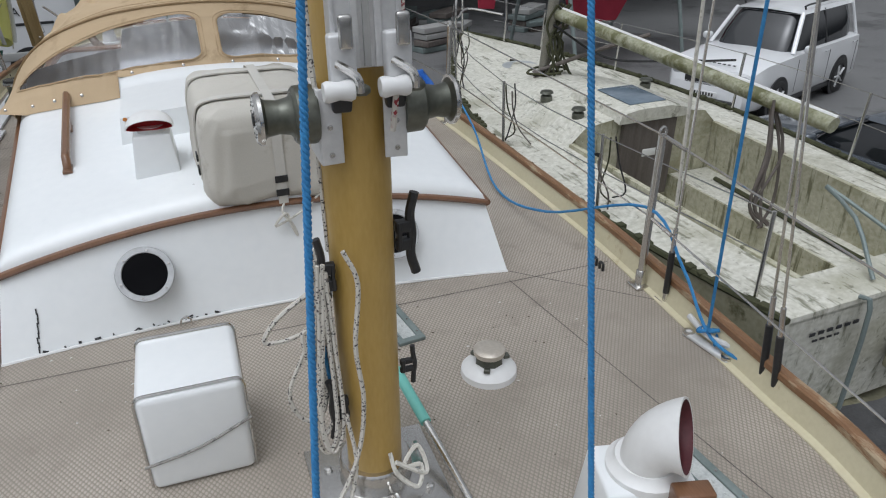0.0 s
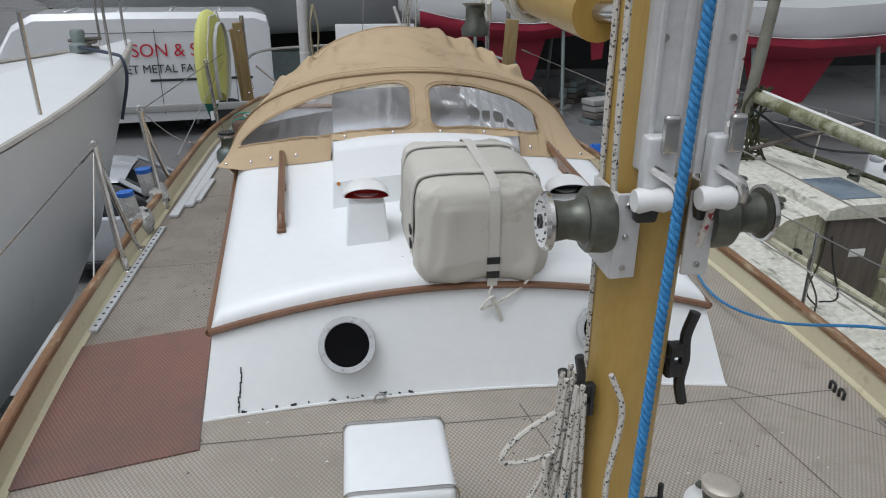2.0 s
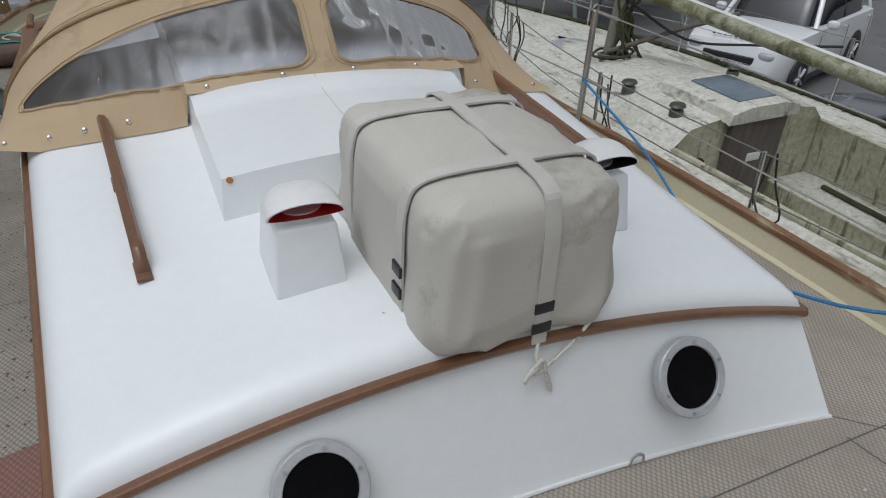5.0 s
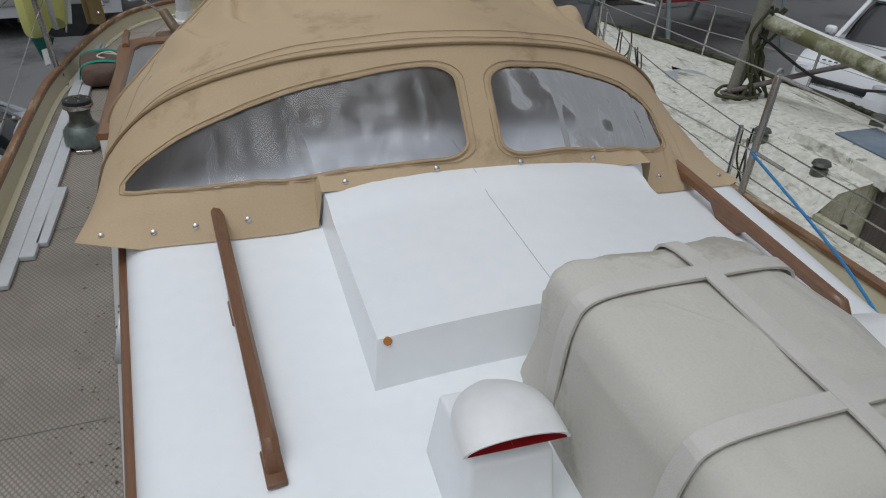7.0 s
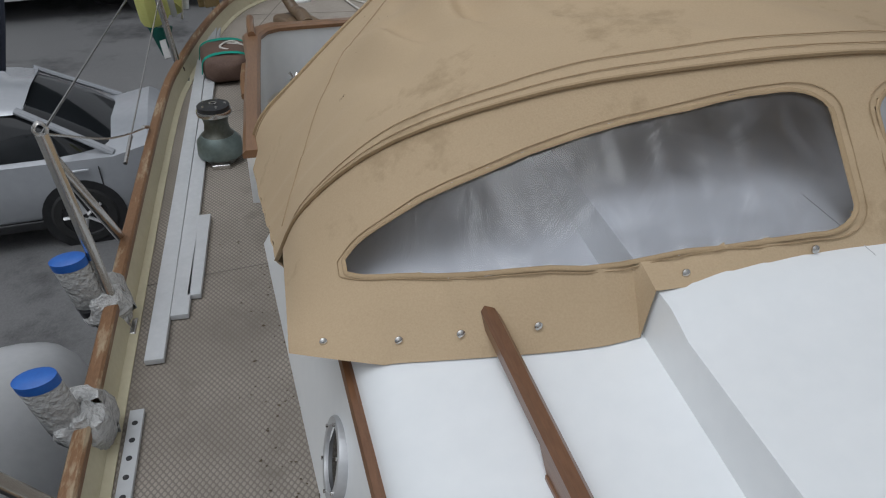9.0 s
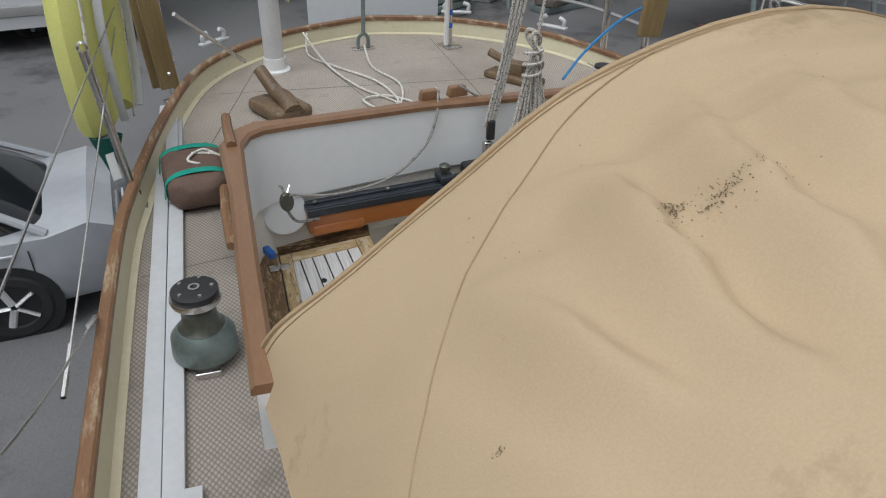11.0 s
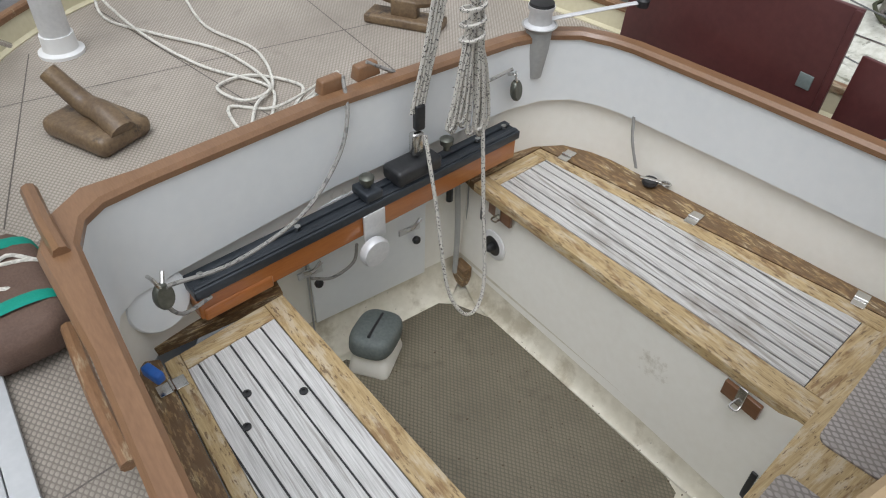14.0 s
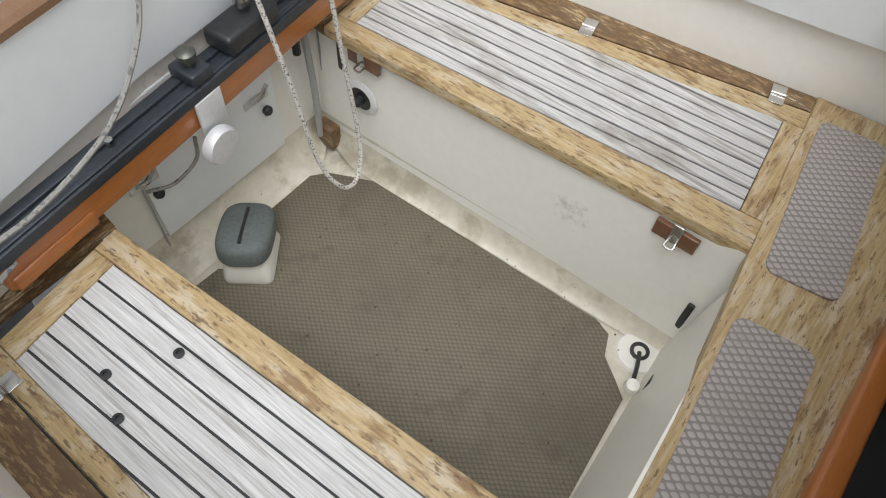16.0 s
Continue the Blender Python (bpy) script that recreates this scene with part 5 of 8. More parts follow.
def horn_cleat(at, rot, s, material, label="black horn cleat screwed to the mast"):
    th = thing("horn_cleat", label, "cleat", Matrix.Translation(at) @ rot.to_4x4(), "horn cleats")
    part("horn_bar", tubed([(0, -s, 0.03 * s / 0.1 + 0.012), (0, -s * 0.5, 0.03), (0, 0, 0.034), (0, s * 0.5, 0.03), (0, s, 0.03 * s / 0.1 + 0.012)], 0.0095 * s / 0.09, 8, 4, 1.1), material, th)
    for dy in (-0.22, 0.22):
        part("foot", boxed((0, dy * s, 0.012), (0.02 * s / 0.09, 0.026 * s / 0.09, 0.034), bevel=0.004), material, th)
    part("cleat_base", boxed((0, 0, 0.003), (0.026 * s / 0.09, 0.7 * s, 0.01), bevel=0.003), material, th)


side_r = Matrix(((0, 0, 1), (1, 0, 0), (0, 1, 0)))
side_l = Matrix(((0, 0, -1), (-1, 0, 0), (0, 1, 0)))
horn_cleat((MX + 0.08, MY - 0.02, 0.72), side_r, 0.1, BLACK)
horn_cleat((MX + 0.078, MY - 0.02, 0.36), side_r, 0.055, BLACK)
horn_cleat((MX - 0.075, MY - 0.045, 0.66), spin(rz=0) @ Matrix(((0, 0.0, -0.8), (-0.8, 0, 0), (0, 1, 0))).to_3x3(), 0.095, BLACK)
horn_cleat((MX - 0.078, MY + 0.02, 0.6), side_l, 0.085, BLACK)
horn_cleat((MX - 0.072, MY - 0.05, 0.3), side_l, 0.085, BLACK)

coil = thing("halyard_coil", "white black-flecked halyards cleated and hanging in loops on the mast", "rope")
random.seed(3)
for i in range(7):
    x = MX - 0.1 - 0.012 * (i % 3)
    y = MY - 0.06 + 0.025 * (i % 4)
    low = random.uniform(0.12, 0.42)
    w = random.uniform(0.02, 0.05)
    part("loop", tubed([(x, y, 0.7), (x - w * 0.3, y, 0.55), (x - w, y - 0.01, low + 0.1), (x - w * 0.5, y - 0.015, low), (x + w * 0.4, y - 0.01, low + 0.08), (x + 0.01, y, 0.5), (x + 0.004, y, 0.68)], 0.0055, 6, 6), PALE_ROPE, coil)
part("loop", tubed([(MX - 0.1, MY, 0.62), (MX - 0.2, MY - 0.01, 0.56), (MX - 0.24, MY - 0.02, 0.51), (MX - 0.2, MY - 0.02, 0.5), (MX - 0.14, MY - 0.02, 0.5), (MX - 0.2, MY - 0.03, 0.36), (MX - 0.17, MY - 0.03, 0.27), (MX - 0.12, MY - 0.03, 0.3), (MX - 0.1, MY - 0.02, 0.5)], 0.0055, 6, 6), PALE_ROPE, coil)
part("loop", tubed([(MX - 0.06, MY - 0.09, 0.74), (MX - 0.035, MY - 0.1, 0.66), (MX - 0.05, MY - 0.1, 0.5), (MX - 0.04, MY - 0.1, 0.35), (MX - 0.06, MY - 0.1, 0.2), (MX - 0.12, MY - 0.12, 0.08), (MX - 0.22, MY - 0.16, 0.015), (MX - 0.4, MY - 0.25, 0.012)], 0.0058, 6, 6), PALE_ROPE, coil)
part("loop", tubed([(MX - 0.08, MY - 0.08, 0.3), (MX - 0.07, MY - 0.1, 0.15), (MX - 0.12, MY - 0.14, 0.02), (MX - 0.2, MY - 0.25, 0.012), (MX - 0.3, MY - 0.3, 0.012)], 0.0055, 6, 6), PALE_ROPE, coil)
part("loop", tubed([(MX - 0.1, MY - 0.02, 0.66), (MX - 0.11, MY - 0.03, 0.5), (MX - 0.1, MY - 0.03, 0.34), (MX - 0.1, MY - 0.03, 0.28)], 0.006, 6, 5), BLUE_ROPE, coil)
part("halyard", tubed([(MX - 0.075, MY + 0.0, 0.7), (MX - 0.083, MY, 1.5), (MX - 0.085, MY, 3.5)], 0.0055, 6, 4), PALE_ROPE, coil)
part("halyard", tubed([(MX - 0.08, MY - 0.08, 1.0), (MX - 0.09, MY - 0.07, 1.4), (MX - 0.085, MY - 0.05, 3.5)], 0.0055, 6, 4), PALE_ROPE, coil)
part("halyard", tubed([(MX + 0.05, MY - 0.125, 1.0), (MX + 0.055, MY - 0.14, 1.08), (MX + 0.065, MY - 0.135, 1.2), (MX + 0.085, MY - 0.1, 1.4), (MX + 0.09, MY - 0.1, 3.5)], 0.006, 6, 5), RED_FLECK_ROPE, coil)
base_line = thing("mast_foot_lashing", "white cord looped through an eye at the mast foot", "rope")
part("cord", tubed([(MX + 0.02, MY - 0.085, 0.15), (MX + 0.03, MY - 0.11, 0.1), (MX + 0.08, MY - 0.12, 0.05), (MX + 0.1, MY - 0.09, 0.09), (MX + 0.05, MY - 0.1, 0.11), (MX + 0.1, MY - 0.06, 0.13), (MX + 0.11, MY - 0.1, 0.07), (MX + 0.03, MY - 0.1, 0.13)], 0.006, 6, 6), WHITE_ROPE, base_line)
for dx, dy in ((-0.1, -0.11), (0.12, -0.1), (0.13, 0.06), (-0.12, 0.05)):
    part("step_bolt", lathed(((0.011, 0.01), (0.011, 0.024), (0.006, 0.028)), (MX + dx, MY + dy, 0), n=6), STEEL, mast)
part("step_plate", boxed((MX, MY - 0.02, 0.006), (0.34, 0.34, 0.01), bevel=0.003), STEEL, mast)
part("eye", tubed([(MX + 0.02, MY - 0.1, 0.02), (MX + 0.02, MY - 0.13, 0.05), (MX + 0.03, MY - 0.15, 0.02)], 0.008, 8, 4), STEEL, mast)

# blue halyards in front of the mast
for nm, pts in (("blue_halyard", ROPE_A), ("blue_halyard", ROPE_B)):
    th = thing(nm, "taut blue three-strand rope", "rope", group="blue ropes")
    part("rope", twisted(pts, 0.0062, 0.026), BLUE_ROPE, th)

# boom
boom = thing("boom", "ochre painted wooden boom with hanging sheet and tackle", "boom")
part("spar", tubed([(0.065, -0.13, 1.345), (0.03, 1.5, 1.42), (-0.03, 4.3, 1.6)], 0.052, 20, 3), MAST, boom)
part("gooseneck", tubed([(MX, MY + 0.05, 1.35), (0.067, -0.12, 1.347)], 0.02, 10, 1), STEEL, boom)
part("wrapped_sheet", tubed([(0.055 + 0.06 * math.cos(a), 0.25 + 0.012 * a, 1.36 + 0.06 * math.sin(a)) for a in np.linspace(0, 16, 50)], 0.009, 6, 1), WHITE_ROPE, boom)
part("boom_winch", lathed(((0.04, 0), (0.042, 0.02), (0.03, 0.04), (0.03, 0.08), (0.042, 0.09)), (-0.01, 0.75, 1.22), n=20), BRONZE, boom)
part("boom_rope", tubed([(-0.02, 0.5, 1.33), (0.0, 0.6, 1.28), (0.02, 0.75, 1.29), (0.02, 1.0, 1.34), (0.03, 1.5, 1.36)], 0.008, 6, 5), WHITE_ROPE, boom)

# ---- foredeck ----
locker = thing("white_deck_locker", "white moulded deck box held down with steel wire", "deck box")
part("lid_box", boxed((-0.31, 0.005, 0.15), (0.265, 0.29, 0.3), bevel=0.022), GELCOAT, locker)
for y in (-0.127, 0.14):
    part("retaining_wire", tubed([(-0.444, y, 0.01), (-0.444, y, 0.25), (-0.443, y, 0.28), (-0.436, y, 0.296), (-0.42, y, 0.302), (-0.36, y, 0.302), (-0.26, y, 0.302), (-0.2, y, 0.302), (-0.184, y, 0.296), (-0.177, y, 0.28), (-0.176, y, 0.25), (-0.176, y, 0.01)], 0.004, 6, 3), STEEL, locker)
part("retaining_wire", tubed([(-0.45, -0.142, 0.09), (-0.31, -0.145, 0.12), (-0.17, -0.142, 0.18)], 0.004, 6, 3), GREY_ROPE, locker)

mush = thing("mushroom_vent", "low white deck ventilator with a worn bronze centre", "ventilator", Matrix.Translation((0.585, 0.03, 0.0)))
part("flange", lathed(((0.092, 0), (0.09, 0.02), (0.075, 0.035), (0.05, 0.045)), n=36), WHITE_PLASTIC, mush)
part("neck", lathed(((0.05, 0.04), (0.042, 0.05), (0.042, 0.075), (0.05, 0.08)), n=8), BRONZE, mush)
part("cap", lathed(((0.05, 0.075), (0.052, 0.092), (0.04, 0.1), (0.02, 0.1)), n=24), surface("worn_bronze", (0.5, 0.45, 0.38), (0.66, 0.61, 0.54), 0.35, 0.5), mush)
for i in range(3):
    a = i * 2.1
    part("lug", boxed((0.06 * math.cos(a), 0.06 * math.sin(a), 0.05), (0.02, 0.02, 0.014), turn(rz=math.degrees(a)), 0.003), BRONZE, mush)

fore_box = thing("foredeck_dorade", "white dorade box with a cowl vent, dark red inside", "ventilator")
part("vent_box", boxed((0.68, -0.66, 0.09), (0.26, 0.2, 0.2), turn(rz=-14), 0.01, 0.84), GELCOAT, fore_box)

def bent_cowl(parent, at, yaw, r, inner):
    """A cowl ventilator: a pipe that bends over and opens into a wide mouth."""
    fore = Vector((math.sin(radians(yaw)), -math.cos(radians(yaw)), 0))
    side = Vector((fore.y, -fore.x, 0))

    def rings(bm, k, t0=0.0):
        out = []
        for i in range(11):
            t = t0 + (1 - t0) * i / 10
            bend = radians(74 * t)
            c = Vector(at) + fore * 0.105 * (1 - math.cos(bend)) + Vector((0, 0, 0.1 * math.sin(bend)))
            up = fore * -math.cos(bend) + Vector((0, 0, math.sin(bend)))
            w = k * r * (0.86 + 0.3 * t * t)
            out.append([bm.verts.new(c + w * (math.cos(a) * side + 0.86 * math.sin(a) * up)) for a in np.linspace(0, 2 * math.pi, 33)[:-1]])
        return out

    def skin(bm, rows):
        for a, b in zip(rows, rows[1:]):
            for j in range(32):
                bm.faces.new((a[j], a[(j + 1) % 32], b[(j + 1) % 32], b[j]))
    bm = bmesh.new()
    outer, lip = rings(bm, 1.0), rings(bm, 0.93, 0.9)
    skin(bm, outer + [lip[-1]])
    cowl = part("cowl", bm, WHITE_PLASTIC, parent)
    bm = bmesh.new()
    deep = rings(bm, 0.92, 0.2)
    skin(bm, deep)
    bm.faces.new(deep[0])
    part("throat", bm, inner, cowl)
    part("collar", lathed(((r * 1.12, -0.03), (r * 1.12, -0.012), (r * 0.95, -0.004), (r * 0.88, 0.01)), at, n=32), WHITE_PLASTIC, parent)


bent_cowl(fore_box, (0.685, -0.665, 0.215), 46, 0.085, surface("dark_red_throat", (0.06, 0.012, 0.016), (0.1, 0.02, 0.025), 0.6))
part("wood_corner", boxed((0.72, -0.79, 0.2), (0.09, 0.05, 0.06), turn(rz=-14), 0.006), TRIM, fore_box)


def deck_light(cx, cy, sx, sy, rz, label):
    th = thing("deck_light", label, "deck light", Matrix.Translation((cx, cy, 0.0)) @ pose(0, 0, 0, 0, 0, rz), "deck lights")
    for x, y, w, h in ((0, sy / 2 - 0.012, sx, 0.024), (0, 0.012 - sy / 2, sx, 0.024), (sx / 2 - 0.012, 0, 0.024, sy - 0.048), (0.012 - sx / 2, 0, 0.024, sy - 0.048)):
        part("rim", boxed((x, y, 0.007), (w, h, 0.014), bevel=0.002), GALV, th)
    part("glass", boxed((0, 0, 0.004), (sx - 0.05, sy - 0.05, 0.008)), PRISM, th)
    for i in (-1, 0, 1):
        for s in (-1, 1):
            part("screw", lathed(((0.005, 0.013), (0.004, 0.016)), (s * (sx / 2 - 0.012), i * sy * 0.33, 0), n=8), STEEL, th)


deck_light(0.385, 0.4, 0.1, 0.26, 8, "narrow frosted deck light in a green-grey metal frame")
deck_light(-0.27, 0.48, 0.11, 0.09, 3, "small frosted deck light in a green-grey metal frame")
deck_light(0.94, -0.6, 0.1, 0.3, 4, "narrow frosted deck light in a metal frame")
for x, y in ((-0.33, 0.66), (0.33, 0.68)):
    th = thing("ring_eye", "small stainless ring eye at the cabin foot", "ring", group="ring eyes")
    part("ring", tubed([(x - 0.02, y, 0.008), (x - 0.015, y, 0.03), (x, y, 0.038), (x + 0.015, y, 0.03), (x + 0.02, y, 0.008)], 0.004, 6, 3), STEEL, th)
brush = thing("deck_pole", "pole with a turquoise sleeve lying beside the mast foot", "pole")
part("sleeve", tubed([(0.26, -0.02, 0.13), (0.285, -0.22, 0.085)], 0.016, 12, 1), TEAL, brush)
part("pole", tubed([(0.285, -0.22, 0.085), (0.32, -0.5, 0.02)], 0.011, 10, 1), STEEL, brush)

big_cleat = thing("deck_cleat", "alloy horn cleat with blue rope made fast, beside the bulwark", "cleat", Matrix.Translation((1.335, -0.11, 0.0)) @ pose(0, 0, 0, 0, 0, 8))
part("cleat_base", boxed((0, 0, 0.01), (0.035, 0.2, 0.018), bevel=0.006), ALLOY, big_cleat)
part("horn_bar", tubed([(0.03, -0.12, 0.055), (0.01, -0.03, 0.045), (0.01, 0.03, 0.045), (0.03, 0.12, 0.055)], 0.011, 8, 4), ALLOY, big_cleat)
for y in (-0.085, 0.085):
    part("bolt_well", lathed(((0.02, 0.012), (0.02, 0.022), (0.011, 0.022), (0.011, 0.016)), (0, y, 0), n=18), STEEL, big_cleat)
part("wrapped_rope", twisted([(0.0, -0.03, 0.03), (0.035, 0.0, 0.06), (-0.02, 0.03, 0.06), (0.03, 0.05, 0.05), (0.0, 0.0, 0.07), (0.02, -0.02, 0.08)], 0.007, 0.03), BLUE_ROPE, big_cleat)


# ---- side rails, wires and shrouds ----
def stanchion(at, top, label, brace=None):
    th = thing("stanchion", label, "stanchion", group="guard rail stanchions")
    x, y = at
    part("tube", tubed([(x, y, 0.0), top], 0.0155, 10, 1), STEEL, th)
    part("foot_plate", boxed((x, y, 0.006), (0.07, 0.07, 0.012), bevel=0.004), STEEL, th)
    part("socket", lathed(((0.02, 0), (0.02, 0.07), (0.016, 0.075)), (x, y, 0), n=14), STEEL, th)
    if brace:
        part("brace", tubed([(*brace, 0.0), (top[0], top[1] + 0.01, top[2] - 0.06)], 0.0145, 10, 1), STEEL, th)
        part("foot_plate", boxed((*brace, 0.006), (0.06, 0.06, 0.012), bevel=0.004), STEEL, th)
    part("eye", tubed([(top[0], top[1], top[2] - 0.02), (top[0] + 0.015, top[1], top[2] + 0.012), (top[0], top[1], top[2] + 0.03), (top[0] - 0.015, top[1], top[2] + 0.01), (top[0], top[1], top[2] - 0.01)], 0.005, 6, 3), STEEL, th)


TOPS_L = [(-1.56, 1.92, 0.62), (-1.6, 2.86, 0.6), (-1.58, 4.86, 0.6)]
stanchion((-1.52, 1.92), TOPS_L[0], "stainless steel gate stanchion with brace on the side deck", (-1.53, 2.2))
stanchion((-1.55, 2.85), TOPS_L[1], "stainless steel gate stanchion with brace, plastic bottles tied to it", (-1.575, 3.26))
stanchion((-1.52, 4.84), TOPS_L[2], "slim stainless steel stanchion on the side deck")
TOPS_R = [(1.37, 0.33, 0.62), (1.41, 2.6, 0.62)]
stanchion((1.36, 0.33), TOPS_R[0], "polished stainless stanchion standing inside the bulwark")
stanchion((1.39, 2.6), TOPS_R[1], "polished stainless stanchion with blue line tied to it")


def wire(a, b, label="thin stainless guard wire", r=0.0035, sag=0.0, name="guard_wire", material=None, group="guard wires"):
    th = thing(name, label, "wire", group=group)
    a, b = Vector(a), Vector(b)
    m = a.lerp(b, 0.5) - Vector((0, 0, sag))
    part("strand", tubed([a, m, b], r, 6, 4), material or STEEL, th)
    part("terminal", tubed([b.lerp(a, 0.08), b], r * 2.2, 6, 1), STEEL, th)


wire((-1.2, -1.6, 0.62), TOPS_L[0])
wire(TOPS_L[0], (-1.56, 1.6, 0.05))
wire(TOPS_L[1], (-1.5, 5.6, 0.62))
wire(TOPS_L[1], (-1.58, 4.0, 0.12), sag=0.03)
wire((-1.5, 5.6, 0.62), (-1.63, 3.7, 0.11))
wire((1.1, -1.7, 0.62), TOPS_R[0])
wire(TOPS_R[0], TOPS_R[1])
wire(TOPS_R[1], (1.25, 5.4, 0.62))
wire((1.1, -1.7, 0.3), (1.365, 0.33, 0.3))
wire((1.365, 0.33, 0.3), (1.4, 2.6, 0.3))
wire((1.4, 2.6, 0.3), (1.2, 5.4, 0.3))


def shroud(foot, top, label):
    th = thing("shroud", label, "rigging", group="shrouds")
    f, t = Vector(foot), Vector(top)
    d = (t - f).normalized()
    part("chainplate", boxed((f.x, f.y, 0.004), (0.03, 0.09, 0.01), bevel=0.002), STEEL, th)
    part("toggle", tubed([f, f + d * 0.05], 0.012, 8, 1, 0.6), STEEL, th)
    part("turnbuckle", tubed([f + d * 0.05, f + d * 0.08, f + d * 0.2, f + d * 0.23], 0.012, 10, 2), BLACK, th)
    part("terminal", tubed([f + d * 0.23, f + d * 0.33], 0.008, 8, 1), STEEL, th)
    part("wire", tubed([f + d * 0.33, t], 0.0045, 6, 1), STEEL, th)


shroud((1.376, 0.19, 0.0), (1.15, -0.1, 3.4), "stainless shroud with black turnbuckle at the deck edge")
shroud((1.36, -0.34, 0.0), (1.15, -0.2, 3.4), "stainless shroud with dark turnbuckle at the deck edge")
shroud((1.355, -0.4, 0.0), (1.0, -0.25, 3.4), "stainless shroud with dark turnbuckle beside another")
blue = thing("blue_line", "thin blue line running along the side deck", "rope", group="blue lines")
part("line", tubed([(1.385, 2.6, 0.3), (1.33, 2.0, 0.16), (1.22, 1.4, 0.02), (1.24, 0.9, 0.1), (1.36, 0.36, 0.33), (1.36, 0.1, 0.2), (1.335, -0.12, 0.05), (1.37, -0.35, 0.04), (1.34, -0.7, 0.06), (1.28, -1.1, 0.05)], 0.006, 6, 6), BLUE_ROPE, blue)
blue2 = thing("blue_line", "thin blue line hanging from aloft to the deck cleat", "rope", group="blue lines")
part("line", tubed([(1.335, -0.1, 0.08), (1.27, -0.15, 0.9), (1.2, -0.2, 3.2)], 0.0055, 6, 3), BLUE_ROPE, blue2)
white_line = thing("white_flag_line", "thin white line rising from the rail", "rope")
part("line", tubed([(1.37, 0.2, 0.4), (1.3, 0.15, 1.4), (1.2, 0.1, 3.2)], 0.006, 6, 3), WHITE_ROPE, white_line)
eyes = thing("pad_eye", "two small black looped eyes on the deck margin", "eye")
for y in (0.5, 0.55):
    part("loop", tubed([(1.29, y - 0.012, 0.0), (1.29, y - 0.012, 0.03), (1.29, y + 0.012, 0.03), (1.29, y + 0.012, 0.0)], 0.006, 6, 3), BLACK, eyes)

# perforated track and grey boards on the left side deck
ltrack = thing("genoa_track", "perforated grey alloy track screwed to the side deck", "track")
part("bar", boxed((-1.475, 1.9, 0.008), (0.034, 1.22, 0.014), bevel=0.002), PVC, ltrack, m=pose(0, 0, 0, 0, 0, 0))
for i in range(22):
    part("hole", lathed(((0.007, 0.0), (0.007, 0.0165)), (-1.475, 1.33 + i * 0.054, 0), n=10), INK, ltrack)


def loose_board(a, b, w, z, h=0.018):
    th = thing("loose_board", "long pale grey plastic board lying along the side deck", "board", group="loose boards")
    a, b = Vector((*a, z)), Vector((*b, z))
    d = b - a
    rz = math.degrees(math.atan2(-d.x, d.y))
    part("plank", boxed((0, d.length / 2, 0), (w, d.length, h), bevel=0.002), PVC, th, m=Matrix.Translation(a) @ pose(0, 0, 0, 0, 0, rz))


loose_board((-1.452, 2.68), (-1.43, 5.85), 0.05, 0.012)
loose_board((-1.40, 2.86), (-1.375, 5.88), 0.05, 0.012)
loose_board((-1.365, 2.95), (-1.352, 3.42), 0.04, 0.012)
loose_board((-1.395, 5.0), (-1.395, 5.86), 0.05, 0.031)


def sheet_winch(at, label, bracket=True):
    th = thing("sheet_winch", label, "winch", Matrix.Translation(at), "sheet winches")
    part("winch_base", lathed(((0.088, 0.0), (0.09, 0.012), (0.086, 0.06), (0.066, 0.085)), n=32), surface("green_bronze", (0.13, 0.17, 0.16), (0.21, 0.25, 0.235), 0.32, 0.5, scale=9, fine=60, bump=0.15), th)
    part("drum", lathed(((0.062, 0.085), (0.05, 0.1), (0.046, 0.135), (0.052, 0.16), (0.064, 0.17)), n=32), BRONZE, th)
    part("feeder_arm", lathed(((0.066, 0.17), (0.068, 0.18), (0.066, 0.19)), n=32), STEEL, th)
    part("winch_top", lathed(((0.062, 0.19), (0.062, 0.205), (0.045, 0.21), (0.02, 0.21)), n=32), BLACK, th)
    part("socket", lathed(((0.016, 0.208), (0.016, 0.214), (0.01, 0.214), (0.01, 0.205)), n=8), STEEL, th)
    for i in range(5):
        a = i * 1.256
        part("cap_screw", lathed(((0.006, 0.208), (0.005, 0.213)), (0.045 * math.cos(a), 0.045 * math.sin(a), 0), n=8), STEEL, th)
    if bracket:
        part("pedestal", lathed(((0.05, -at[2]), (0.05, -0.04), (0.085, 0.0)), n=8), GREY_PLASTIC, th)
        part("pedestal_foot", boxed((0.0, -0.06, -at[2] + 0.01), (0.07, 0.07, 0.02), bevel=0.004), STEEL, th)


sheet_winch((-1.305, 3.89, 0.03), "sheet winch with green bronze base on a pedestal beside the coaming")
sheet_winch((1.2, 4.05, 0.02), "sheet winch with green bronze base beside maroon boards")

# ---- cockpit fittings ----
trav = thing("mainsheet_traveller", "black mainsheet track on an orange varnished beam across the cockpit", "traveller", Matrix.Translation((-0.2, 5.075, -0.175)) @ pose(0, 0, 0, 0, 0, 5.9))
part("beam", boxed((0, 0, -0.09), (1.36, 0.07, 0.09), bevel=0.006), ORANGE_WOOD, trav)
part("beam", boxed((-0.55, -0.005, -0.12), (0.24, 0.075, 0.05), bevel=0.01), ORANGE_WOOD, trav)
part("track", boxed((0, 0, -0.025), (1.37, 0.095, 0.035), bevel=0.004), TRACK, trav)
part("track_rib", boxed((0, 0.02, -0.004), (1.36, 0.03, 0.014), bevel=0.003), TRACK, trav)
part("track_rib", boxed((0, -0.03, -0.006), (1.36, 0.018, 0.01), bevel=0.003), TRACK, trav)
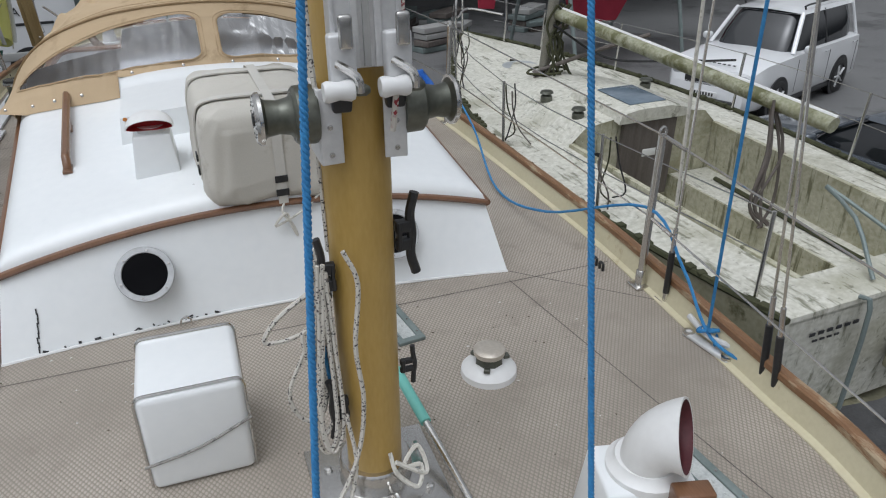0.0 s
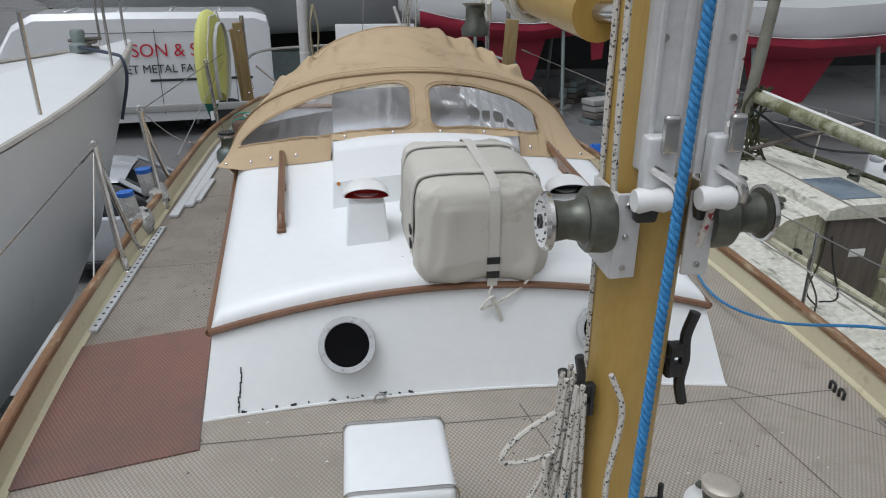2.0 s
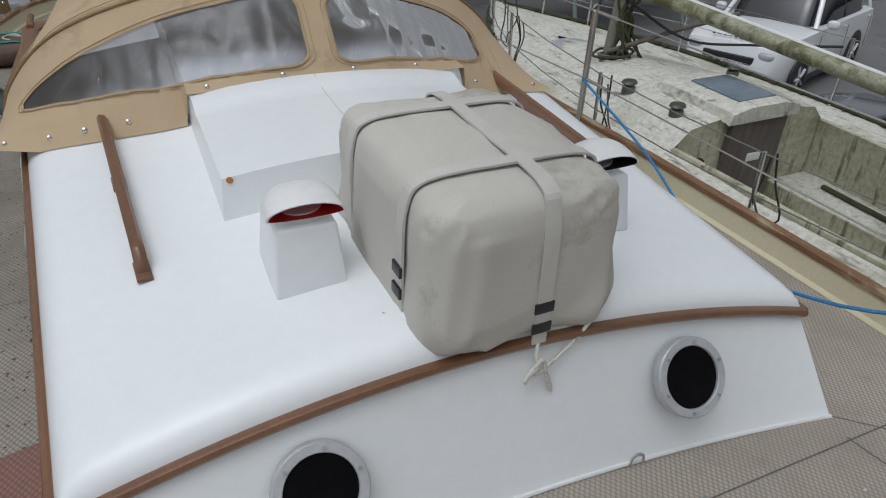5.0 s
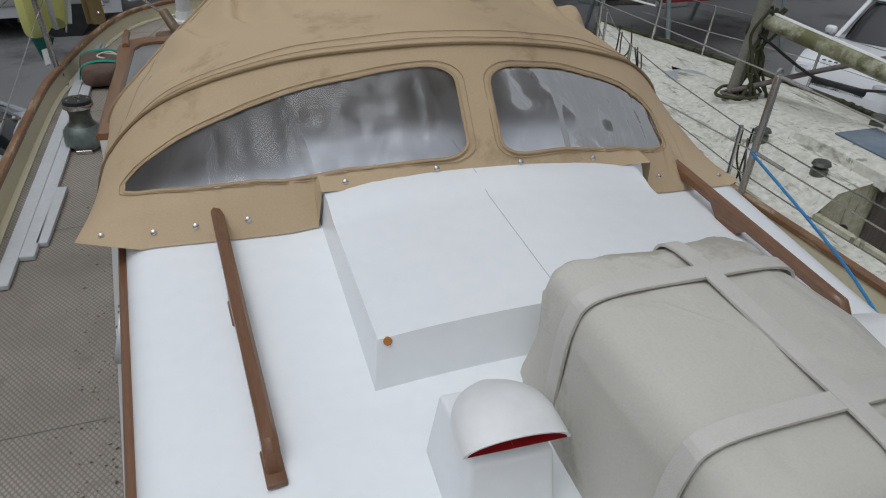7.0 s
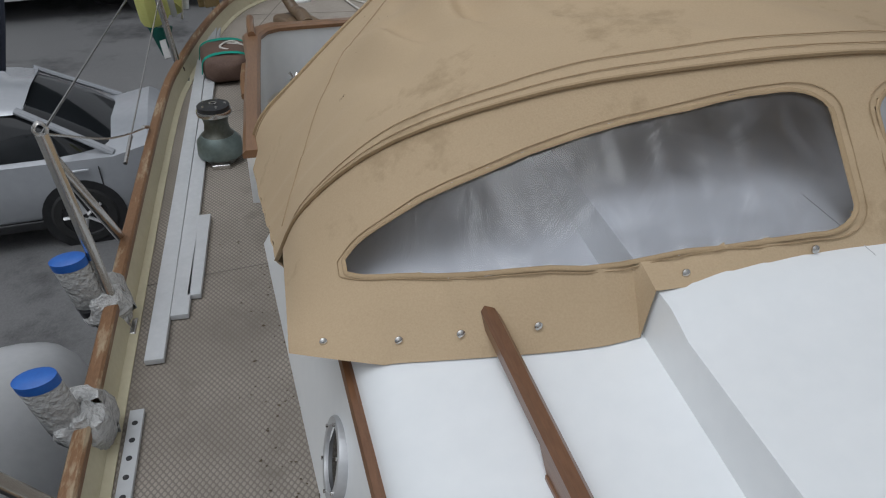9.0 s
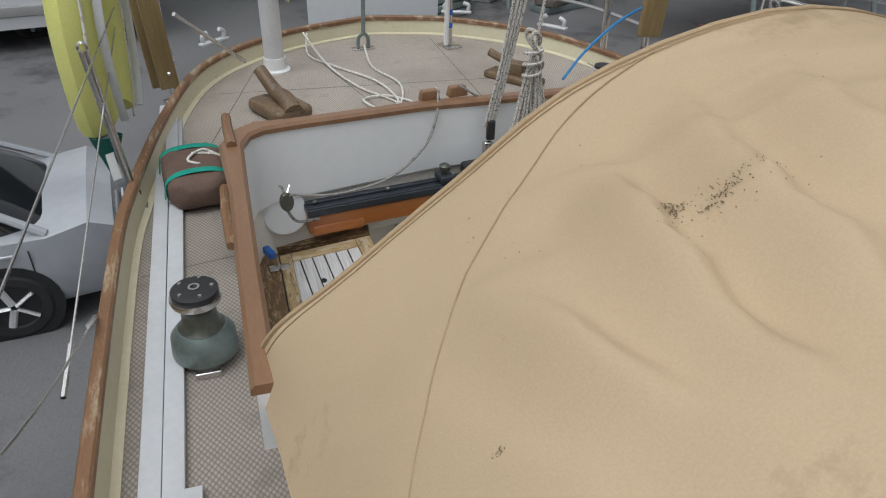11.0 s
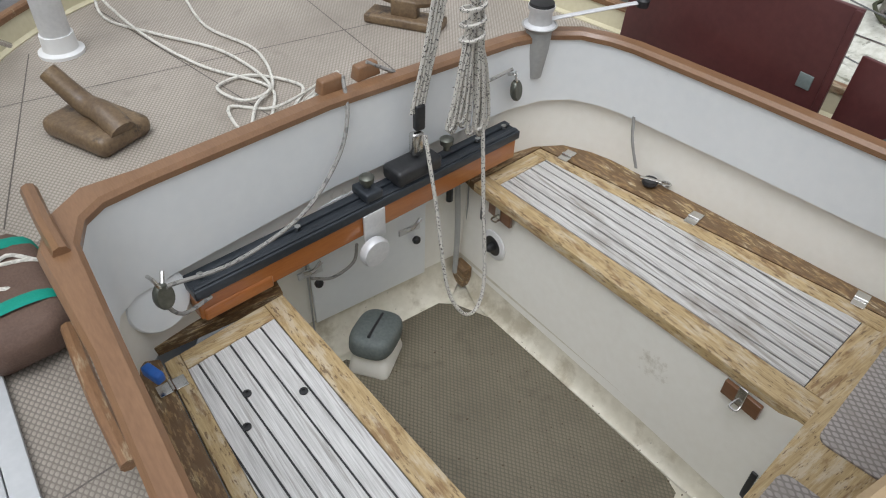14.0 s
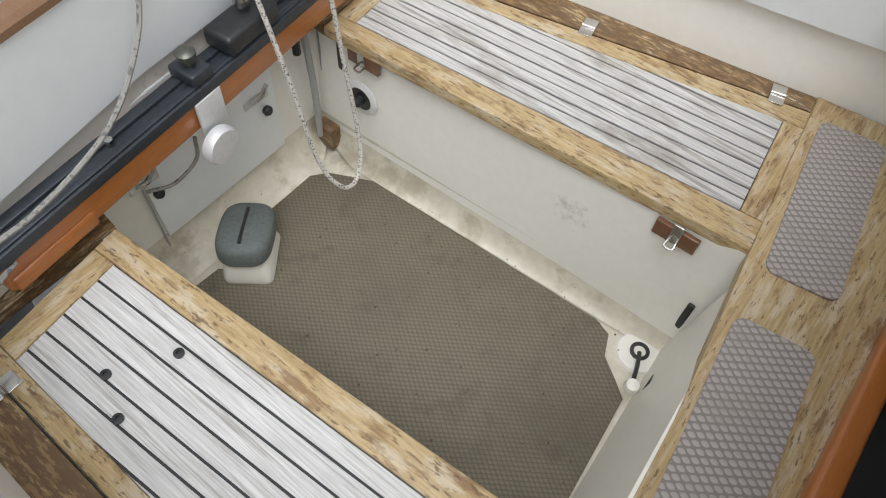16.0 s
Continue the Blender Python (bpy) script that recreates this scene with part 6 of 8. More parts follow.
part("car", boxed((0.18, 0.0, 0.03), (0.2, 0.1, 0.06), bevel=0.016), BLACK, trav)
part("end_stop", boxed((-0.02, 0, 0.018), (0.07, 0.09, 0.035), bevel=0.008), TRACK, trav)
part("stop_knob", lathed(((0.012, 0.03), (0.012, 0.05), (0.024, 0.055), (0.026, 0.075), (0.015, 0.083)), (-0.02, 0, 0), n=20), BRONZE, trav)
part("stop_knob", lathed(((0.012, 0.03), (0.012, 0.05), (0.024, 0.055), (0.026, 0.075), (0.015, 0.083)), (0.34, 0, 0), n=20), BRONZE, trav)
for x in (-0.64, -0.3, 0.5, 0.64):
    part("track_bolt", lathed(((0.011, 0), (0.011, 0.012)), (x, 0.0, 0.0), n=6), STEEL, trav)
part("bracket", boxed((-0.03, -0.045, -0.1), (0.09, 0.012, 0.12), bevel=0.003), ALLOY, trav)
part("cover_disc", lathed(((0.056, 0.0), (0.058, 0.02), (0.052, 0.032), (0.02, 0.034)), (-0.055, -0.06, -0.19), spin(rx=90), 32), ALLOY, trav)
part("wall_step", boxed((-0.05, 0.11, -0.05), (0.6, 0.04, 0.02), bevel=0.004), GELCOAT, trav)

tackle = thing("mainsheet_tackle", "white black-flecked mainsheet tackle hanging in a long bunch of loops", "rope")
T0 = Vector((0.0, 5.1, -0.1))
part("lower_block", boxed(T0 + Vector((0, 0, 0.04)), (0.05, 0.035, 0.09), bevel=0.012), STEEL, tackle)
part("ratchet_block", boxed(T0 + Vector((0.01, 0.0, 0.14)), (0.04, 0.03, 0.1), bevel=0.01), BLACK, tackle)
for i in range(4):
    o = (i - 1.5) * 0.014
    part("fall", tubed([T0 + Vector((o, 0, 0.16)), T0 + Vector((0.06 + o, -0.02, 0.5)), T0 + Vector((0.12 + o * 1.5, -0.05, 1.0)), T0 + Vector((0.2 + o, -0.1, 2.2))], 0.0068, 6, 5), PALE_ROPE, tackle)
H0 = Vector((0.155, 5.02, 0.0))
random.seed(21)
for i in range(8):
    o = (i - 3.5) * 0.015
    d = random.uniform(-0.015, 0.015)
    low = random.uniform(-0.06, 0.06)
    part("hank", tubed([H0 + Vector((0.0, d, 0.42)), H0 + Vector((o * 0.7, d, 0.3)), H0 + Vector((o * 1.3, d, 0.1 + low)), H0 + Vector((o * 1.6 - 0.01, d, low)), H0 + Vector((o * 1.6 + 0.018, d, low + 0.02)), H0 + Vector((o * 1.1 + 0.015, d, 0.2)), H0 + Vector((0.006, d, 0.4))], 0.0068, 6, 6), PALE_ROPE, tackle)
for i in range(3):
    z = 0.3 + 0.05 * i
    part("rope_turn", tubed([H0 + Vector((0.04 * math.cos(a), 0.03 * math.sin(a), z + 0.03 * a / 6)) for a in np.linspace(0, 6.5, 12)], 0.0075, 6, 2), PALE_ROPE, tackle)
part("knot", tubed([H0 + Vector((0.03 * math.cos(a * 2), 0.03 * math.sin(a), 0.46 + 0.05 * math.sin(a * 1.5))) for a in np.linspace(0, 6.5, 12)], 0.008, 6, 3), PALE_ROPE, tackle)
part("fall", tubed([H0 + Vector((0.01, 0, 0.45)), H0 + Vector((0.05, -0.02, 1.0)), H0 + Vector((0.07, -0.05, 2.2))], 0.0068, 6, 3), PALE_ROPE, tackle)
part("fall", tubed([T0 + Vector((0.015, -0.03, 0.08)), (0.015, 4.99, -0.3), (0.02, 4.92, -0.62), (0.06, 4.87, -0.75), (0.13, 4.87, -0.78), (0.2, 4.91, -0.68), (0.22, 4.98, -0.3), (0.215, 5.02, 0.1), (0.19, 5.02, 0.4)], 0.0075, 8, 7), PALE_ROPE, tackle)

left_line = thing("coaming_line", "grey rope led from a coaming block to the fairlead", "rope")
part("line", tubed([(-0.22, 5.19, 0.22), (-0.25, 5.12, 0.12), (-0.32, 5.08, 0.0), (-0.5, 5.0, -0.09), (-0.75, 4.93, -0.1), (-0.95, 4.9, -0.06)], 0.0065, 6, 6), GREY_ROPE, left_line)
part("line", tubed([(-0.95, 4.9, -0.06), (-0.97, 4.91, -0.11), (-0.93, 4.92, -0.2), (-0.83, 4.97, -0.23)], 0.0065, 6, 5), GREY_ROPE, left_line)
part("line", tubed([(-0.12, 5.21, 0.23), (0.1, 5.19, 0.1), (0.3, 5.18, 0.03), (0.48, 5.17, 0.05)], 0.0065, 6, 5), GREY_ROPE, left_line)
part("line", tubed([(-0.22, 5.2, 0.22), (-0.4, 5.35, 0.03), (-0.3, 5.6, 0.012), (-0.45, 5.9, 0.012), (-0.55, 6.3, 0.02), (-0.62, 6.7, 0.09)], 0.006, 6, 6), WHITE_ROPE, left_line)
part("line", tubed([(-0.22, 5.22, 0.22), (-0.35, 5.45, 0.02), (-0.48, 5.55, 0.012), (-0.5, 5.35, 0.012), (-0.4, 5.5, 0.02), (-0.28, 5.62, 0.012), (-0.22, 5.9, 0.012), (-0.3, 6.2, 0.012), (-0.27, 6.55, 0.03)], 0.006, 6, 6), WHITE_ROPE, left_line)
part("line", tubed([(-0.24, 5.21, 0.22), (-0.3, 5.4, 0.03), (-0.2, 5.55, 0.012), (-0.32, 5.72, 0.012), (-0.46, 5.7, 0.014), (-0.42, 5.55, 0.02), (-0.3, 5.6, 0.022), (-0.33, 5.95, 0.012), (-0.5, 6.25, 0.012), (-0.62, 6.5, 0.012), (-0.6, 6.68, 0.09)], 0.006, 6, 6), WHITE_ROPE, left_line)
for x, y, z in ((-0.965, 4.9, -0.03), (0.5, 5.16, 0.02)):
    blk = thing("turning_block", "grey turning block on a steel eye inside the coaming", "block", group="turning blocks")
    part("cheek", lathed(((0.026, -0.012), (0.03, -0.006), (0.03, 0.006), (0.026, 0.012)), (x, y, z - 0.06), spin(rx=80, rz=20), 20, 1.4), BRONZE, blk)
    part("eye_bow", tubed([(x - 0.02, y + 0.03, z), (x - 0.015, y, z + 0.01), (x, y, z - 0.03), (x + 0.02, y + 0.03, z)], 0.006, 6, 4), STEEL, blk)
for x, y in ((0.86, 4.72), (-1.05, 4.33)):
    blk = thing("snatch_block", "black and steel snatch block lying on the bench margin", "block", Matrix.Translation((x, y, -0.35)) @ pose(0, 0, 0, 0, 0, -60 if x > 0 else 100), "snatch blocks")
    part("sheave", lathed(((0.028, -0.01), (0.032, 0.0), (0.028, 0.012)), n=20), BLACK, blk)
    part("cheek_strap", boxed((0, 0, 0.014), (0.085, 0.016, 0.004), bevel=0.001), STEEL, blk)
    part("shackle", tubed([(0.03, 0, 0.01), (0.06, 0.015, 0.01), (0.08, 0, 0.01), (0.06, -0.015, 0.01), (0.035, 0, 0.01)], 0.005, 6, 4), STEEL, blk)
part("hook_strap", tubed([(0.85, 4.86, -0.12), (0.85, 4.84, -0.22), (0.86, 4.8, -0.33)], 0.008, 6, 3, 0.4), GREY_PLASTIC, cockpit)
cap_l = thing("locker_cover_plate", "round white inspection plate screwed to the coaming", "plate", Matrix.Translation((-0.97, 5.025, -0.21)) @ pose(0, 0, 0, 76, 0, 12))
part("disc", lathed(((0.1, 0), (0.1, 0.012), (0.094, 0.018), (0.05, 0.019)), n=40), GELCOAT, cap_l)
clip_blue = thing("blue_clip", "small blue plastic clip on the coaming", "clip")
part("jaw", boxed((-1.065, 4.83, -0.28), (0.03, 0.07, 0.035), turn(rz=20), 0.008), BLUE_TARP, clip_blue)

pedal = thing("bilge_pump_mount", "grey rubber covered fitting on a white plinth on the sole", "fitting", Matrix.Translation((-0.265, 4.995, -0.935)) @ pose(0, 0, 0, 0, 0, -52) @ Matrix.Diagonal((1.1, 1.1, 0.92, 1.0)))
part("plinth", boxed((0, 0, 0.06), (0.16, 0.2, 0.13), bevel=0.025, taper=0.78), WELL_WHITE, pedal)
part("rubber_top", sheet(lambda u, v: spin(rx=-14) @ rounded(u, v, 0.082, 0.112, 0.058, 0.62) + Vector((0, 0.01, 0.145)), 40, 20), surface("grey_rubber", (0.085, 0.1, 0.095), (0.15, 0.17, 0.16), 0.6, scale=9, fine=90, bump=0.2), pedal)
part("split", boxed((0.0, 0.012, 0.2), (0.01, 0.15, 0.012), spin(rx=-14), 0.002), BLACK, pedal)
gear = thing("gear_lever", "black lever with a pale round knob in a dark socket", "lever")
part("socket", lathed(((0.032, -0.93), (0.032, -0.915), (0.02, -0.914), (0.02, -0.925)), (0.272, 3.79, 0), n=20), BLACK, gear)
part("boss", lathed(((0.075, -0.935), (0.07, -0.924), (0.045, -0.92), (0.03, -0.92)), (0.272, 3.79, 0), n=28), WELL_WHITE, gear)
part("rod", tubed([(0.268, 3.788, -0.92), (0.2, 3.77, -0.88), (0.115, 3.752, -0.845)], 0.007, 8, 3), BLACK, gear)
part("knob", lathed(((0.005, -0.026), (0.02, -0.018), (0.025, 0.0), (0.02, 0.018), (0.005, 0.026)), (0.108, 3.75, -0.84), n=18), WELL_WHITE, gear)
lever = thing("seacock_lever", "dark worn metal lever on the bulkhead foot", "lever")
part("arm", tubed([(0.2, 3.68, -0.7), (0.15, 3.69, -0.75), (0.13, 3.7, -0.82), (0.16, 3.7, -0.87)], 0.015, 8, 4, 0.6), GALV, lever)
part("pad", boxed((0.14, 3.7, -0.84), (0.06, 0.04, 0.09), turn(ry=20), 0.012), TRACK, lever)
for x in (-0.42, 0.02):
    pin = thing("jam_cleat", "small steel jam cleat with black knob on the aft bulkhead", "cleat", group="jam cleats")
    part("plate", boxed((x, 5.18, -0.55 + 0.03), (0.1, 0.012, 0.03), bevel=0.003), ALLOY, pin)
    part("jaw", tubed([(x - 0.03, 5.165, -0.5), (x, 5.15, -0.49), (x + 0.04, 5.16, -0.47)], 0.008, 6, 3), STEEL, pin)
    part("knob", lathed(((0.016, 0), (0.018, 0.012), (0.012, 0.02)), (x + 0.02, 5.165, -0.57), spin(rx=90), 10), BLACK, pin)
for x in (-0.47, 0.28):
    part("door_seam", boxed((x + 0.04, 5.188, -0.6), (0.006, 0.004, 0.5)), GREY_PLASTIC, cockpit)
part("locker_panel", boxed((-0.16, 5.186, -0.58), (0.52, 0.012, 0.44), bevel=0.004), GELCOAT, cockpit)
part("loop_line", tubed([(-0.44, 5.13, -0.5), (-0.36, 5.12, -0.53), (-0.28, 5.1, -0.48), (-0.26, 5.1, -0.4)], 0.006, 6, 5), GREY_ROPE, cockpit)
part("corner_post", tubed([(0.24, 5.17, -0.3), (0.25, 5.16, -0.6), (0.24, 5.15, -0.85)], 0.012, 8, 3), GREY_PLASTIC, cockpit)
part("grip", tubed([(0.2, 5.16, -0.32), (0.2, 5.16, -0.44)], 0.014, 8, 1), BLACK, cockpit)
part("wood_block", boxed((0.27, 5.14, -0.86), (0.05, 0.08, 0.1), bevel=0.005), VARN_DARK, cockpit)
cwinch = thing("coaming_winch", "small grey halyard winch with a handle on the coaming corner", "winch", Matrix.Translation((0.62, 5.2, 0.13)))
part("skirt", lathed(((0.03, -0.16), (0.045, -0.05), (0.05, 0.03), (0.068, 0.05)), n=24), GREY_PLASTIC, cwinch)
part("drum", lathed(((0.06, 0.05), (0.045, 0.06), (0.042, 0.1), (0.05, 0.115), (0.05, 0.125)), n=24), ALLOY, cwinch)
part("winch_top", lathed(((0.048, 0.125), (0.045, 0.135), (0.02, 0.137)), n=24), BLACK, cwinch)
part("handle", tubed([(0.03, -0.02, 0.07), (0.2, -0.08, 0.085), (0.36, -0.14, 0.1)], 0.012, 8, 2, 0.5), ALLOY, cwinch)
part("grip", lathed(((0.008, -0.02), (0.024, -0.015), (0.026, 0.01), (0.015, 0.024)), (0.38, -0.15, 0.1), n=16), BLACK, cwinch)

# ---- aft deck ----
boll = thing("wooden_bollard", "weathered varnished wooden mooring bollard on the aft deck", "bollard", Matrix.Translation((-0.89, 5.64, 0)) @ pose(0, 0, 0, 0, 0, 25))
part("base_block", boxed((0, 0, 0.036), (0.21, 0.29, 0.072), bevel=0.03), BOLLARD_WOOD, boll)
part("horn_bar", tubed([(-0.01, -0.14, 0.06), (0.0, -0.05, 0.1), (0, 0.03, 0.11), (-0.02, 0.13, 0.2)], 0.046, 12, 4, 0.9, 0.7), BOLLARD_WOOD, boll)
ac = thing("wooden_cleat", "dark varnished wooden mooring cleat on the aft deck", "cleat", Matrix.Translation((0.42, 5.8, 0)) @ pose(0, 0, 0, 0, 0, 35))
part("base_block", boxed((0, 0, 0.02), (0.12, 0.34, 0.04), bevel=0.012), BOLLARD_WOOD, ac)
part("horn_bar", tubed([(0, -0.17, 0.13), (0, -0.05, 0.1), (0, 0.05, 0.1), (0, 0.17, 0.13)], 0.024, 8, 3), BOLLARD_WOOD, ac)
part("post", boxed((0, 0, 0.07), (0.05, 0.12, 0.08), bevel=0.01), BOLLARD_WOOD, ac)
miz = thing("aft_pole", "pale grey alloy pole with hanging line coil on the aft deck", "pole", Matrix.Translation((-0.84, 6.3, 0)))
part("tube", lathed(((0.055, 0.05), (0.055, 3.2)), n=24), ALLOY, miz)
part("foot", lathed(((0.085, 0), (0.085, 0.012), (0.065, 0.02), (0.062, 0.08)), n=20), WHITE_PLASTIC, miz)
part("band", lathed(((0.058, 0.5), (0.06, 0.505), (0.058, 0.515)), n=24), WHITE_PLASTIC, miz)
for k in range(6):
    part("coil", tubed([(0.1 + 0.01 * (k % 3), -0.02 * k + 0.02, 0.98), (0.07, -0.015 * k, 0.75), (0.09, -0.015 * k, 0.5 - 0.02 * k), (0.13, -0.015 * k, 0.52), (0.15, -0.015 * k, 0.75), (0.11, -0.015 * k, 0.98)], 0.008, 6, 5), surface("khaki_rope_%d" % k, (0.3, 0.27, 0.17), (0.42, 0.38, 0.26), 0.8) if k == 0 else bpy.data.materials["khaki_rope_0"], miz)
pan = thing("stern_dodger", "flat white dodger board tied to the stern rail", "dodger")
part("dodger_board", boxed((-0.08, 7.08, 0.36), (0.9, 0.02, 0.72), bevel=0.004), GELCOAT, pan, m=None)
part("tie", tubed([(0.35, 7.06, 0.4), (0.38, 7.0, 0.42), (0.36, 6.95, 0.4)], 0.005, 6, 3), BLACK, pan)

pulpit = thing("stern_rail", "curved stainless steel stern rail", "rail")
part("top_tube", tubed([(-1.36, 5.95, 0.2), (-1.42, 6.1, 0.44), (-1.3, 6.5, 0.5), (-0.9, 6.85, 0.5), (-0.3, 7.05, 0.5), (0.25, 6.98, 0.5), (0.75, 6.7, 0.5), (1.05, 6.3, 0.48), (1.22, 5.8, 0.46)], 0.014, 10, 6), STEEL, pulpit)
part("mid_tube", tubed([(1.22, 5.8, 0.25), (1.08, 6.3, 0.26), (0.8, 6.7, 0.27)], 0.012, 8, 4), STEEL, pulpit)
for x, y, h in ((0.27, 6.5, 1.2), (-1.38, 5.92, 0.9), (1.2, 5.75, 1.0), (1.02, 5.9, 0.9)):
    part("upright", tubed([(x, y, 0.02), (x - 0.02, y, h)], 0.016 if y > 6 else 0.022, 10, 1), STEEL, pulpit)
    part("foot_plate", boxed((x, y, 0.006), (0.11, 0.13, 0.012), turn(rz=12), 0.003), STEEL, pulpit)
part("brace", tubed([(-1.32, 6.0, 0.42), (-1.0, 6.35, 0.05)], 0.011, 8, 1), STEEL, pulpit)
part("white_hose", tubed([(0.24, 6.48, 0.02), (0.235, 6.46, 0.3), (0.21, 6.42, 0.6), (0.1, 6.4, 0.95)], 0.016, 8, 4), WHITE_PLASTIC, pulpit)
for z in (0.12, 0.2, 0.5):
    part("tape", lathed(((0.019, z), (0.019, z + 0.03)), (0.267, 6.5, 0), n=10), BLUE_TARP, pulpit)
bt = thing("backstay", "backstay with turnbuckle and shackle at the stern", "rigging")
part("shackle", tubed([(-0.3, 6.58, 0.0), (-0.3, 6.57, 0.07), (-0.27, 6.56, 0.1), (-0.24, 6.57, 0.07), (-0.24, 6.58, 0.0)], 0.011, 8, 3), GALV, bt)
part("plate", boxed((-0.27, 6.58, 0.005), (0.14, 0.06, 0.01), bevel=0.003), STEEL, bt)
part("turnbuckle", tubed([(-0.27, 6.56, 0.1), (-0.26, 6.58, 0.3), (-0.25, 6.59, 0.36)], 0.013, 8, 2), GALV, bt)
part("wire", tubed([(-0.25, 6.59, 0.36), (-0.2, 6.7, 1.2), (-0.1, 6.9, 3.0)], 0.0055, 6, 2), STEEL, bt)
for x, y, rz in ((0.42, 6.82, -18), (-1.15, 6.52, 40), (0.9, 6.35, -52)):
    th = thing("fairlead", "cast alloy mooring fairlead on the capping rail", "fairlead", Matrix.Translation((x, y, 0.118)) @ pose(0, 0, 0, 0, 0, rz), "fairleads")
    part("fairlead_base", boxed((0, 0, 0.008), (0.2, 0.04, 0.016), bevel=0.004), ALLOY, th)
    for k in (-1, 1):
        part("horn", tubed([(k * 0.075, 0, 0.01), (k * 0.08, 0, 0.05), (k * 0.045, 0, 0.068)], 0.013, 8, 4), ALLOY, th)
bag = thing("sail_bag", "brown fabric bag with green webbing handles on the side deck", "bag", Matrix.Translation((-1.3, 4.92, 0.07)) @ pose(0, 0, 0, 0, 0, 6) @ Matrix.Diagonal((0.95, 1.0, 0.8, 1.0)))
part("body", sheet(lambda u, v: rounded(u, v, 0.13, 0.2, 0.088, 0.55) * (1 + 0.05 * noise.noise((u * 14, v * 9, 2))), 40, 24), BROWN_BAG, bag)
for y in (-0.11, 0.12):
    part("handle_strap", tubed([(-0.135, y, -0.03), (-0.11, y, 0.065), (0, y, 0.092), (0.11, y, 0.065), (0.135, y, -0.03)], 0.02, 8, 4, 0.15), GREEN_STRAP, bag)
part("cord", tubed([(0.0, 0.05, 0.09), (0.1, 0.02, 0.08), (0.16, -0.02, 0.03), (0.12, -0.06, 0.06), (-0.02, -0.03, 0.095), (0.05, 0.06, 0.095), (0.15, 0.0, 0.06), (0.25, 0.12, 0.08)], 0.006, 6, 6), WHITE_ROPE, bag)
wb = thing("timber_pad", "thick weathered timber pad bolted to the stern rail post", "timber", Matrix.Translation((-1.415, 5.86, 0.47)) @ pose(0, 0, 0, 4, -4, 8), "timber pads")
part("timber", boxed((0, 0, 0), (0.09, 0.05, 0.75), bevel=0.006), WET_WOOD, wb)
part("timber", boxed((-0.03, 0.06, -0.04), (0.1, 0.03, 0.7), bevel=0.006), WET_WOOD, wb)
for z in (-0.3, 0.3):
    part("coach_bolt", lathed(((0.012, 0), (0.006, 0.008)), (0.01, -0.026, z), spin(rx=90), 12), STEEL, wb)
wb2 = thing("timber_pad", "weathered timber pad fixed to the far stern post", "timber", Matrix.Translation((1.2, 5.73, 0.55)) @ pose(0, 0, 0, 0, 3, -10), "timber pads")
part("timber", boxed((0, -0.03, 0), (0.13, 0.04, 0.65), bevel=0.006), WET_WOOD, wb2)

buoy = thing("horseshoe_buoy", "faded yellow horseshoe lifebuoy with reflective tape hanging on the rail", "lifebuoy", Matrix.Translation((-1.6, 5.22, 0.52)) @ pose(0, 0, 0, 0, 6, 80) @ Matrix.Diagonal((1.0, 1.0, 1.25, 1.0)))
arc = [(0.17 * math.cos(a), 0, 0.05 + 0.24 * math.sin(a)) for a in np.linspace(-0.9, math.pi + 0.9, 20)]
arc = [(x, 0, z if z > 0 else z * 1.5) for x, _, z in arc]
part("float", tubed(arc, 0.075, 12, 3, 1.3), YELLOW, buoy)
part("tape", tubed([(x * 1.06, -0.1, z * 1.04) for x, _, z in arc], 0.016, 6, 3, 0.3), PVC, buoy)
part("grab_line", tubed([(x * 1.4 + 0.01 * math.sin(i * 3), -0.06, z * 1.25 - 0.02 * math.sin(i * 2)) for i, (x, _, z) in enumerate(arc)], 0.006, 6, 3), WHITE_ROPE, buoy)
drogue = thing("green_drogue", "small dark green cloth cone hanging on straps from the rail", "drogue")
part("cone", lathed(((0.012, -0.07), (0.06, 0.07), (0.058, 0.072), (0.01, -0.066)), (-1.6, 5.0, 0.16), spin(rx=-12), 20), GREEN, drogue)
part("strap", tubed([(-1.59, 5.1, 0.35), (-1.6, 5.0, 0.2), (-1.57, 4.85, 0.12)], 0.016, 6, 3, 0.15), GREY_PLASTIC, drogue)
mar = thing("maroon_board", "maroon painted board with hinged lower flap standing at the rail", "board", Matrix.Translation((1.1, 4.75, 0.22)) @ pose(0, 0, 0, 0, 4, 2))
part("panel_board", boxed((0, 0, 0), (0.02, 0.86, 0.44), bevel=0.004), MAROON, mar)
part("edge_strip", boxed((-0.012, -0.42, 0), (0.01, 0.025, 0.43), bevel=0.003), MAROON, mar)
part("hinge_plate", boxed((-0.013, -0.35, -0.05), (0.006, 0.05, 0.05), bevel=0.002), GALV, mar)
mar2 = thing("maroon_board", "second maroon painted board leaning behind the winch", "board", Matrix.Translation((1.15, 4.0, 0.14)) @ pose(0, 0, 0, 0, 6, -3))
part("panel_board", boxed((0, 0, 0), (0.02, 0.58, 0.3), bevel=0.004), MAROON, mar2)
rope3 = thing("blue_stern_line", "blue rope tied across the stern rail", "rope")
part("line", tubed([(0.62, 5.6, 0.06), (0.8, 5.7, 0.18), (1.05, 5.8, 0.3), (1.25, 5.75, 0.42)], 0.008, 6, 5), BLUE_ROPE, rope3)
part("knot", tubed([(1.25 + 0.03 * math.cos(a), 5.75, 0.42 + 0.04 * math.sin(a * 1.3)) for a in np.linspace(0, 12, 20)], 0.009, 6, 2), BLUE_ROPE, rope3)
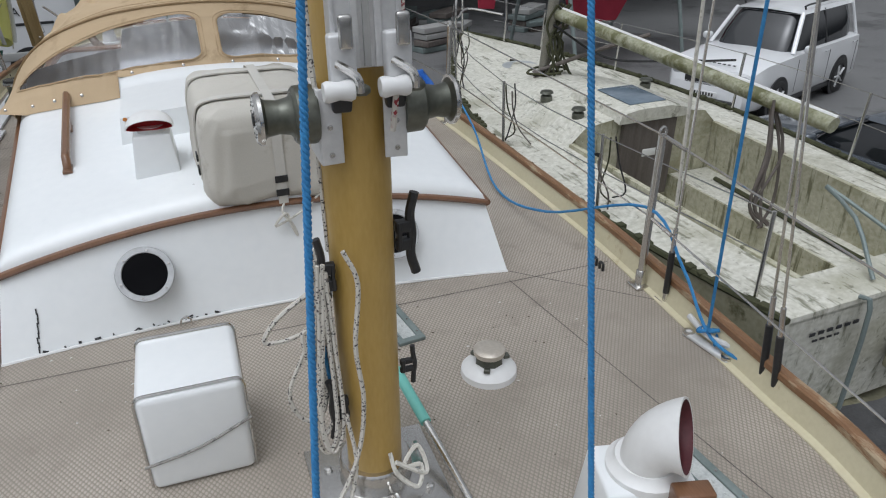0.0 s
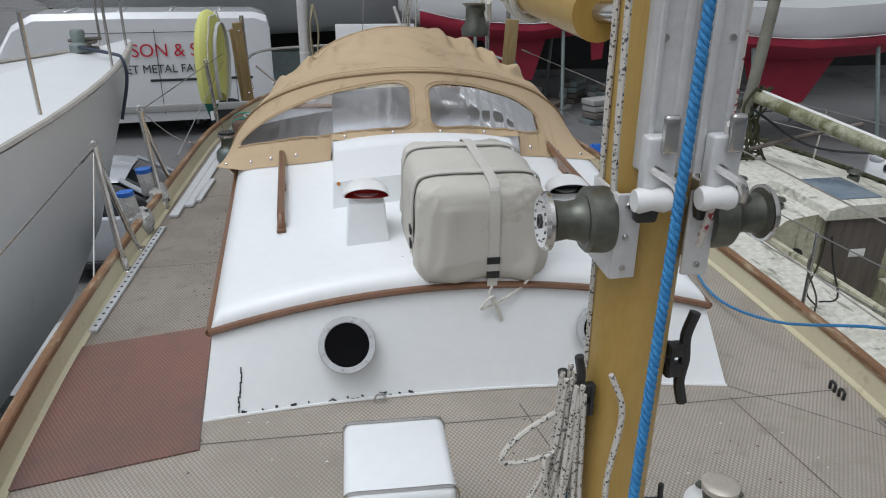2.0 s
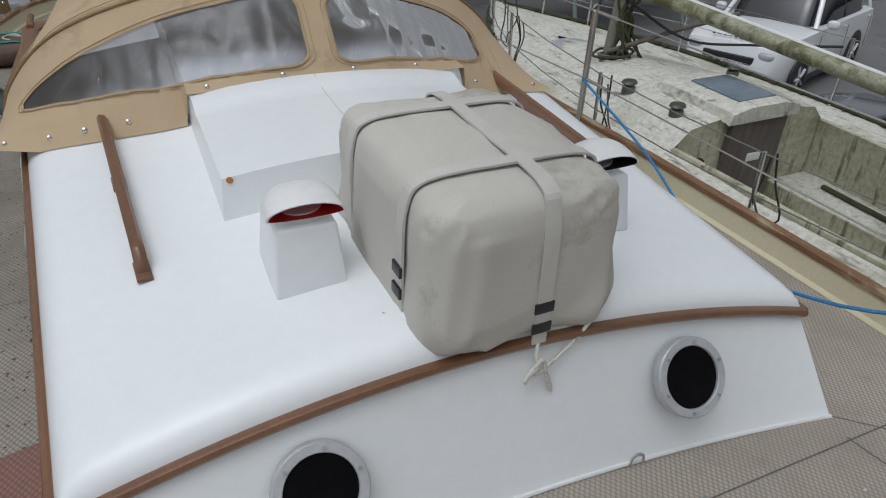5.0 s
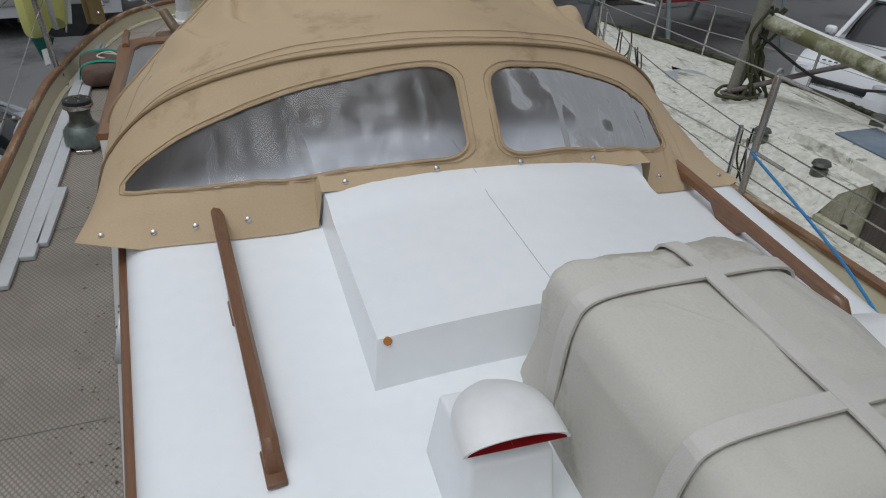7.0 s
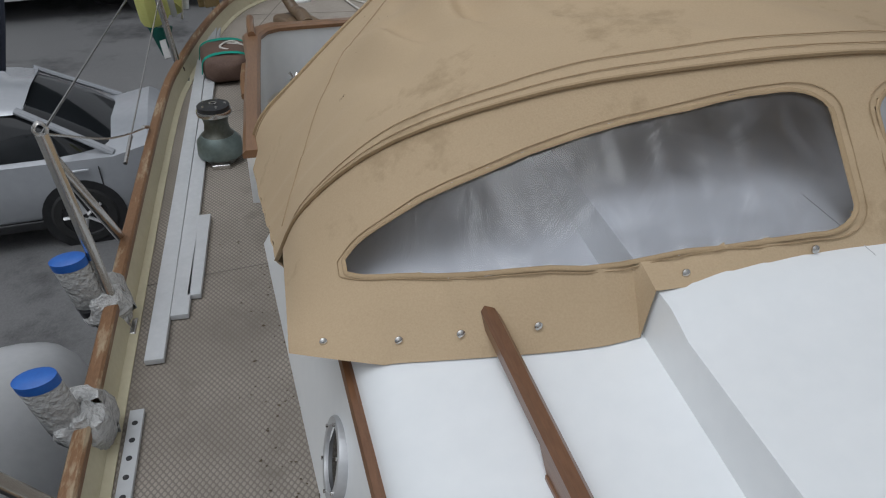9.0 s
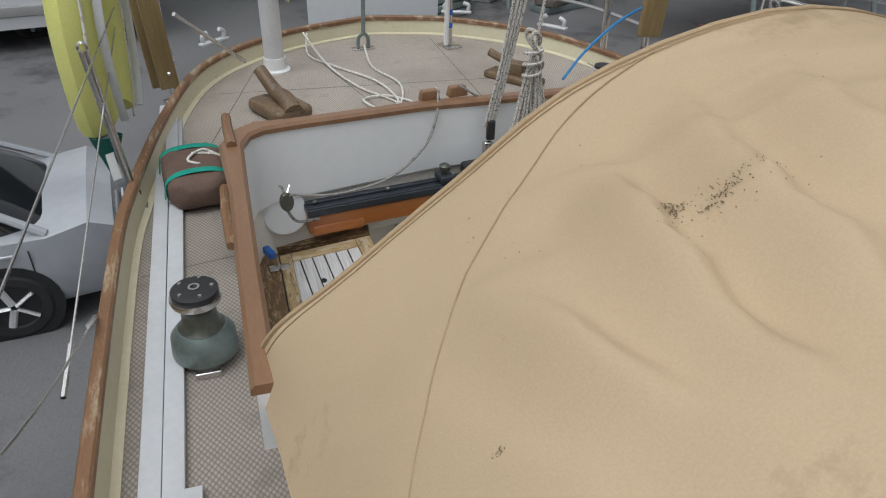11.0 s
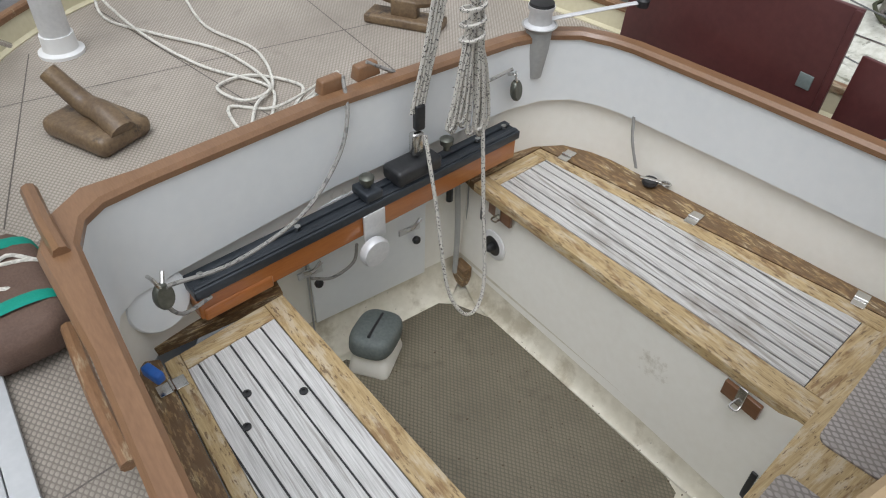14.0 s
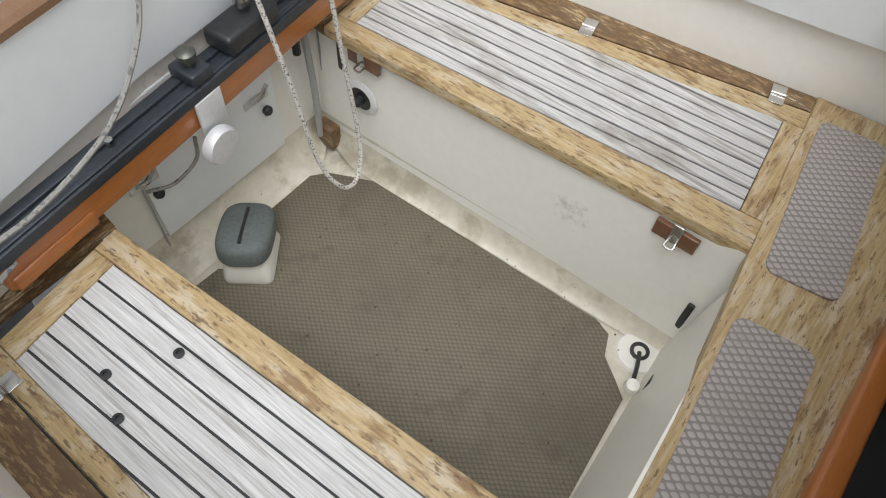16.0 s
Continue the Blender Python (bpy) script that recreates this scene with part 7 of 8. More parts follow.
wooden = thing("cleat_strip", "wooden cleat strip on the outside of the coaming", "cleat")
part("strip", tubed([(-1.2, 4.3, 0.1), (-1.205, 4.5, 0.11), (-1.2, 4.72, 0.1)], 0.017, 8, 3), RAIL, wooden)
for i, (x, y) in enumerate(((-1.6, 2.3), (-1.62, 2.75))):
    th = thing("plastic_bottle", "clear plastic bottle with blue base tied upside down on the stanchion", "bottle", Matrix.Translation((x, y + 0.1, 0.17)) @ pose(0, 0, 0, 8, -6, 0), "bottles")
    part("bottle_body", lathed(((0.03, -0.1), (0.045, -0.08), (0.045, 0.07), (0.04, 0.08)), n=20, squash=0.6), CLEAR_BAG, th)
    part("blue_base", lathed(((0.046, 0.07), (0.046, 0.095), (0.03, 0.1)), n=20, squash=0.6), BLUE_TARP, th)
    part("dark_neck", lathed(((0.02, -0.16), (0.04, -0.1), (0.04, -0.07)), n=16), BLACK, th)
    part("plastic_wrap", sheet(lambda u, v: rounded(u, v, 0.06, 0.07, 0.07, 0.8) * (1 + 0.35 * noise.noise((u * 9, v * 7, i))) + Vector((0.03, 0.02, -0.1)), 20, 14), CLEAR_BAG, th)

# flakes of paint, grit and leaf on the deck and the cockpit sole
def litter(name, places, material, owner):
    bm = bmesh.new()
    for x, y, z in places:
        r, a = random.uniform(0.0012, 0.0045), random.uniform(0, 6.28)
        vs = [bm.verts.new((x + r * k * math.cos(a + t), y + r * math.sin(a + t), z + random.uniform(0.0005, 0.003))) for t, k in ((0, 1.7), (1.4, 0.8), (3.0, 1.5), (4.6, 0.7))]
        top = bm.verts.new((x, y, z + 0.004))
        for i in range(4):
            bm.faces.new((vs[i], vs[(i + 1) % 4], top))
    return tagged(part(name, bm, material, owner), kind="stuff")


random.seed(31)
LEAF = surface("dead_leaf_crumbs", (0.05, 0.038, 0.025), (0.12, 0.09, 0.055), 0.9, scale=40, fine=200)
CHALK = surface("pale_paint_flakes", (0.55, 0.54, 0.5), (0.7, 0.69, 0.66), 0.8, scale=40, fine=200)
side_run = []
for i in range(260):
    y = random.uniform(0.7, 3.3)
    side_run.append((mid(y) - half_w(y) - 0.06 - abs(random.gauss(0, 0.09)), y, 0.001))
litter("grit", side_run, LEAF, yacht_deck)
litter("grit", [(random.uniform(-0.95, 1.0), random.uniform(-0.7, 0.55), 0.001) for i in range(90)], LEAF, yacht_deck)
litter("paint_flake", [(random.uniform(-1.0, 1.1), random.uniform(-0.7, 0.6), 0.001) for i in range(50)], CHALK, yacht_deck)
litter("grit", [(random.uniform(-0.48, 0.27), random.uniform(3.75, 4.9), -0.926) for i in range(160)], LEAF, cockpit)
litter("grit", [(random.uniform(-0.52, -0.46) if i % 3 else random.uniform(0.25, 0.32), random.uniform(3.75, 4.9), -0.926) for i in range(90)], LEAF, cockpit)


# ---- the yard around: other boats ----
def loft(rings, close=True):
    bm = bmesh.new()
    vs = [[bm.verts.new(p) for p in r] for r in rings]
    n = len(rings[0])
    for a, b in zip(vs, vs[1:]):
        for j in range(n if close else n - 1):
            bm.faces.new((a[j], a[(j + 1) % n], b[(j + 1) % n], b[j]))
    return bm


def hull_side(stations, flare=0.9, rake=0.0, belly=0.99):
    """Both sides of a hull from (y, half beam, sheer, bottom) stations."""
    rings = []
    for y, hb, sh, bo in stations:
        row = []
        for k in (-1, 1):
            pts = [(k * w, y + rake * d, sh - d * (sh - bo)) for w, d in ((hb, 0.0), (hb * belly, 0.3), (hb * flare, 0.6), (hb * 0.45, 0.9), (0.02, 1.0))]
            row += pts if k < 0 else pts[::-1]
        rings.append(row)
    bm = loft(rings, False)
    bm.verts.ensure_lookup_table()
    return bm


def deck_between(stations, inner, z_off=0.0, camber=0.04):
    """A deck ring from the sheer inwards to an inner half-width."""
    bm = bmesh.new()
    for k in (-1, 1):
        rows = []
        for (y, hb, sh, bo), w in zip(stations, inner):
            rows.append([bm.verts.new((k * (hb + (min(w, hb) - hb) * f), y, sh + z_off + camber * f)) for f in (0, 0.5, 1)])
        for a, b in zip(rows, rows[1:]):
            for j in range(2):
                bm.faces.new((a[j], a[j + 1], b[j + 1], b[j]))
    return bm


WRECK = Matrix.Translation((3.79, 0.78, -0.14)) @ pose(0, 0, 0, 1.8, 0, 3.4) @ Matrix.Diagonal((1.15, 1.0, 1.0, 1.0))
wreck = thing("derelict_sailing_boat", "neglected sailing boat, algae-stained cream hull, open cockpit and bare mast", "boat", WRECK)
ST = [(0.0, 0.98, -0.6, -1.5), (0.9, 1.08, -0.62, -1.7), (2.0, 1.16, -0.62, -1.8), (3.2, 1.14, -0.6, -1.8), (4.3, 0.98, -0.57, -1.75), (5.3, 0.68, -0.53, -1.65), (6.1, 0.33, -0.49, -1.45), (6.6, 0.03, -0.46, -1.1)]
part("hull", hull_side(ST), GRIME_DARK, wreck)
part("transom", loft([[(-0.98, 0, -0.6), (-0.9, 0, -1.1), (-0.4, 0.05, -1.45), (0.4, 0.05, -1.45), (0.9, 0, -1.1), (0.98, 0, -0.6)], [(-0.98, 0.03, -0.6), (-0.88, 0.03, -1.1), (-0.39, 0.08, -1.44), (0.39, 0.08, -1.44), (0.88, 0.03, -1.1), (0.98, 0.03, -0.6)]]), GRIME, wreck)
bm = bmesh.new()
f = bm.faces.new([bm.verts.new(p) for p in ((-0.98, 0.0, -0.6), (-0.9, 0, -1.1), (-0.4, 0.05, -1.45), (0.4, 0.05, -1.45), (0.9, 0, -1.1), (0.98, 0, -0.6))])
part("transom_face", bm, GRIME, wreck)
part("side_deck", deck_between(ST, (0.6, 0.66, 0.7, 0.64, 0.5, 0.0, 0.0, 0.0)), GRIME, wreck)
part("aft_deck", slab(((-0.95, 0.0), (0.95, 0.0), (0.98, 0.32), (-0.98, 0.32)), -0.62, -0.565, 0.01), GRIME, wreck)
part("cockpit_sole", slab(((-0.3, 0.3), (0.3, 0.3), (0.3, 2.7), (-0.3, 2.7)), -1.3, -1.26), GRIME_DARK, wreck)
for k in (-1, 1):
    part("cockpit_seat", slab(((k * 0.3, 0.3), (k * 0.64, 0.3), (k * 0.7, 2.7), (k * 0.3, 2.7)), -1.05, -1.0, 0.01), GRIME, wreck)
    part("seat_front", slab(((k * 0.29, 0.3), (k * 0.31, 0.3), (k * 0.31, 2.7), (k * 0.29, 2.7)), -1.3, -1.0), GRIME_STREAK, wreck)
    part("cockpit_side", loft([[(k * 0.63, 0.3, -1.02), (k * 0.6, 0.3, -0.56), (k * 0.64, 0.3, -0.56), (k * 0.67, 0.3, -1.02)], [(k * 0.69, 2.7, -1.02), (k * 0.66, 2.7, -0.54), (k * 0.7, 2.7, -0.54), (k * 0.73, 2.7, -1.02)]]), GRIME_STREAK, wreck)
    part("grab_strip", tubed([(k * 0.5, 0.7, -0.98), (k * 0.52, 1.6, -0.98), (k * 0.55, 2.4, -0.98)], 0.02, 6, 3), MOSS, wreck)
    part("toe_strip", tubed([(k * (hb - 0.01), y, sh + 0.02) for y, hb, sh, bo in ST], 0.022, 6, 4), MOSS, wreck)
part("cockpit_end", boxed((0, 0.31, -0.95), (1.24, 0.03, 0.7)), GRIME_STREAK, wreck)
CAB = [(2.7, 0.66, -0.40, -0.6), (3.4, 0.63, -0.40, -0.6), (4.2, 0.5, -0.44, -0.58), (4.9, 0.3, -0.5, -0.56), (5.15, 0.12, -0.53, -0.55)]
rings = []
for y, hb, top, lo in CAB:
    rings.append([(-hb - 0.1, y, lo - 0.02), (-hb - 0.04, y, lo + 0.04), (-hb * 0.86, y, top - 0.02), (-hb * 0.4, y, top + 0.03), (0, y, top + 0.045), (hb * 0.4, y, top + 0.03), (hb * 0.86, y, top - 0.02), (hb + 0.04, y, lo + 0.04), (hb + 0.1, y, lo - 0.02)])
cab = part("cabin_top", loft(rings, False), GRIME, wreck)
part("cabin_bulkhead", loft([[(x, 2.71, z) for x, _, z in [(p[0], 0, p[2]) for p in rings[0]]] + [(0.7, 2.71, -1.25), (-0.7, 2.71, -1.25)], [(x, 2.73, z) for x, _, z in [(p[0], 0, p[2]) for p in rings[0]]] + [(0.7, 2.73, -1.25), (-0.7, 2.73, -1.25)]]), GRIME, wreck)
bm = bmesh.new()
bm.faces.new([bm.verts.new(p) for p in [(p[0], 2.705, p[2]) for p in rings[0]] + [(0.7, 2.705, -1.25), (-0.7, 2.705, -1.25)]])
part("bulkhead_face", bm, GRIME_STREAK, wreck)
part("washboard", slab(((-0.25, 2.65), (0.25, 2.65), (0.25, 2.69), (-0.25, 2.69)), -1.16, -0.34), OLD_PLY, wreck)
part("sign_plate", boxed((0.02, 2.65, -0.72), (0.13, 0.008, 0.07), bevel=0.006), WHITE_PLASTIC, wreck)
part("hatch_garage", loft([[(-0.32, y, z - 0.08), (-0.3, y, z), (-0.15, y, z + 0.035), (0.15, y, z + 0.035), (0.3, y, z), (0.32, y, z - 0.08)] for y, z in ((2.62, -0.325), (2.66, -0.315), (3.3, -0.315), (3.42, -0.34))], False), GRIME, wreck)
bm = bmesh.new()
bm.faces.new([bm.verts.new(p) for p in ((-0.32, 2.62, -0.405), (-0.3, 2.62, -0.325), (-0.15, 2.62, -0.29), (0.15, 2.62, -0.29), (0.3, 2.62, -0.325), (0.32, 2.62, -0.405))])
part("hatch_end", bm, GRIME, wreck)
part("hatch_window", boxed((0.0, 2.98, -0.276), (0.34, 0.5, 0.012), bevel=0.004), surface("blue_grey_perspex", (0.12, 0.16, 0.2), (0.18, 0.23, 0.28), 0.15, scale=3, fine=20, bump=0.0), wreck)
part("round_hatch", lathed(((0.2, 0), (0.2, 0.03), (0.17, 0.045), (0.14, 0.045)), (0.0, 5.05, -0.54), n=28), surface("faded_round_hatch", (0.28, 0.3, 0.31), (0.4, 0.42, 0.42), 0.4), wreck)
part("round_hatch_rim", lathed(((0.215, -0.02), (0.215, 0.012), (0.2, 0.02)), (0.0, 5.05, -0.54), n=28), WHITE_PLASTIC, wreck)
part("mast", tubed([(-0.1, 4.35, -0.46), (-0.02, 4.35, 0.6), (0.1, 4.35, 2.6)], 0.05, 12, 2), surface("stained_alloy", (0.2, 0.19, 0.15), (0.36, 0.35, 0.3), 0.5, 0.4), wreck)
part("boom", tubed([(0.0, 4.3, 0.2), (0.2, 2.9, 0.07), (0.42, 1.25, -0.08)], 0.06, 12, 2), surface("mossy_spar", (0.2, 0.2, 0.1), (0.42, 0.42, 0.33), 0.6, scale=5, fine=40, stain=(0.12, 0.12, 0.05), stain_at=0.5), wreck)
part("boom_white_edge", tubed([(0.02, 4.3, 0.26), (0.22, 2.9, 0.13), (0.44, 1.25, -0.02)], 0.014, 6, 2), WHITE_PLASTIC, wreck)
random.seed(8)
for i in range(9):
    y = 4.32 + random.uniform(-0.08, 0.08)
    part("rope_tangle", tubed([(random.uniform(-0.1, 0.1), y, 0.3), (random.uniform(-0.12, 0.12), y + 0.05, 0.1), (random.uniform(-0.14, 0.1), y, -0.1), (random.uniform(-0.2, 0.15), y - 0.1, -0.45), (random.uniform(-0.3, 0.2), y - random.uniform(0, 0.2), -0.47)], 0.012, 5, 4), MOSS, wreck)
for i in range(6):
    part("hanging_rope", tubed([(0.3 + 0.02 * i, 1.7 + 0.03 * i, 0.0), (0.3 + random.uniform(-0.1, 0.1), 1.6, -0.4), (0.25 + random.uniform(-0.1, 0.15), 1.55, -0.8), (0.3 + random.uniform(-0.1, 0.1), 1.5, -1.0)], 0.012, 5, 4), OLD_PLY, wreck)
for k in (-1, 1):
    tops = []
    for y, hb in ((0.25, 0.96), (1.6, 1.1), (3.0, 1.12), (4.6, 0.88), (5.6, 0.52)):
        part("stanchion", tubed([(k * hb, y, -0.6), (k * (hb + 0.02), y, -0.02)], 0.012, 8, 1), STEEL, wreck)
        tops.append((k * (hb + 0.02), y, -0.03))
    for dz in (0, -0.25):
        part("guard_wire", tubed([(x, y, z + dz) for x, y, z in tops] + [(k * 0.25, 6.3, 0.0 + dz)], 0.004, 5, 2), STEEL, wreck)
for pts in ([(-0.3, 6.1, -0.48), (-0.28, 6.15, 0.12), (-0.05, 6.55, 0.15), (0.28, 6.15, 0.12), (0.3, 6.1, -0.48)], [(-0.03, 6.58, -0.45), (-0.05, 6.55, 0.15)], [(-0.28, 6.13, -0.15), (0.0, 6.5, -0.12), (0.28, 6.13, -0.15)]):
    part("pulpit_tube", tubed(pts, 0.014, 8, 4), STEEL, wreck)
# weathered lashings on the near stanchions and a heap of rope at the mast foot
random.seed(17)
for y0, hb in ((1.6, 1.1), (3.0, 1.12), (4.6, 0.88), (5.2, 0.62)):
    for i in range(3):
        x = -hb + random.uniform(-0.02, 0.09)
        part("lashing", tubed([(x, y0, -0.05 - 0.06 * (i % 2)), (x + random.uniform(-0.03, 0.05), y0 + random.uniform(-0.05, 0.05), -0.25), (x + random.uniform(-0.04, 0.08), y0 + random.uniform(-0.08, 0.08), -0.45), (x + random.uniform(-0.03, 0.14), y0 + random.uniform(-0.14, 0.14), -0.575)], 0.006, 5, 4), (MOSS, OLD_PLY, TYRE)[i % 3], wreck)
for i in range(7):
    r = random.uniform(0.08, 0.2)
    part("rope_heap", tubed([(-0.1 + r * math.cos(a + i) + 0.03 * math.sin(3 * a), 4.28 + 0.8 * r * math.sin(a + i), -0.455 + 0.015 * i) for a in np.linspace(0, 6.0, 11)], 0.013, 5, 3), (MOSS, TYRE, OLD_PLY)[i % 3], wreck)
part("slack_rope", tubed([(-0.05, 4.3, 0.1), (0.3, 3.9, -0.18), (0.75, 3.6, -0.2), (1.05, 3.0, -0.08)], 0.012, 5, 5), TYRE, wreck)
part("fallen_spar", tubed([(-0.15, 4.3, -0.36), (0.3, 3.95, -0.1), (0.62, 3.7, 0.06)], 0.022, 8, 2), OLD_PLY, wreck)
for k in (-1, 1):
    for i in range(70):
        f = i / 69
        y = 0.15 + 6.2 * f
        hb = float(np.interp(y, [r[0] for r in ST], [r[1] for r in ST]))
        sh = float(np.interp(y, [r[0] for r in ST], [r[2] for r in ST]))
        if random.random() < 0.6:
            part("moss_tuft", boxed((k * (hb - 0.015), y, sh + 0.03), (0.05, random.uniform(0.03, 0.08), random.uniform(0.02, 0.045)), turn(rz=random.uniform(-20, 20)), 0.006), MOSS, wreck)
for k, y in ((-1, 3.5), (-1, 2.95), (1, 3.5)):
    part("cabin_vent", lathed(((0.05, 0), (0.05, 0.05), (0.03, 0.07), (0.06, 0.08), (0.05, 0.1)), (k * 0.5, y, -0.42), n=14), BRONZE, wreck)
part("cabin_port", lathed(((0.06, 0), (0.06, 0.012), (0.03, 0.014)), (-0.45, 2.695, -0.72), spin(rx=90), 18), BLACK, wreck)
for i in range(6):
    part("name_bar", boxed((-0.78 + 0.06 * i, -0.012, -0.72), (0.035, 0.006, 0.022)), INK, wreck)
for i in range(4):
    part("name_bar", boxed((-0.75 + 0.05 * i, -0.012, -0.77), (0.03, 0.006, 0.012)), INK, wreck)
part("outboard_disc", lathed(((0.2, 0), (0.2, 0.05), (0.15, 0.07)), (-0.1, -0.2, -0.95), spin(rx=90, rz=20), 28), WHITE_PLASTIC, wreck)
part("outboard_bracket", boxed((-0.1, -0.12, -1.0), (0.12, 0.2, 0.3), bevel=0.02), GRIME_DARK, wreck)
part("stern_ladder", tubed([(-0.5, 0.0, -0.55), (-0.5, -0.08, -0.6), (-0.5, -0.1, -1.3)], 0.014, 8, 3), GALV, wreck)
part("stern_ladder", tubed([(0.15, 0.0, -0.55), (0.15, -0.08, -0.6), (0.2, -0.15, -1.3)], 0.014, 8, 3), GALV, wreck)
part("tiller_frame", tubed([(-0.3, 0.1, -0.55), (-0.2, 0.4, -0.3), (0.1, 0.9, -0.35), (0.15, 0.1, -0.55)], 0.013, 8, 3), GALV, wreck)
for x, y in ((-0.7, 1.2), (0.7, 1.2), (-0.7, 4.0), (0.7, 4.0)):
    part("boat_stand", tubed([(x * 1.5, y, -2.56), (x * 0.95, y, -1.35)], 0.04, 8, 1), GALV, wreck)
part("keel", boxed((0, 2.9, -2.1), (0.25, 1.6, 0.95), bevel=0.05), GRIME_DARK, wreck)

# white boat alongside, only its bow in view
LBM = Matrix.Translation((-2.47, 5.95, 0)) @ pose(0, 0, 0, 0, 0, 168)
lb = thing("white_yacht_bow", "white yacht alongside with cleat, toe strake and rope on its bow", "boat", LBM)
SL = [(0.0, 0.03, 0.64, -0.5), (0.5, 0.26, 0.63, -0.9), (1.2, 0.54, 0.61, -1.2), (2.2, 0.86, 0.58, -1.4), (3.5, 1.15, 0.54, -1.5), (5.5, 1.4, 0.5, -1.5), (8.0, 1.4, 0.5, -1.5)]
part("hull", hull_side(SL, 1.03, 1.2, 1.07), GELCOAT, lb)
part("deck", deck_between(SL, (0,) * 7, -0.01, 0.06), GELCOAT, lb)
for k in (-1, 1):
    part("toe_strake", tubed([(k * (hb - 0.03), y, sh + 0.01) for y, hb, sh, bo in SL], 0.028, 6, 3, 0.6), surface("worn_strake_%d" % k, (0.33, 0.31, 0.27), (0.46, 0.44, 0.4), 0.7), lb)
    part("blue_line", tubed([(k * (hb * 0.995 + 0.004), y, sh - 0.42) for y, hb, sh, bo in [(a + 0.5, b, c, d) for a, b, c, d in SL[:-1]]], 0.012, 6, 3, 0.4), INK, lb)
    for y, hb in ((0.3, 0.15), (1.3, 0.54), (3.0, 1.02)):
        part("stanchion", tubed([(k * (hb - 0.03), y, 0.6), (k * (hb - 0.03), y, 1.15)], 0.012, 8, 1), STEEL, lb)
    part("guard_wire", tubed([(k * 0.15, 0.3, 1.14), (k * 0.51, 1.3, 1.14), (k * 1.0, 3.0, 1.14)], 0.004, 5, 2), STEEL, lb)
for k in (-1, 1):
    part("boot_stripe", tubed([(k * (hb * 0.95 + 0.012), y + 1.05, sh - 0.9) for y, hb, sh, bo in SL[:-1]], 0.022, 6, 3, 0.5), INK, lb)
part("hull_port", boxed((0.62, 1.55, 0.35), (0.02, 0.35, 0.1), turn(rz=-28), 0.02), DARK_GLASS, lb)
for i in range(5):
    part("rope_pile", tubed([(0.08 * math.cos(a + i), 0.75 + 0.12 * math.sin(a), 0.68 + 0.02 * i) for a in np.linspace(0, 6.3, 14)], 0.014, 6, 2), OLD_PLY, lb)
part("windlass", lathed(((0.08, 0), (0.08, 0.06), (0.05, 0.08), (0.06, 0.16), (0.05, 0.18)), (0.0, 0.85, 0.67), n=18), GALV, lb)
part("mooring_rope", tubed([(0.02, 0.9, 0.72), (-0.35, 1.0, 0.68), (-0.52, 1.15, 0.66), (-0.56, 1.2, 0.5), (-0.52, 1.3, 0.2)], 0.014, 6, 5), surface("navy_rope", (0.03, 0.04, 0.07), (0.06, 0.07, 0.1), 0.8), lb)
part("cradle", boxed((0, 3.0, -2.05), (1.6, 0.2, 1.34)), GALV, lb)
dinghy = thing("white_dinghy", "small upturned white dinghy on the ground between the boats", "dinghy", Matrix.Translation((-2.9, 4.4, -2.2)))
part("shell", sheet(lambda u, v: rounded(u, v, 0.5, 1.0, 0.55, 0.8), 32, 18), WHITE_HULL, dinghy)


def red_yacht(m, L, label):
    th = thing("red_bottomed_yacht", label, "boat", m, "yachts ashore")
    SR = [(0.0, 0.5, 0.9, 0.3), (0.15 * L, 0.9, 0.85, -0.1), (0.4 * L, 1.2, 0.8, -0.3), (0.7 * L, 1.0, 0.9, -0.25), (0.9 * L, 0.4, 1.05, 0.0), (L, 0.03, 1.15, 0.4)]
    part("topsides", hull_side(SR, 0.9), WHITE_HULL, th)
    SB = [(y, hb * 0.97, lo + 0.38 * (sh - lo), lo - 0.15) for y, hb, sh, lo in SR[:-1]]
    part("antifouling", hull_side([(y, hb + 0.02, sh, lo) for y, hb, sh, lo in SB], 0.8), RED_HULL, th)
    part("keel", loft([[(-0.08, 0.3 * L, -0.2), (0.08, 0.3 * L, -0.2), (0.08, 0.62 * L, -0.2), (-0.08, 0.62 * L, -0.2)], [(-0.06, 0.36 * L, -1.5), (0.06, 0.36 * L, -1.5), (0.06, 0.52 * L, -1.5), (-0.06, 0.52 * L, -1.5)]]), RED_HULL, th)
    part("rudder", loft([[(-0.03, 0.02 * L, 0.3), (0.03, 0.02 * L, 0.3), (0.03, 0.1 * L, 0.1), (-0.03, 0.1 * L, 0.1)], [(-0.02, 0.03 * L, -0.9), (0.02, 0.03 * L, -0.9), (0.02, 0.08 * L, -0.95), (-0.02, 0.08 * L, -0.95)]]), RED_HULL, th)
    part("deck", deck_between(SR, (0,) * 6, 0.0, 0.08), WHITE_HULL, th)
    for k in (-1, 1):
        part("boot_line", tubed([(k * (hb * 0.985 + 0.012), y, sh + 0.03) for y, hb, sh, lo in SB], 0.02, 6, 3, 0.4), WHITE_PLASTIC, th)
        for y in (0.25 * L, 0.65 * L):
            part("stand_leg", tubed([(k * 1.5, y, GROUND - m.translation.z), (k * 0.85, y, -0.02)], 0.05, 8, 1), GALV, th)
    return th


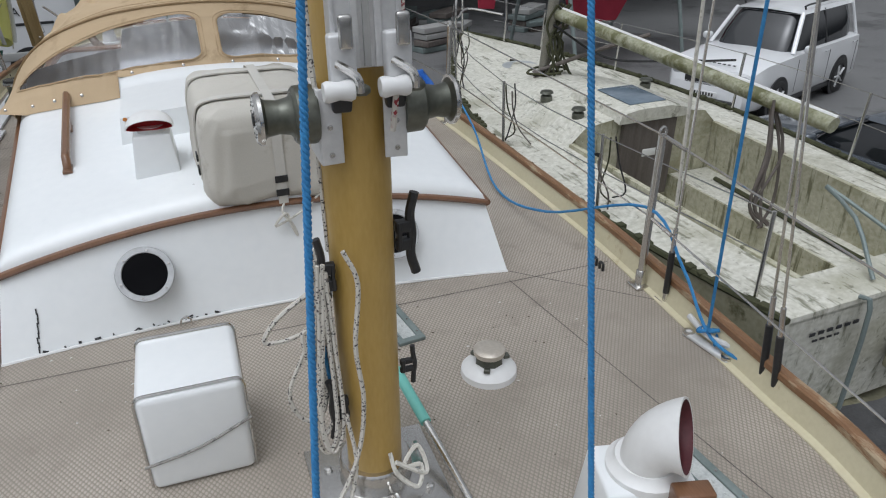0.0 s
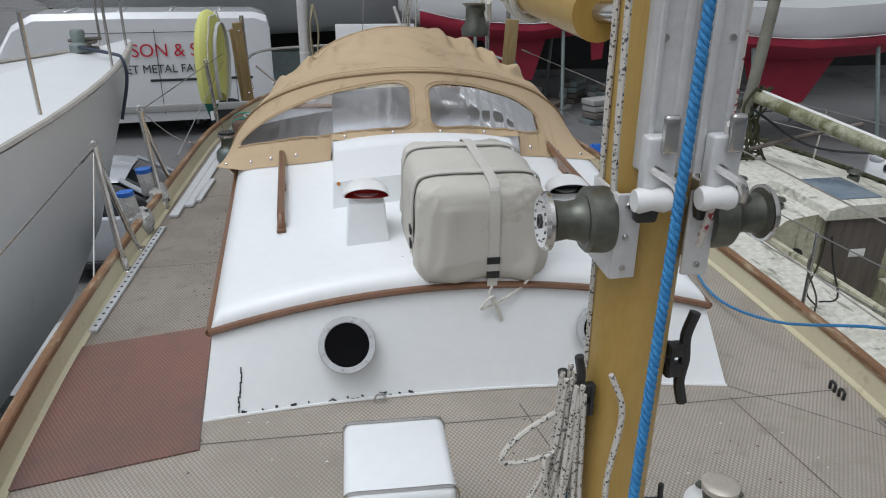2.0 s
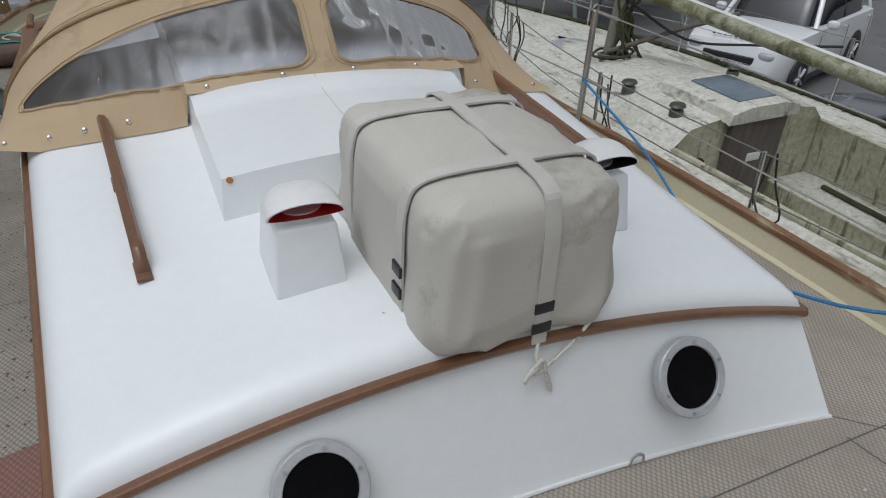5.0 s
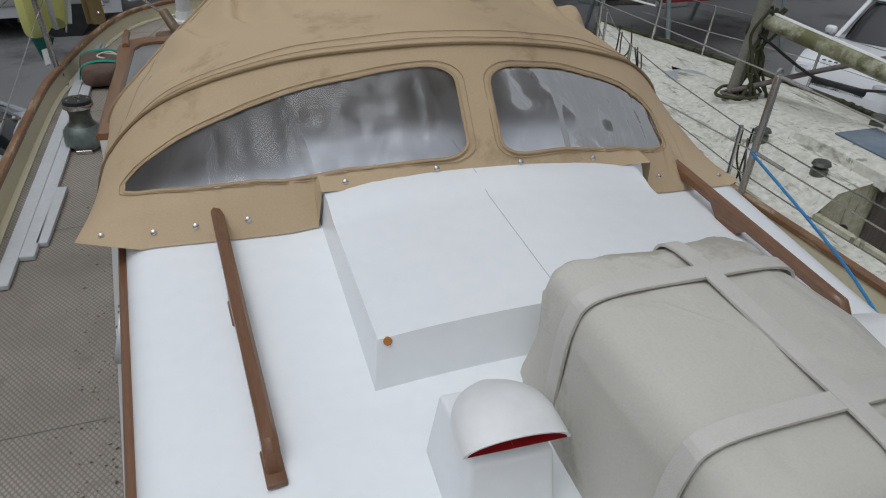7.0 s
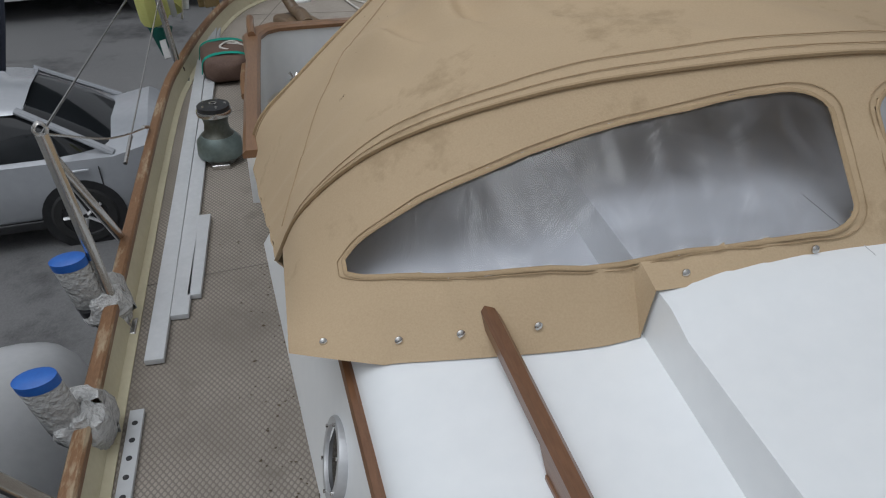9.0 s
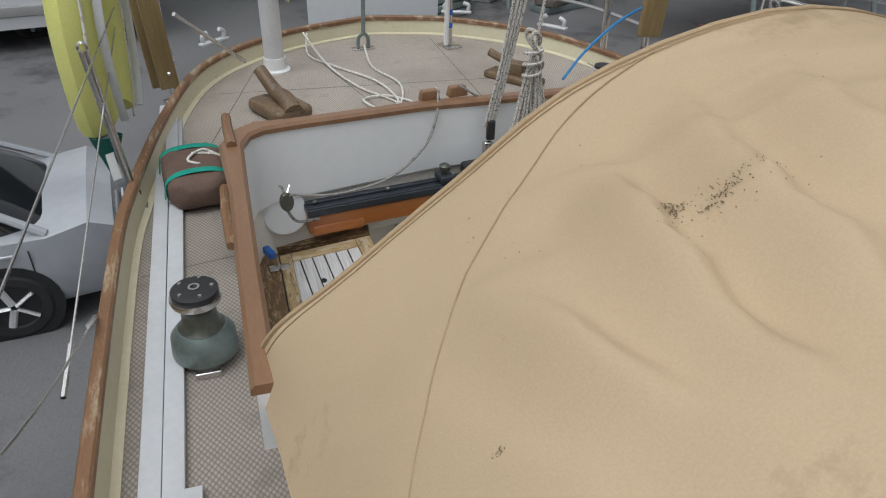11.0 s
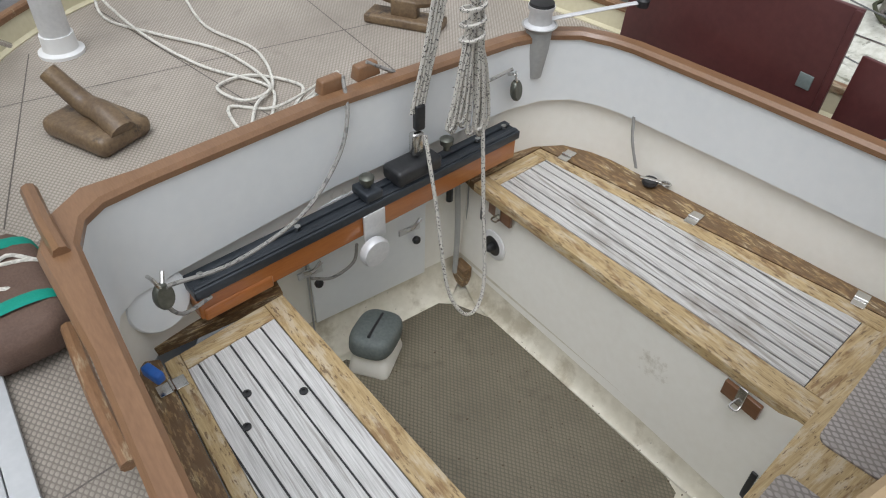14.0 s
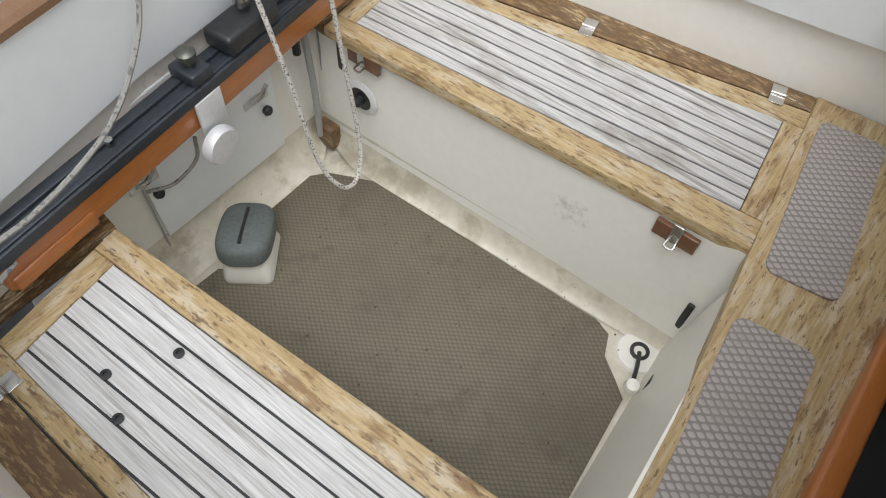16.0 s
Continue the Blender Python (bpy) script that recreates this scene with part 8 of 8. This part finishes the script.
red_yacht(Matrix.Translation((6.3, 14.4, -0.35)) @ pose(0, 0, 0, 0, 0, -82), 8.5, "white yacht with crimson bottom paint standing ashore on props")
red_yacht(Matrix.Translation((7.0, 18.8, -0.35)) @ pose(0, 0, 0, 0, 0, 84), 6.0, "white yacht with crimson bottom and rudder behind the others")
shed = thing("dark_shed", "dark open boat shed in the distance behind the boats", "shed")
part("back_wall", boxed((6, 27, 0.9), (34, 0.3, 7.3)), DARK_CLOTH, shed)
part("roof", boxed((6, 22.5, 4.4), (34, 8, 0.2)), GALV, shed)
random.seed(31)
for i in range(16):
    x, y = random.uniform(1.5, 14), random.uniform(17, 21)
    s = random.uniform(0.3, 0.9)
    th = thing("yard_pallet_stack", "stack of grey timbers and scrap at the yard's edge", "timber stack", Matrix.Translation((x, y, GROUND)) @ pose(0, 0, 0, 0, 0, random.uniform(0, 90)), "timber stacks")
    for j in range(random.randint(2, 4)):
        part("timber", boxed((random.uniform(-0.1, 0.1), 0, 0.08 + 0.17 * j), (1.2 * s + 0.5, 0.7 * s, 0.14), turn(rz=random.uniform(-8, 8)), 0.01), random.choice((OLD_PLY, GALV, GREY_PLASTIC)), th)
tarp = thing("blue_tarpaulin", "crumpled blue tarpaulin on the ground beside the derelict boat", "tarpaulin", Matrix.Translation((2.55, 6.9, -1.45)))
part("sheet", sheet(lambda u, v: rounded(u, v, 0.4, 0.65, 0.65, 0.8) * (1 + 0.3 * noise.noise((u * 9, v * 7, 3))), 30, 16), BLUE_TARP, tarp)
part("crate", boxed((0, 0, -0.95), (0.6, 1.0, 0.64)), GALV, tarp)


# ---- vehicles ----
def car(m, paint, L, W, belt, roof, hood_h, boot_h, win, label, category="car", plate_front=True, suv=False):
    """A parked car; its nose points to +y. win: fore and aft ends of the glass at the belt and at the roof."""
    th = thing("parked_" + category, label, category, m, "parked vehicles")
    hw = W / 2
    prof = [(-L / 2, boot_h * 0.55, 0.82), (-L / 2 + 0.06, boot_h * 0.9, 0.9), (-L / 2 + 0.25, boot_h, 0.96), (win[1], belt - 0.0, 1.0), (0, belt, 1.0), (win[0], belt - 0.02, 1.0), (L / 2 - 0.5, hood_h, 0.96), (L / 2 - 0.12, hood_h * 0.88, 0.88), (L / 2, hood_h * 0.62, 0.78)]
    rings = []
    for y, top, k in prof:
        w = hw * k
        rings.append([(-w * 0.9, y, 0.24), (-w, y, 0.38), (-w, y, top * 0.72), (-w * 0.96, y, top - 0.03), (-w * 0.82, y, top), (0, y, top + 0.03), (w * 0.82, y, top), (w * 0.96, y, top - 0.03), (w, y, top * 0.72), (w, y, 0.38), (w * 0.9, y, 0.24)])
    bm = loft(rings)
    bm.verts.ensure_lookup_table()
    n = len(rings[0])
    bm.faces.new([bm.verts[i] for i in range(n)])
    bm.faces.new([bm.verts[len(bm.verts) - n + i] for i in range(n)])
    part("body", bm, paint, th)
    panes = []
    for f in (0.0, 0.35, 0.7, 1.0):
        bow = 0.03 * math.sin(math.pi * f)
        wx, z = hw * (0.88 - 0.2 * f ** 1.2) + bow * 0.5, belt - 0.01 + (roof - 0.04 - belt) * f
        y0, y1 = win[1] + (win[3] - win[1]) * f - bow * 2, win[0] + (win[2] - win[0]) * f + bow * 2
        ring = []
        for i in range(40):
            c, sn = math.cos(i * math.pi / 20), math.sin(i * math.pi / 20)
            ring.append((wx * math.copysign(abs(c) ** 0.28, c), (y0 + y1) / 2 + (y1 - y0) / 2 * math.copysign(abs(sn) ** 0.4, sn), z))
        panes.append(ring)
    part("glasshouse", loft(panes), DARK_GLASS, th)
    rr = []
    for f in np.linspace(0, 1, 7):
        y = win[3] - 0.06 + (win[2] - win[3] + 0.12) * f
        h = roof - 0.05 + 0.06 * math.sin(math.pi * f) ** 0.6
        rr.append([(-hw * 0.72, y, roof - 0.08), (-hw * 0.66, y, h - 0.01), (0, y, h + 0.02), (hw * 0.66, y, h - 0.01), (hw * 0.72, y, roof - 0.08)])
    bm = loft(rr)
    bm.verts.ensure_lookup_table()
    part("roof_panel", bm, paint, th)
    for k in (-1, 1):
        for yb, yt in ((win[0], win[2]), (win[1], win[3])):
            part("pillar", tubed([(k * hw * 0.885, yb, belt - 0.02), (k * hw * 0.69, yt, roof - 0.05)], 0.045, 8, 1, 0.7), paint, th)
        ym = (win[0] + win[1]) / 2
        part("door_pillar", tubed([(k * hw * 0.885, ym, belt), (k * hw * 0.69, ym, roof - 0.05)], 0.035, 8, 1, 0.6), BLACK, th)
        for yd in (win[0] - 0.1, ym, win[1] + 0.15):
            part("door_gap", boxed((k * (hw + 0.001), yd, belt * 0.62), (0.006, 0.012, belt * 0.55)), INK, th)
        part("sill_strip", boxed((k * (hw * 0.97), 0, 0.27), (0.05, L * 0.5, 0.1), bevel=0.02), BLACK, th)
        part("mirror", sheet(lambda u, v: rounded(u, v, 0.11, 0.07, 0.08, 0.7) + Vector((k * (hw + 0.1), win[0] - 0.25, belt + 0.06)), 16, 10), paint, th)
        for yd in (ym + 0.18, win[1] + 0.32):
            part("door_handle", boxed((k * (hw + 0.012), yd, belt - 0.12), (0.03, 0.16, 0.03), bevel=0.01), paint, th)
        part("headlight", sheet(lambda u, v: rounded(u, v, 0.17, 0.12, 0.09, 0.7) + Vector((k * hw * 0.66, L / 2 - 0.16, hood_h * 0.76)), 16, 10), surface("headlight_glass", (0.3, 0.31, 0.32), (0.5, 0.51, 0.52), 0.08, coat=0.8, bump=0) if "headlight_glass" not in bpy.data.materials else bpy.data.materials["headlight_glass"], th)
        part("tail_lamp", sheet(lambda u, v: rounded(u, v, 0.13, 0.12, 0.085, 0.6) + Vector((k * hw * 0.76, -L / 2 + 0.19, boot_h * 0.8)), 16, 10), TAIL_RED, th)
        for yw in (L * 0.3, -L * 0.29):
            rw = 0.37 if suv else 0.32
            part("arch", lathed(((rw + 0.07, 0), (rw + 0.07, 0.02)), (k * (hw - 0.012), yw, rw), spin(ry=90 * k), 30), BLACK, th)
            wheel = part("wheel", lathed(((rw * 0.72, 0.0), (rw, 0.02), (rw, 0.2), (rw * 0.9, 0.225), (rw * 0.68, 0.225), (rw * 0.66, 0.2)), (k * (hw - 0.2), yw, rw), spin(ry=90 * k), 30), TYRE, th)
            part("rim", lathed(((rw * 0.67, 0.19), (rw * 0.66, 0.215), (rw * 0.6, 0.2), (rw * 0.58, 0.17), (rw * 0.2, 0.18)), (k * (hw - 0.2), yw, rw), spin(ry=90 * k), 30), BLACK, wheel)
            for i in range(5):
                a = i * 2 * math.pi / 5
                q = Vector((0, math.cos(a), math.sin(a)))
                c = Vector((k * (hw + 0.012), yw, rw))
                part("spoke", tubed([c + q * rw * 0.08, c + q * rw * 0.64], rw * 0.1, 6, 1, 0.5), ALLOY, wheel)
    part("grille", boxed((0, L / 2 - 0.035, hood_h * 0.66), (W * 0.48, 0.07, 0.16), bevel=0.02), BLACK, th)
    part("bumper_intake", boxed((0, L / 2 - 0.02, 0.36), (W * 0.62, 0.1, 0.14), bevel=0.03), BLACK, th)
    part("number_plate", boxed((0, L / 2 + 0.04, 0.5), (0.52, 0.02, 0.11), bevel=0.004), WHITE_PLASTIC, th)
    for i in range(7):
        part("plate_bar", boxed((-0.18 + 0.06 * i, L / 2 + 0.052, 0.5), (0.035, 0.004, 0.06)), INK, th)
    part("rear_plate", boxed((0, -L / 2 - 0.005, boot_h * 0.66), (0.52, 0.02, 0.11), bevel=0.004), WHITE_PLASTIC, th)
    return th


disco = car(Matrix.Translation((11.34, 10.17, GROUND)) @ pose(0, 0, 0, 0, 0, 112), CAR_WHITE, 4.8, 1.95, 1.15, 1.86, 1.08, 1.1, (0.85, -2.2, 0.3, -2.1), "white off-road car parked behind the derelict boat", suv=True)
for k in (-1, 1):
    part("roof_rail", tubed([(k * 0.62, 0.1, 1.86), (k * 0.62, 0.0, 1.93), (k * 0.62, -1.7, 1.93), (k * 0.62, -1.85, 1.86)], 0.02, 8, 3), BLACK, disco)
for i in range(9):
    part("bonnet_letter", boxed((-0.4 + 0.1 * i, 2.2, 1.045), (0.05, 0.05, 0.012)), INK, disco)
car(Matrix.Translation((8.75, 4.75, GROUND)) @ pose(0, 0, 0, 0, 0, 4), CAR_GREY, 4.7, 1.82, 0.92, 1.42, 0.86, 0.98, (0.95, -1.75, 0.2, -1.0), "dark grey saloon car parked beside the derelict boat")
car(Matrix.Translation((-4.5, 8.7, GROUND)) @ pose(0, 0, 0, 0, 0, 95), CAR_SILVER, 4.6, 1.8, 0.93, 1.42, 0.86, 1.0, (1.0, -1.72, 0.25, -0.95), "silver saloon car parked close to the yacht's quarter")
car(Matrix.Translation((-5.6, 18.2, GROUND)) @ pose(0, 0, 0, 0, 0, 95), CAR_WHITE, 4.3, 1.75, 0.95, 1.48, 0.9, 1.0, (0.9, -1.9, 0.3, -1.5), "white car parked across the yard")

van = thing("white_van", "white panel van with red and black lettering on its side", "van", Matrix.Translation((-5.75, 17.4, GROUND)) @ pose(0, 0, 0, 0, 0, 9) @ Matrix.Diagonal((1.12, 1.1, 1.16, 1.0)))
vr = []
for x, h, k in ((-3.0, 1.1, 0.9), (-2.7, 1.3, 0.97), (-2.0, 2.3, 1.0), (-1.6, 2.5, 1.0), (0, 2.52, 1.0), (2.7, 2.5, 1.0), (2.95, 2.42, 0.97), (3.0, 2.3, 0.95)):
    vr.append([(x, -0.95 * k, 0.35), (x, -1.0 * k, 0.6), (x, -1.0 * k, min(h - 0.3, 1.2)), (x, -0.93 * k, h - 0.12), (x, -0.82 * k, h), (x, 0.82 * k, h), (x, 0.93 * k, h - 0.12), (x, 1.0 * k, min(h - 0.3, 1.2)), (x, 1.0 * k, 0.6), (x, 0.95 * k, 0.35)])
bm = loft(vr)
bm.verts.ensure_lookup_table()
bm.faces.new([bm.verts[i] for i in range(10)])
bm.faces.new([bm.verts[len(bm.verts) - 10 + i] for i in range(10)])
part("body", bm, CAR_WHITE, van)
writing("red_lettering", "SON & SON", 0.36, RED_INK, Matrix.Translation((1.1, -1.0, 1.78)) @ pose(0, 0, 0, 86, 0, 0), van, 0.004)
writing("black_lettering", "ET METAL FABRICA", 0.23, INK, Matrix.Translation((1.0, -1.012, 1.42)) @ pose(0, 0, 0, 88, 0, 0), van, 0.004)
part("door_rail", boxed((1.5, -1.005, 1.2), (2.1, 0.03, 0.05), bevel=0.01), BLACK, van)
part("rub_strip", boxed((0.2, -1.0, 0.62), (5.2, 0.05, 0.16), bevel=0.02), GREY_PLASTIC, van)
for x in (-0.9, 0.65, 2.2):
    part("door_gap", boxed((x, -1.0, 1.35), (0.012, 0.012, 1.7)), INK, van)
part("door_gap", boxed((0.65, -0.985, 2.14), (3.1, 0.01, 0.012)), INK, van)
for x in (-1.9, 2.0):
    for k in (-1, 1):
        part("arch", lathed(((0.42, 0), (0.42, 0.02)), (x, k * 0.99, 0.36), spin(rx=90), 28), BLACK, van)
        w = part("wheel", lathed(((0.25, 0), (0.35, 0.03), (0.35, 0.2), (0.25, 0.22)), (x, k * 0.82 + 0.11, 0.35), spin(rx=90), 28), TYRE, van)
        part("rim", lathed(((0.22, 0.2), (0.2, 0.225), (0.05, 0.23)), (x, k * 0.82 + 0.11, 0.35), spin(rx=90), 24), ALLOY, w)
for i in range(4):
    part("roof_rib", boxed((-1.0 + i * 1.0, 0, 2.53), (0.05, 1.5, 0.03), bevel=0.01), CAR_WHITE, van)
bigboat = thing("white_motor_boat", "large pale hull standing behind the van", "boat")
part("hull", hull_side([(0, 1.6, 1.6, -1.2), (5, 1.9, 1.6, -1.4), (10, 1.7, 1.9, -1.0), (13, 0.1, 2.3, 0.4)], 0.95), WHITE_HULL, bigboat, m=Matrix.Translation((2.0, 21.8, 0.6)) @ pose(0, 0, 0, 0, 0, 92))
part("cradle", boxed((-3.5, 21.6, -2.0), (8, 1.2, 1.5)), GALV, bigboat)
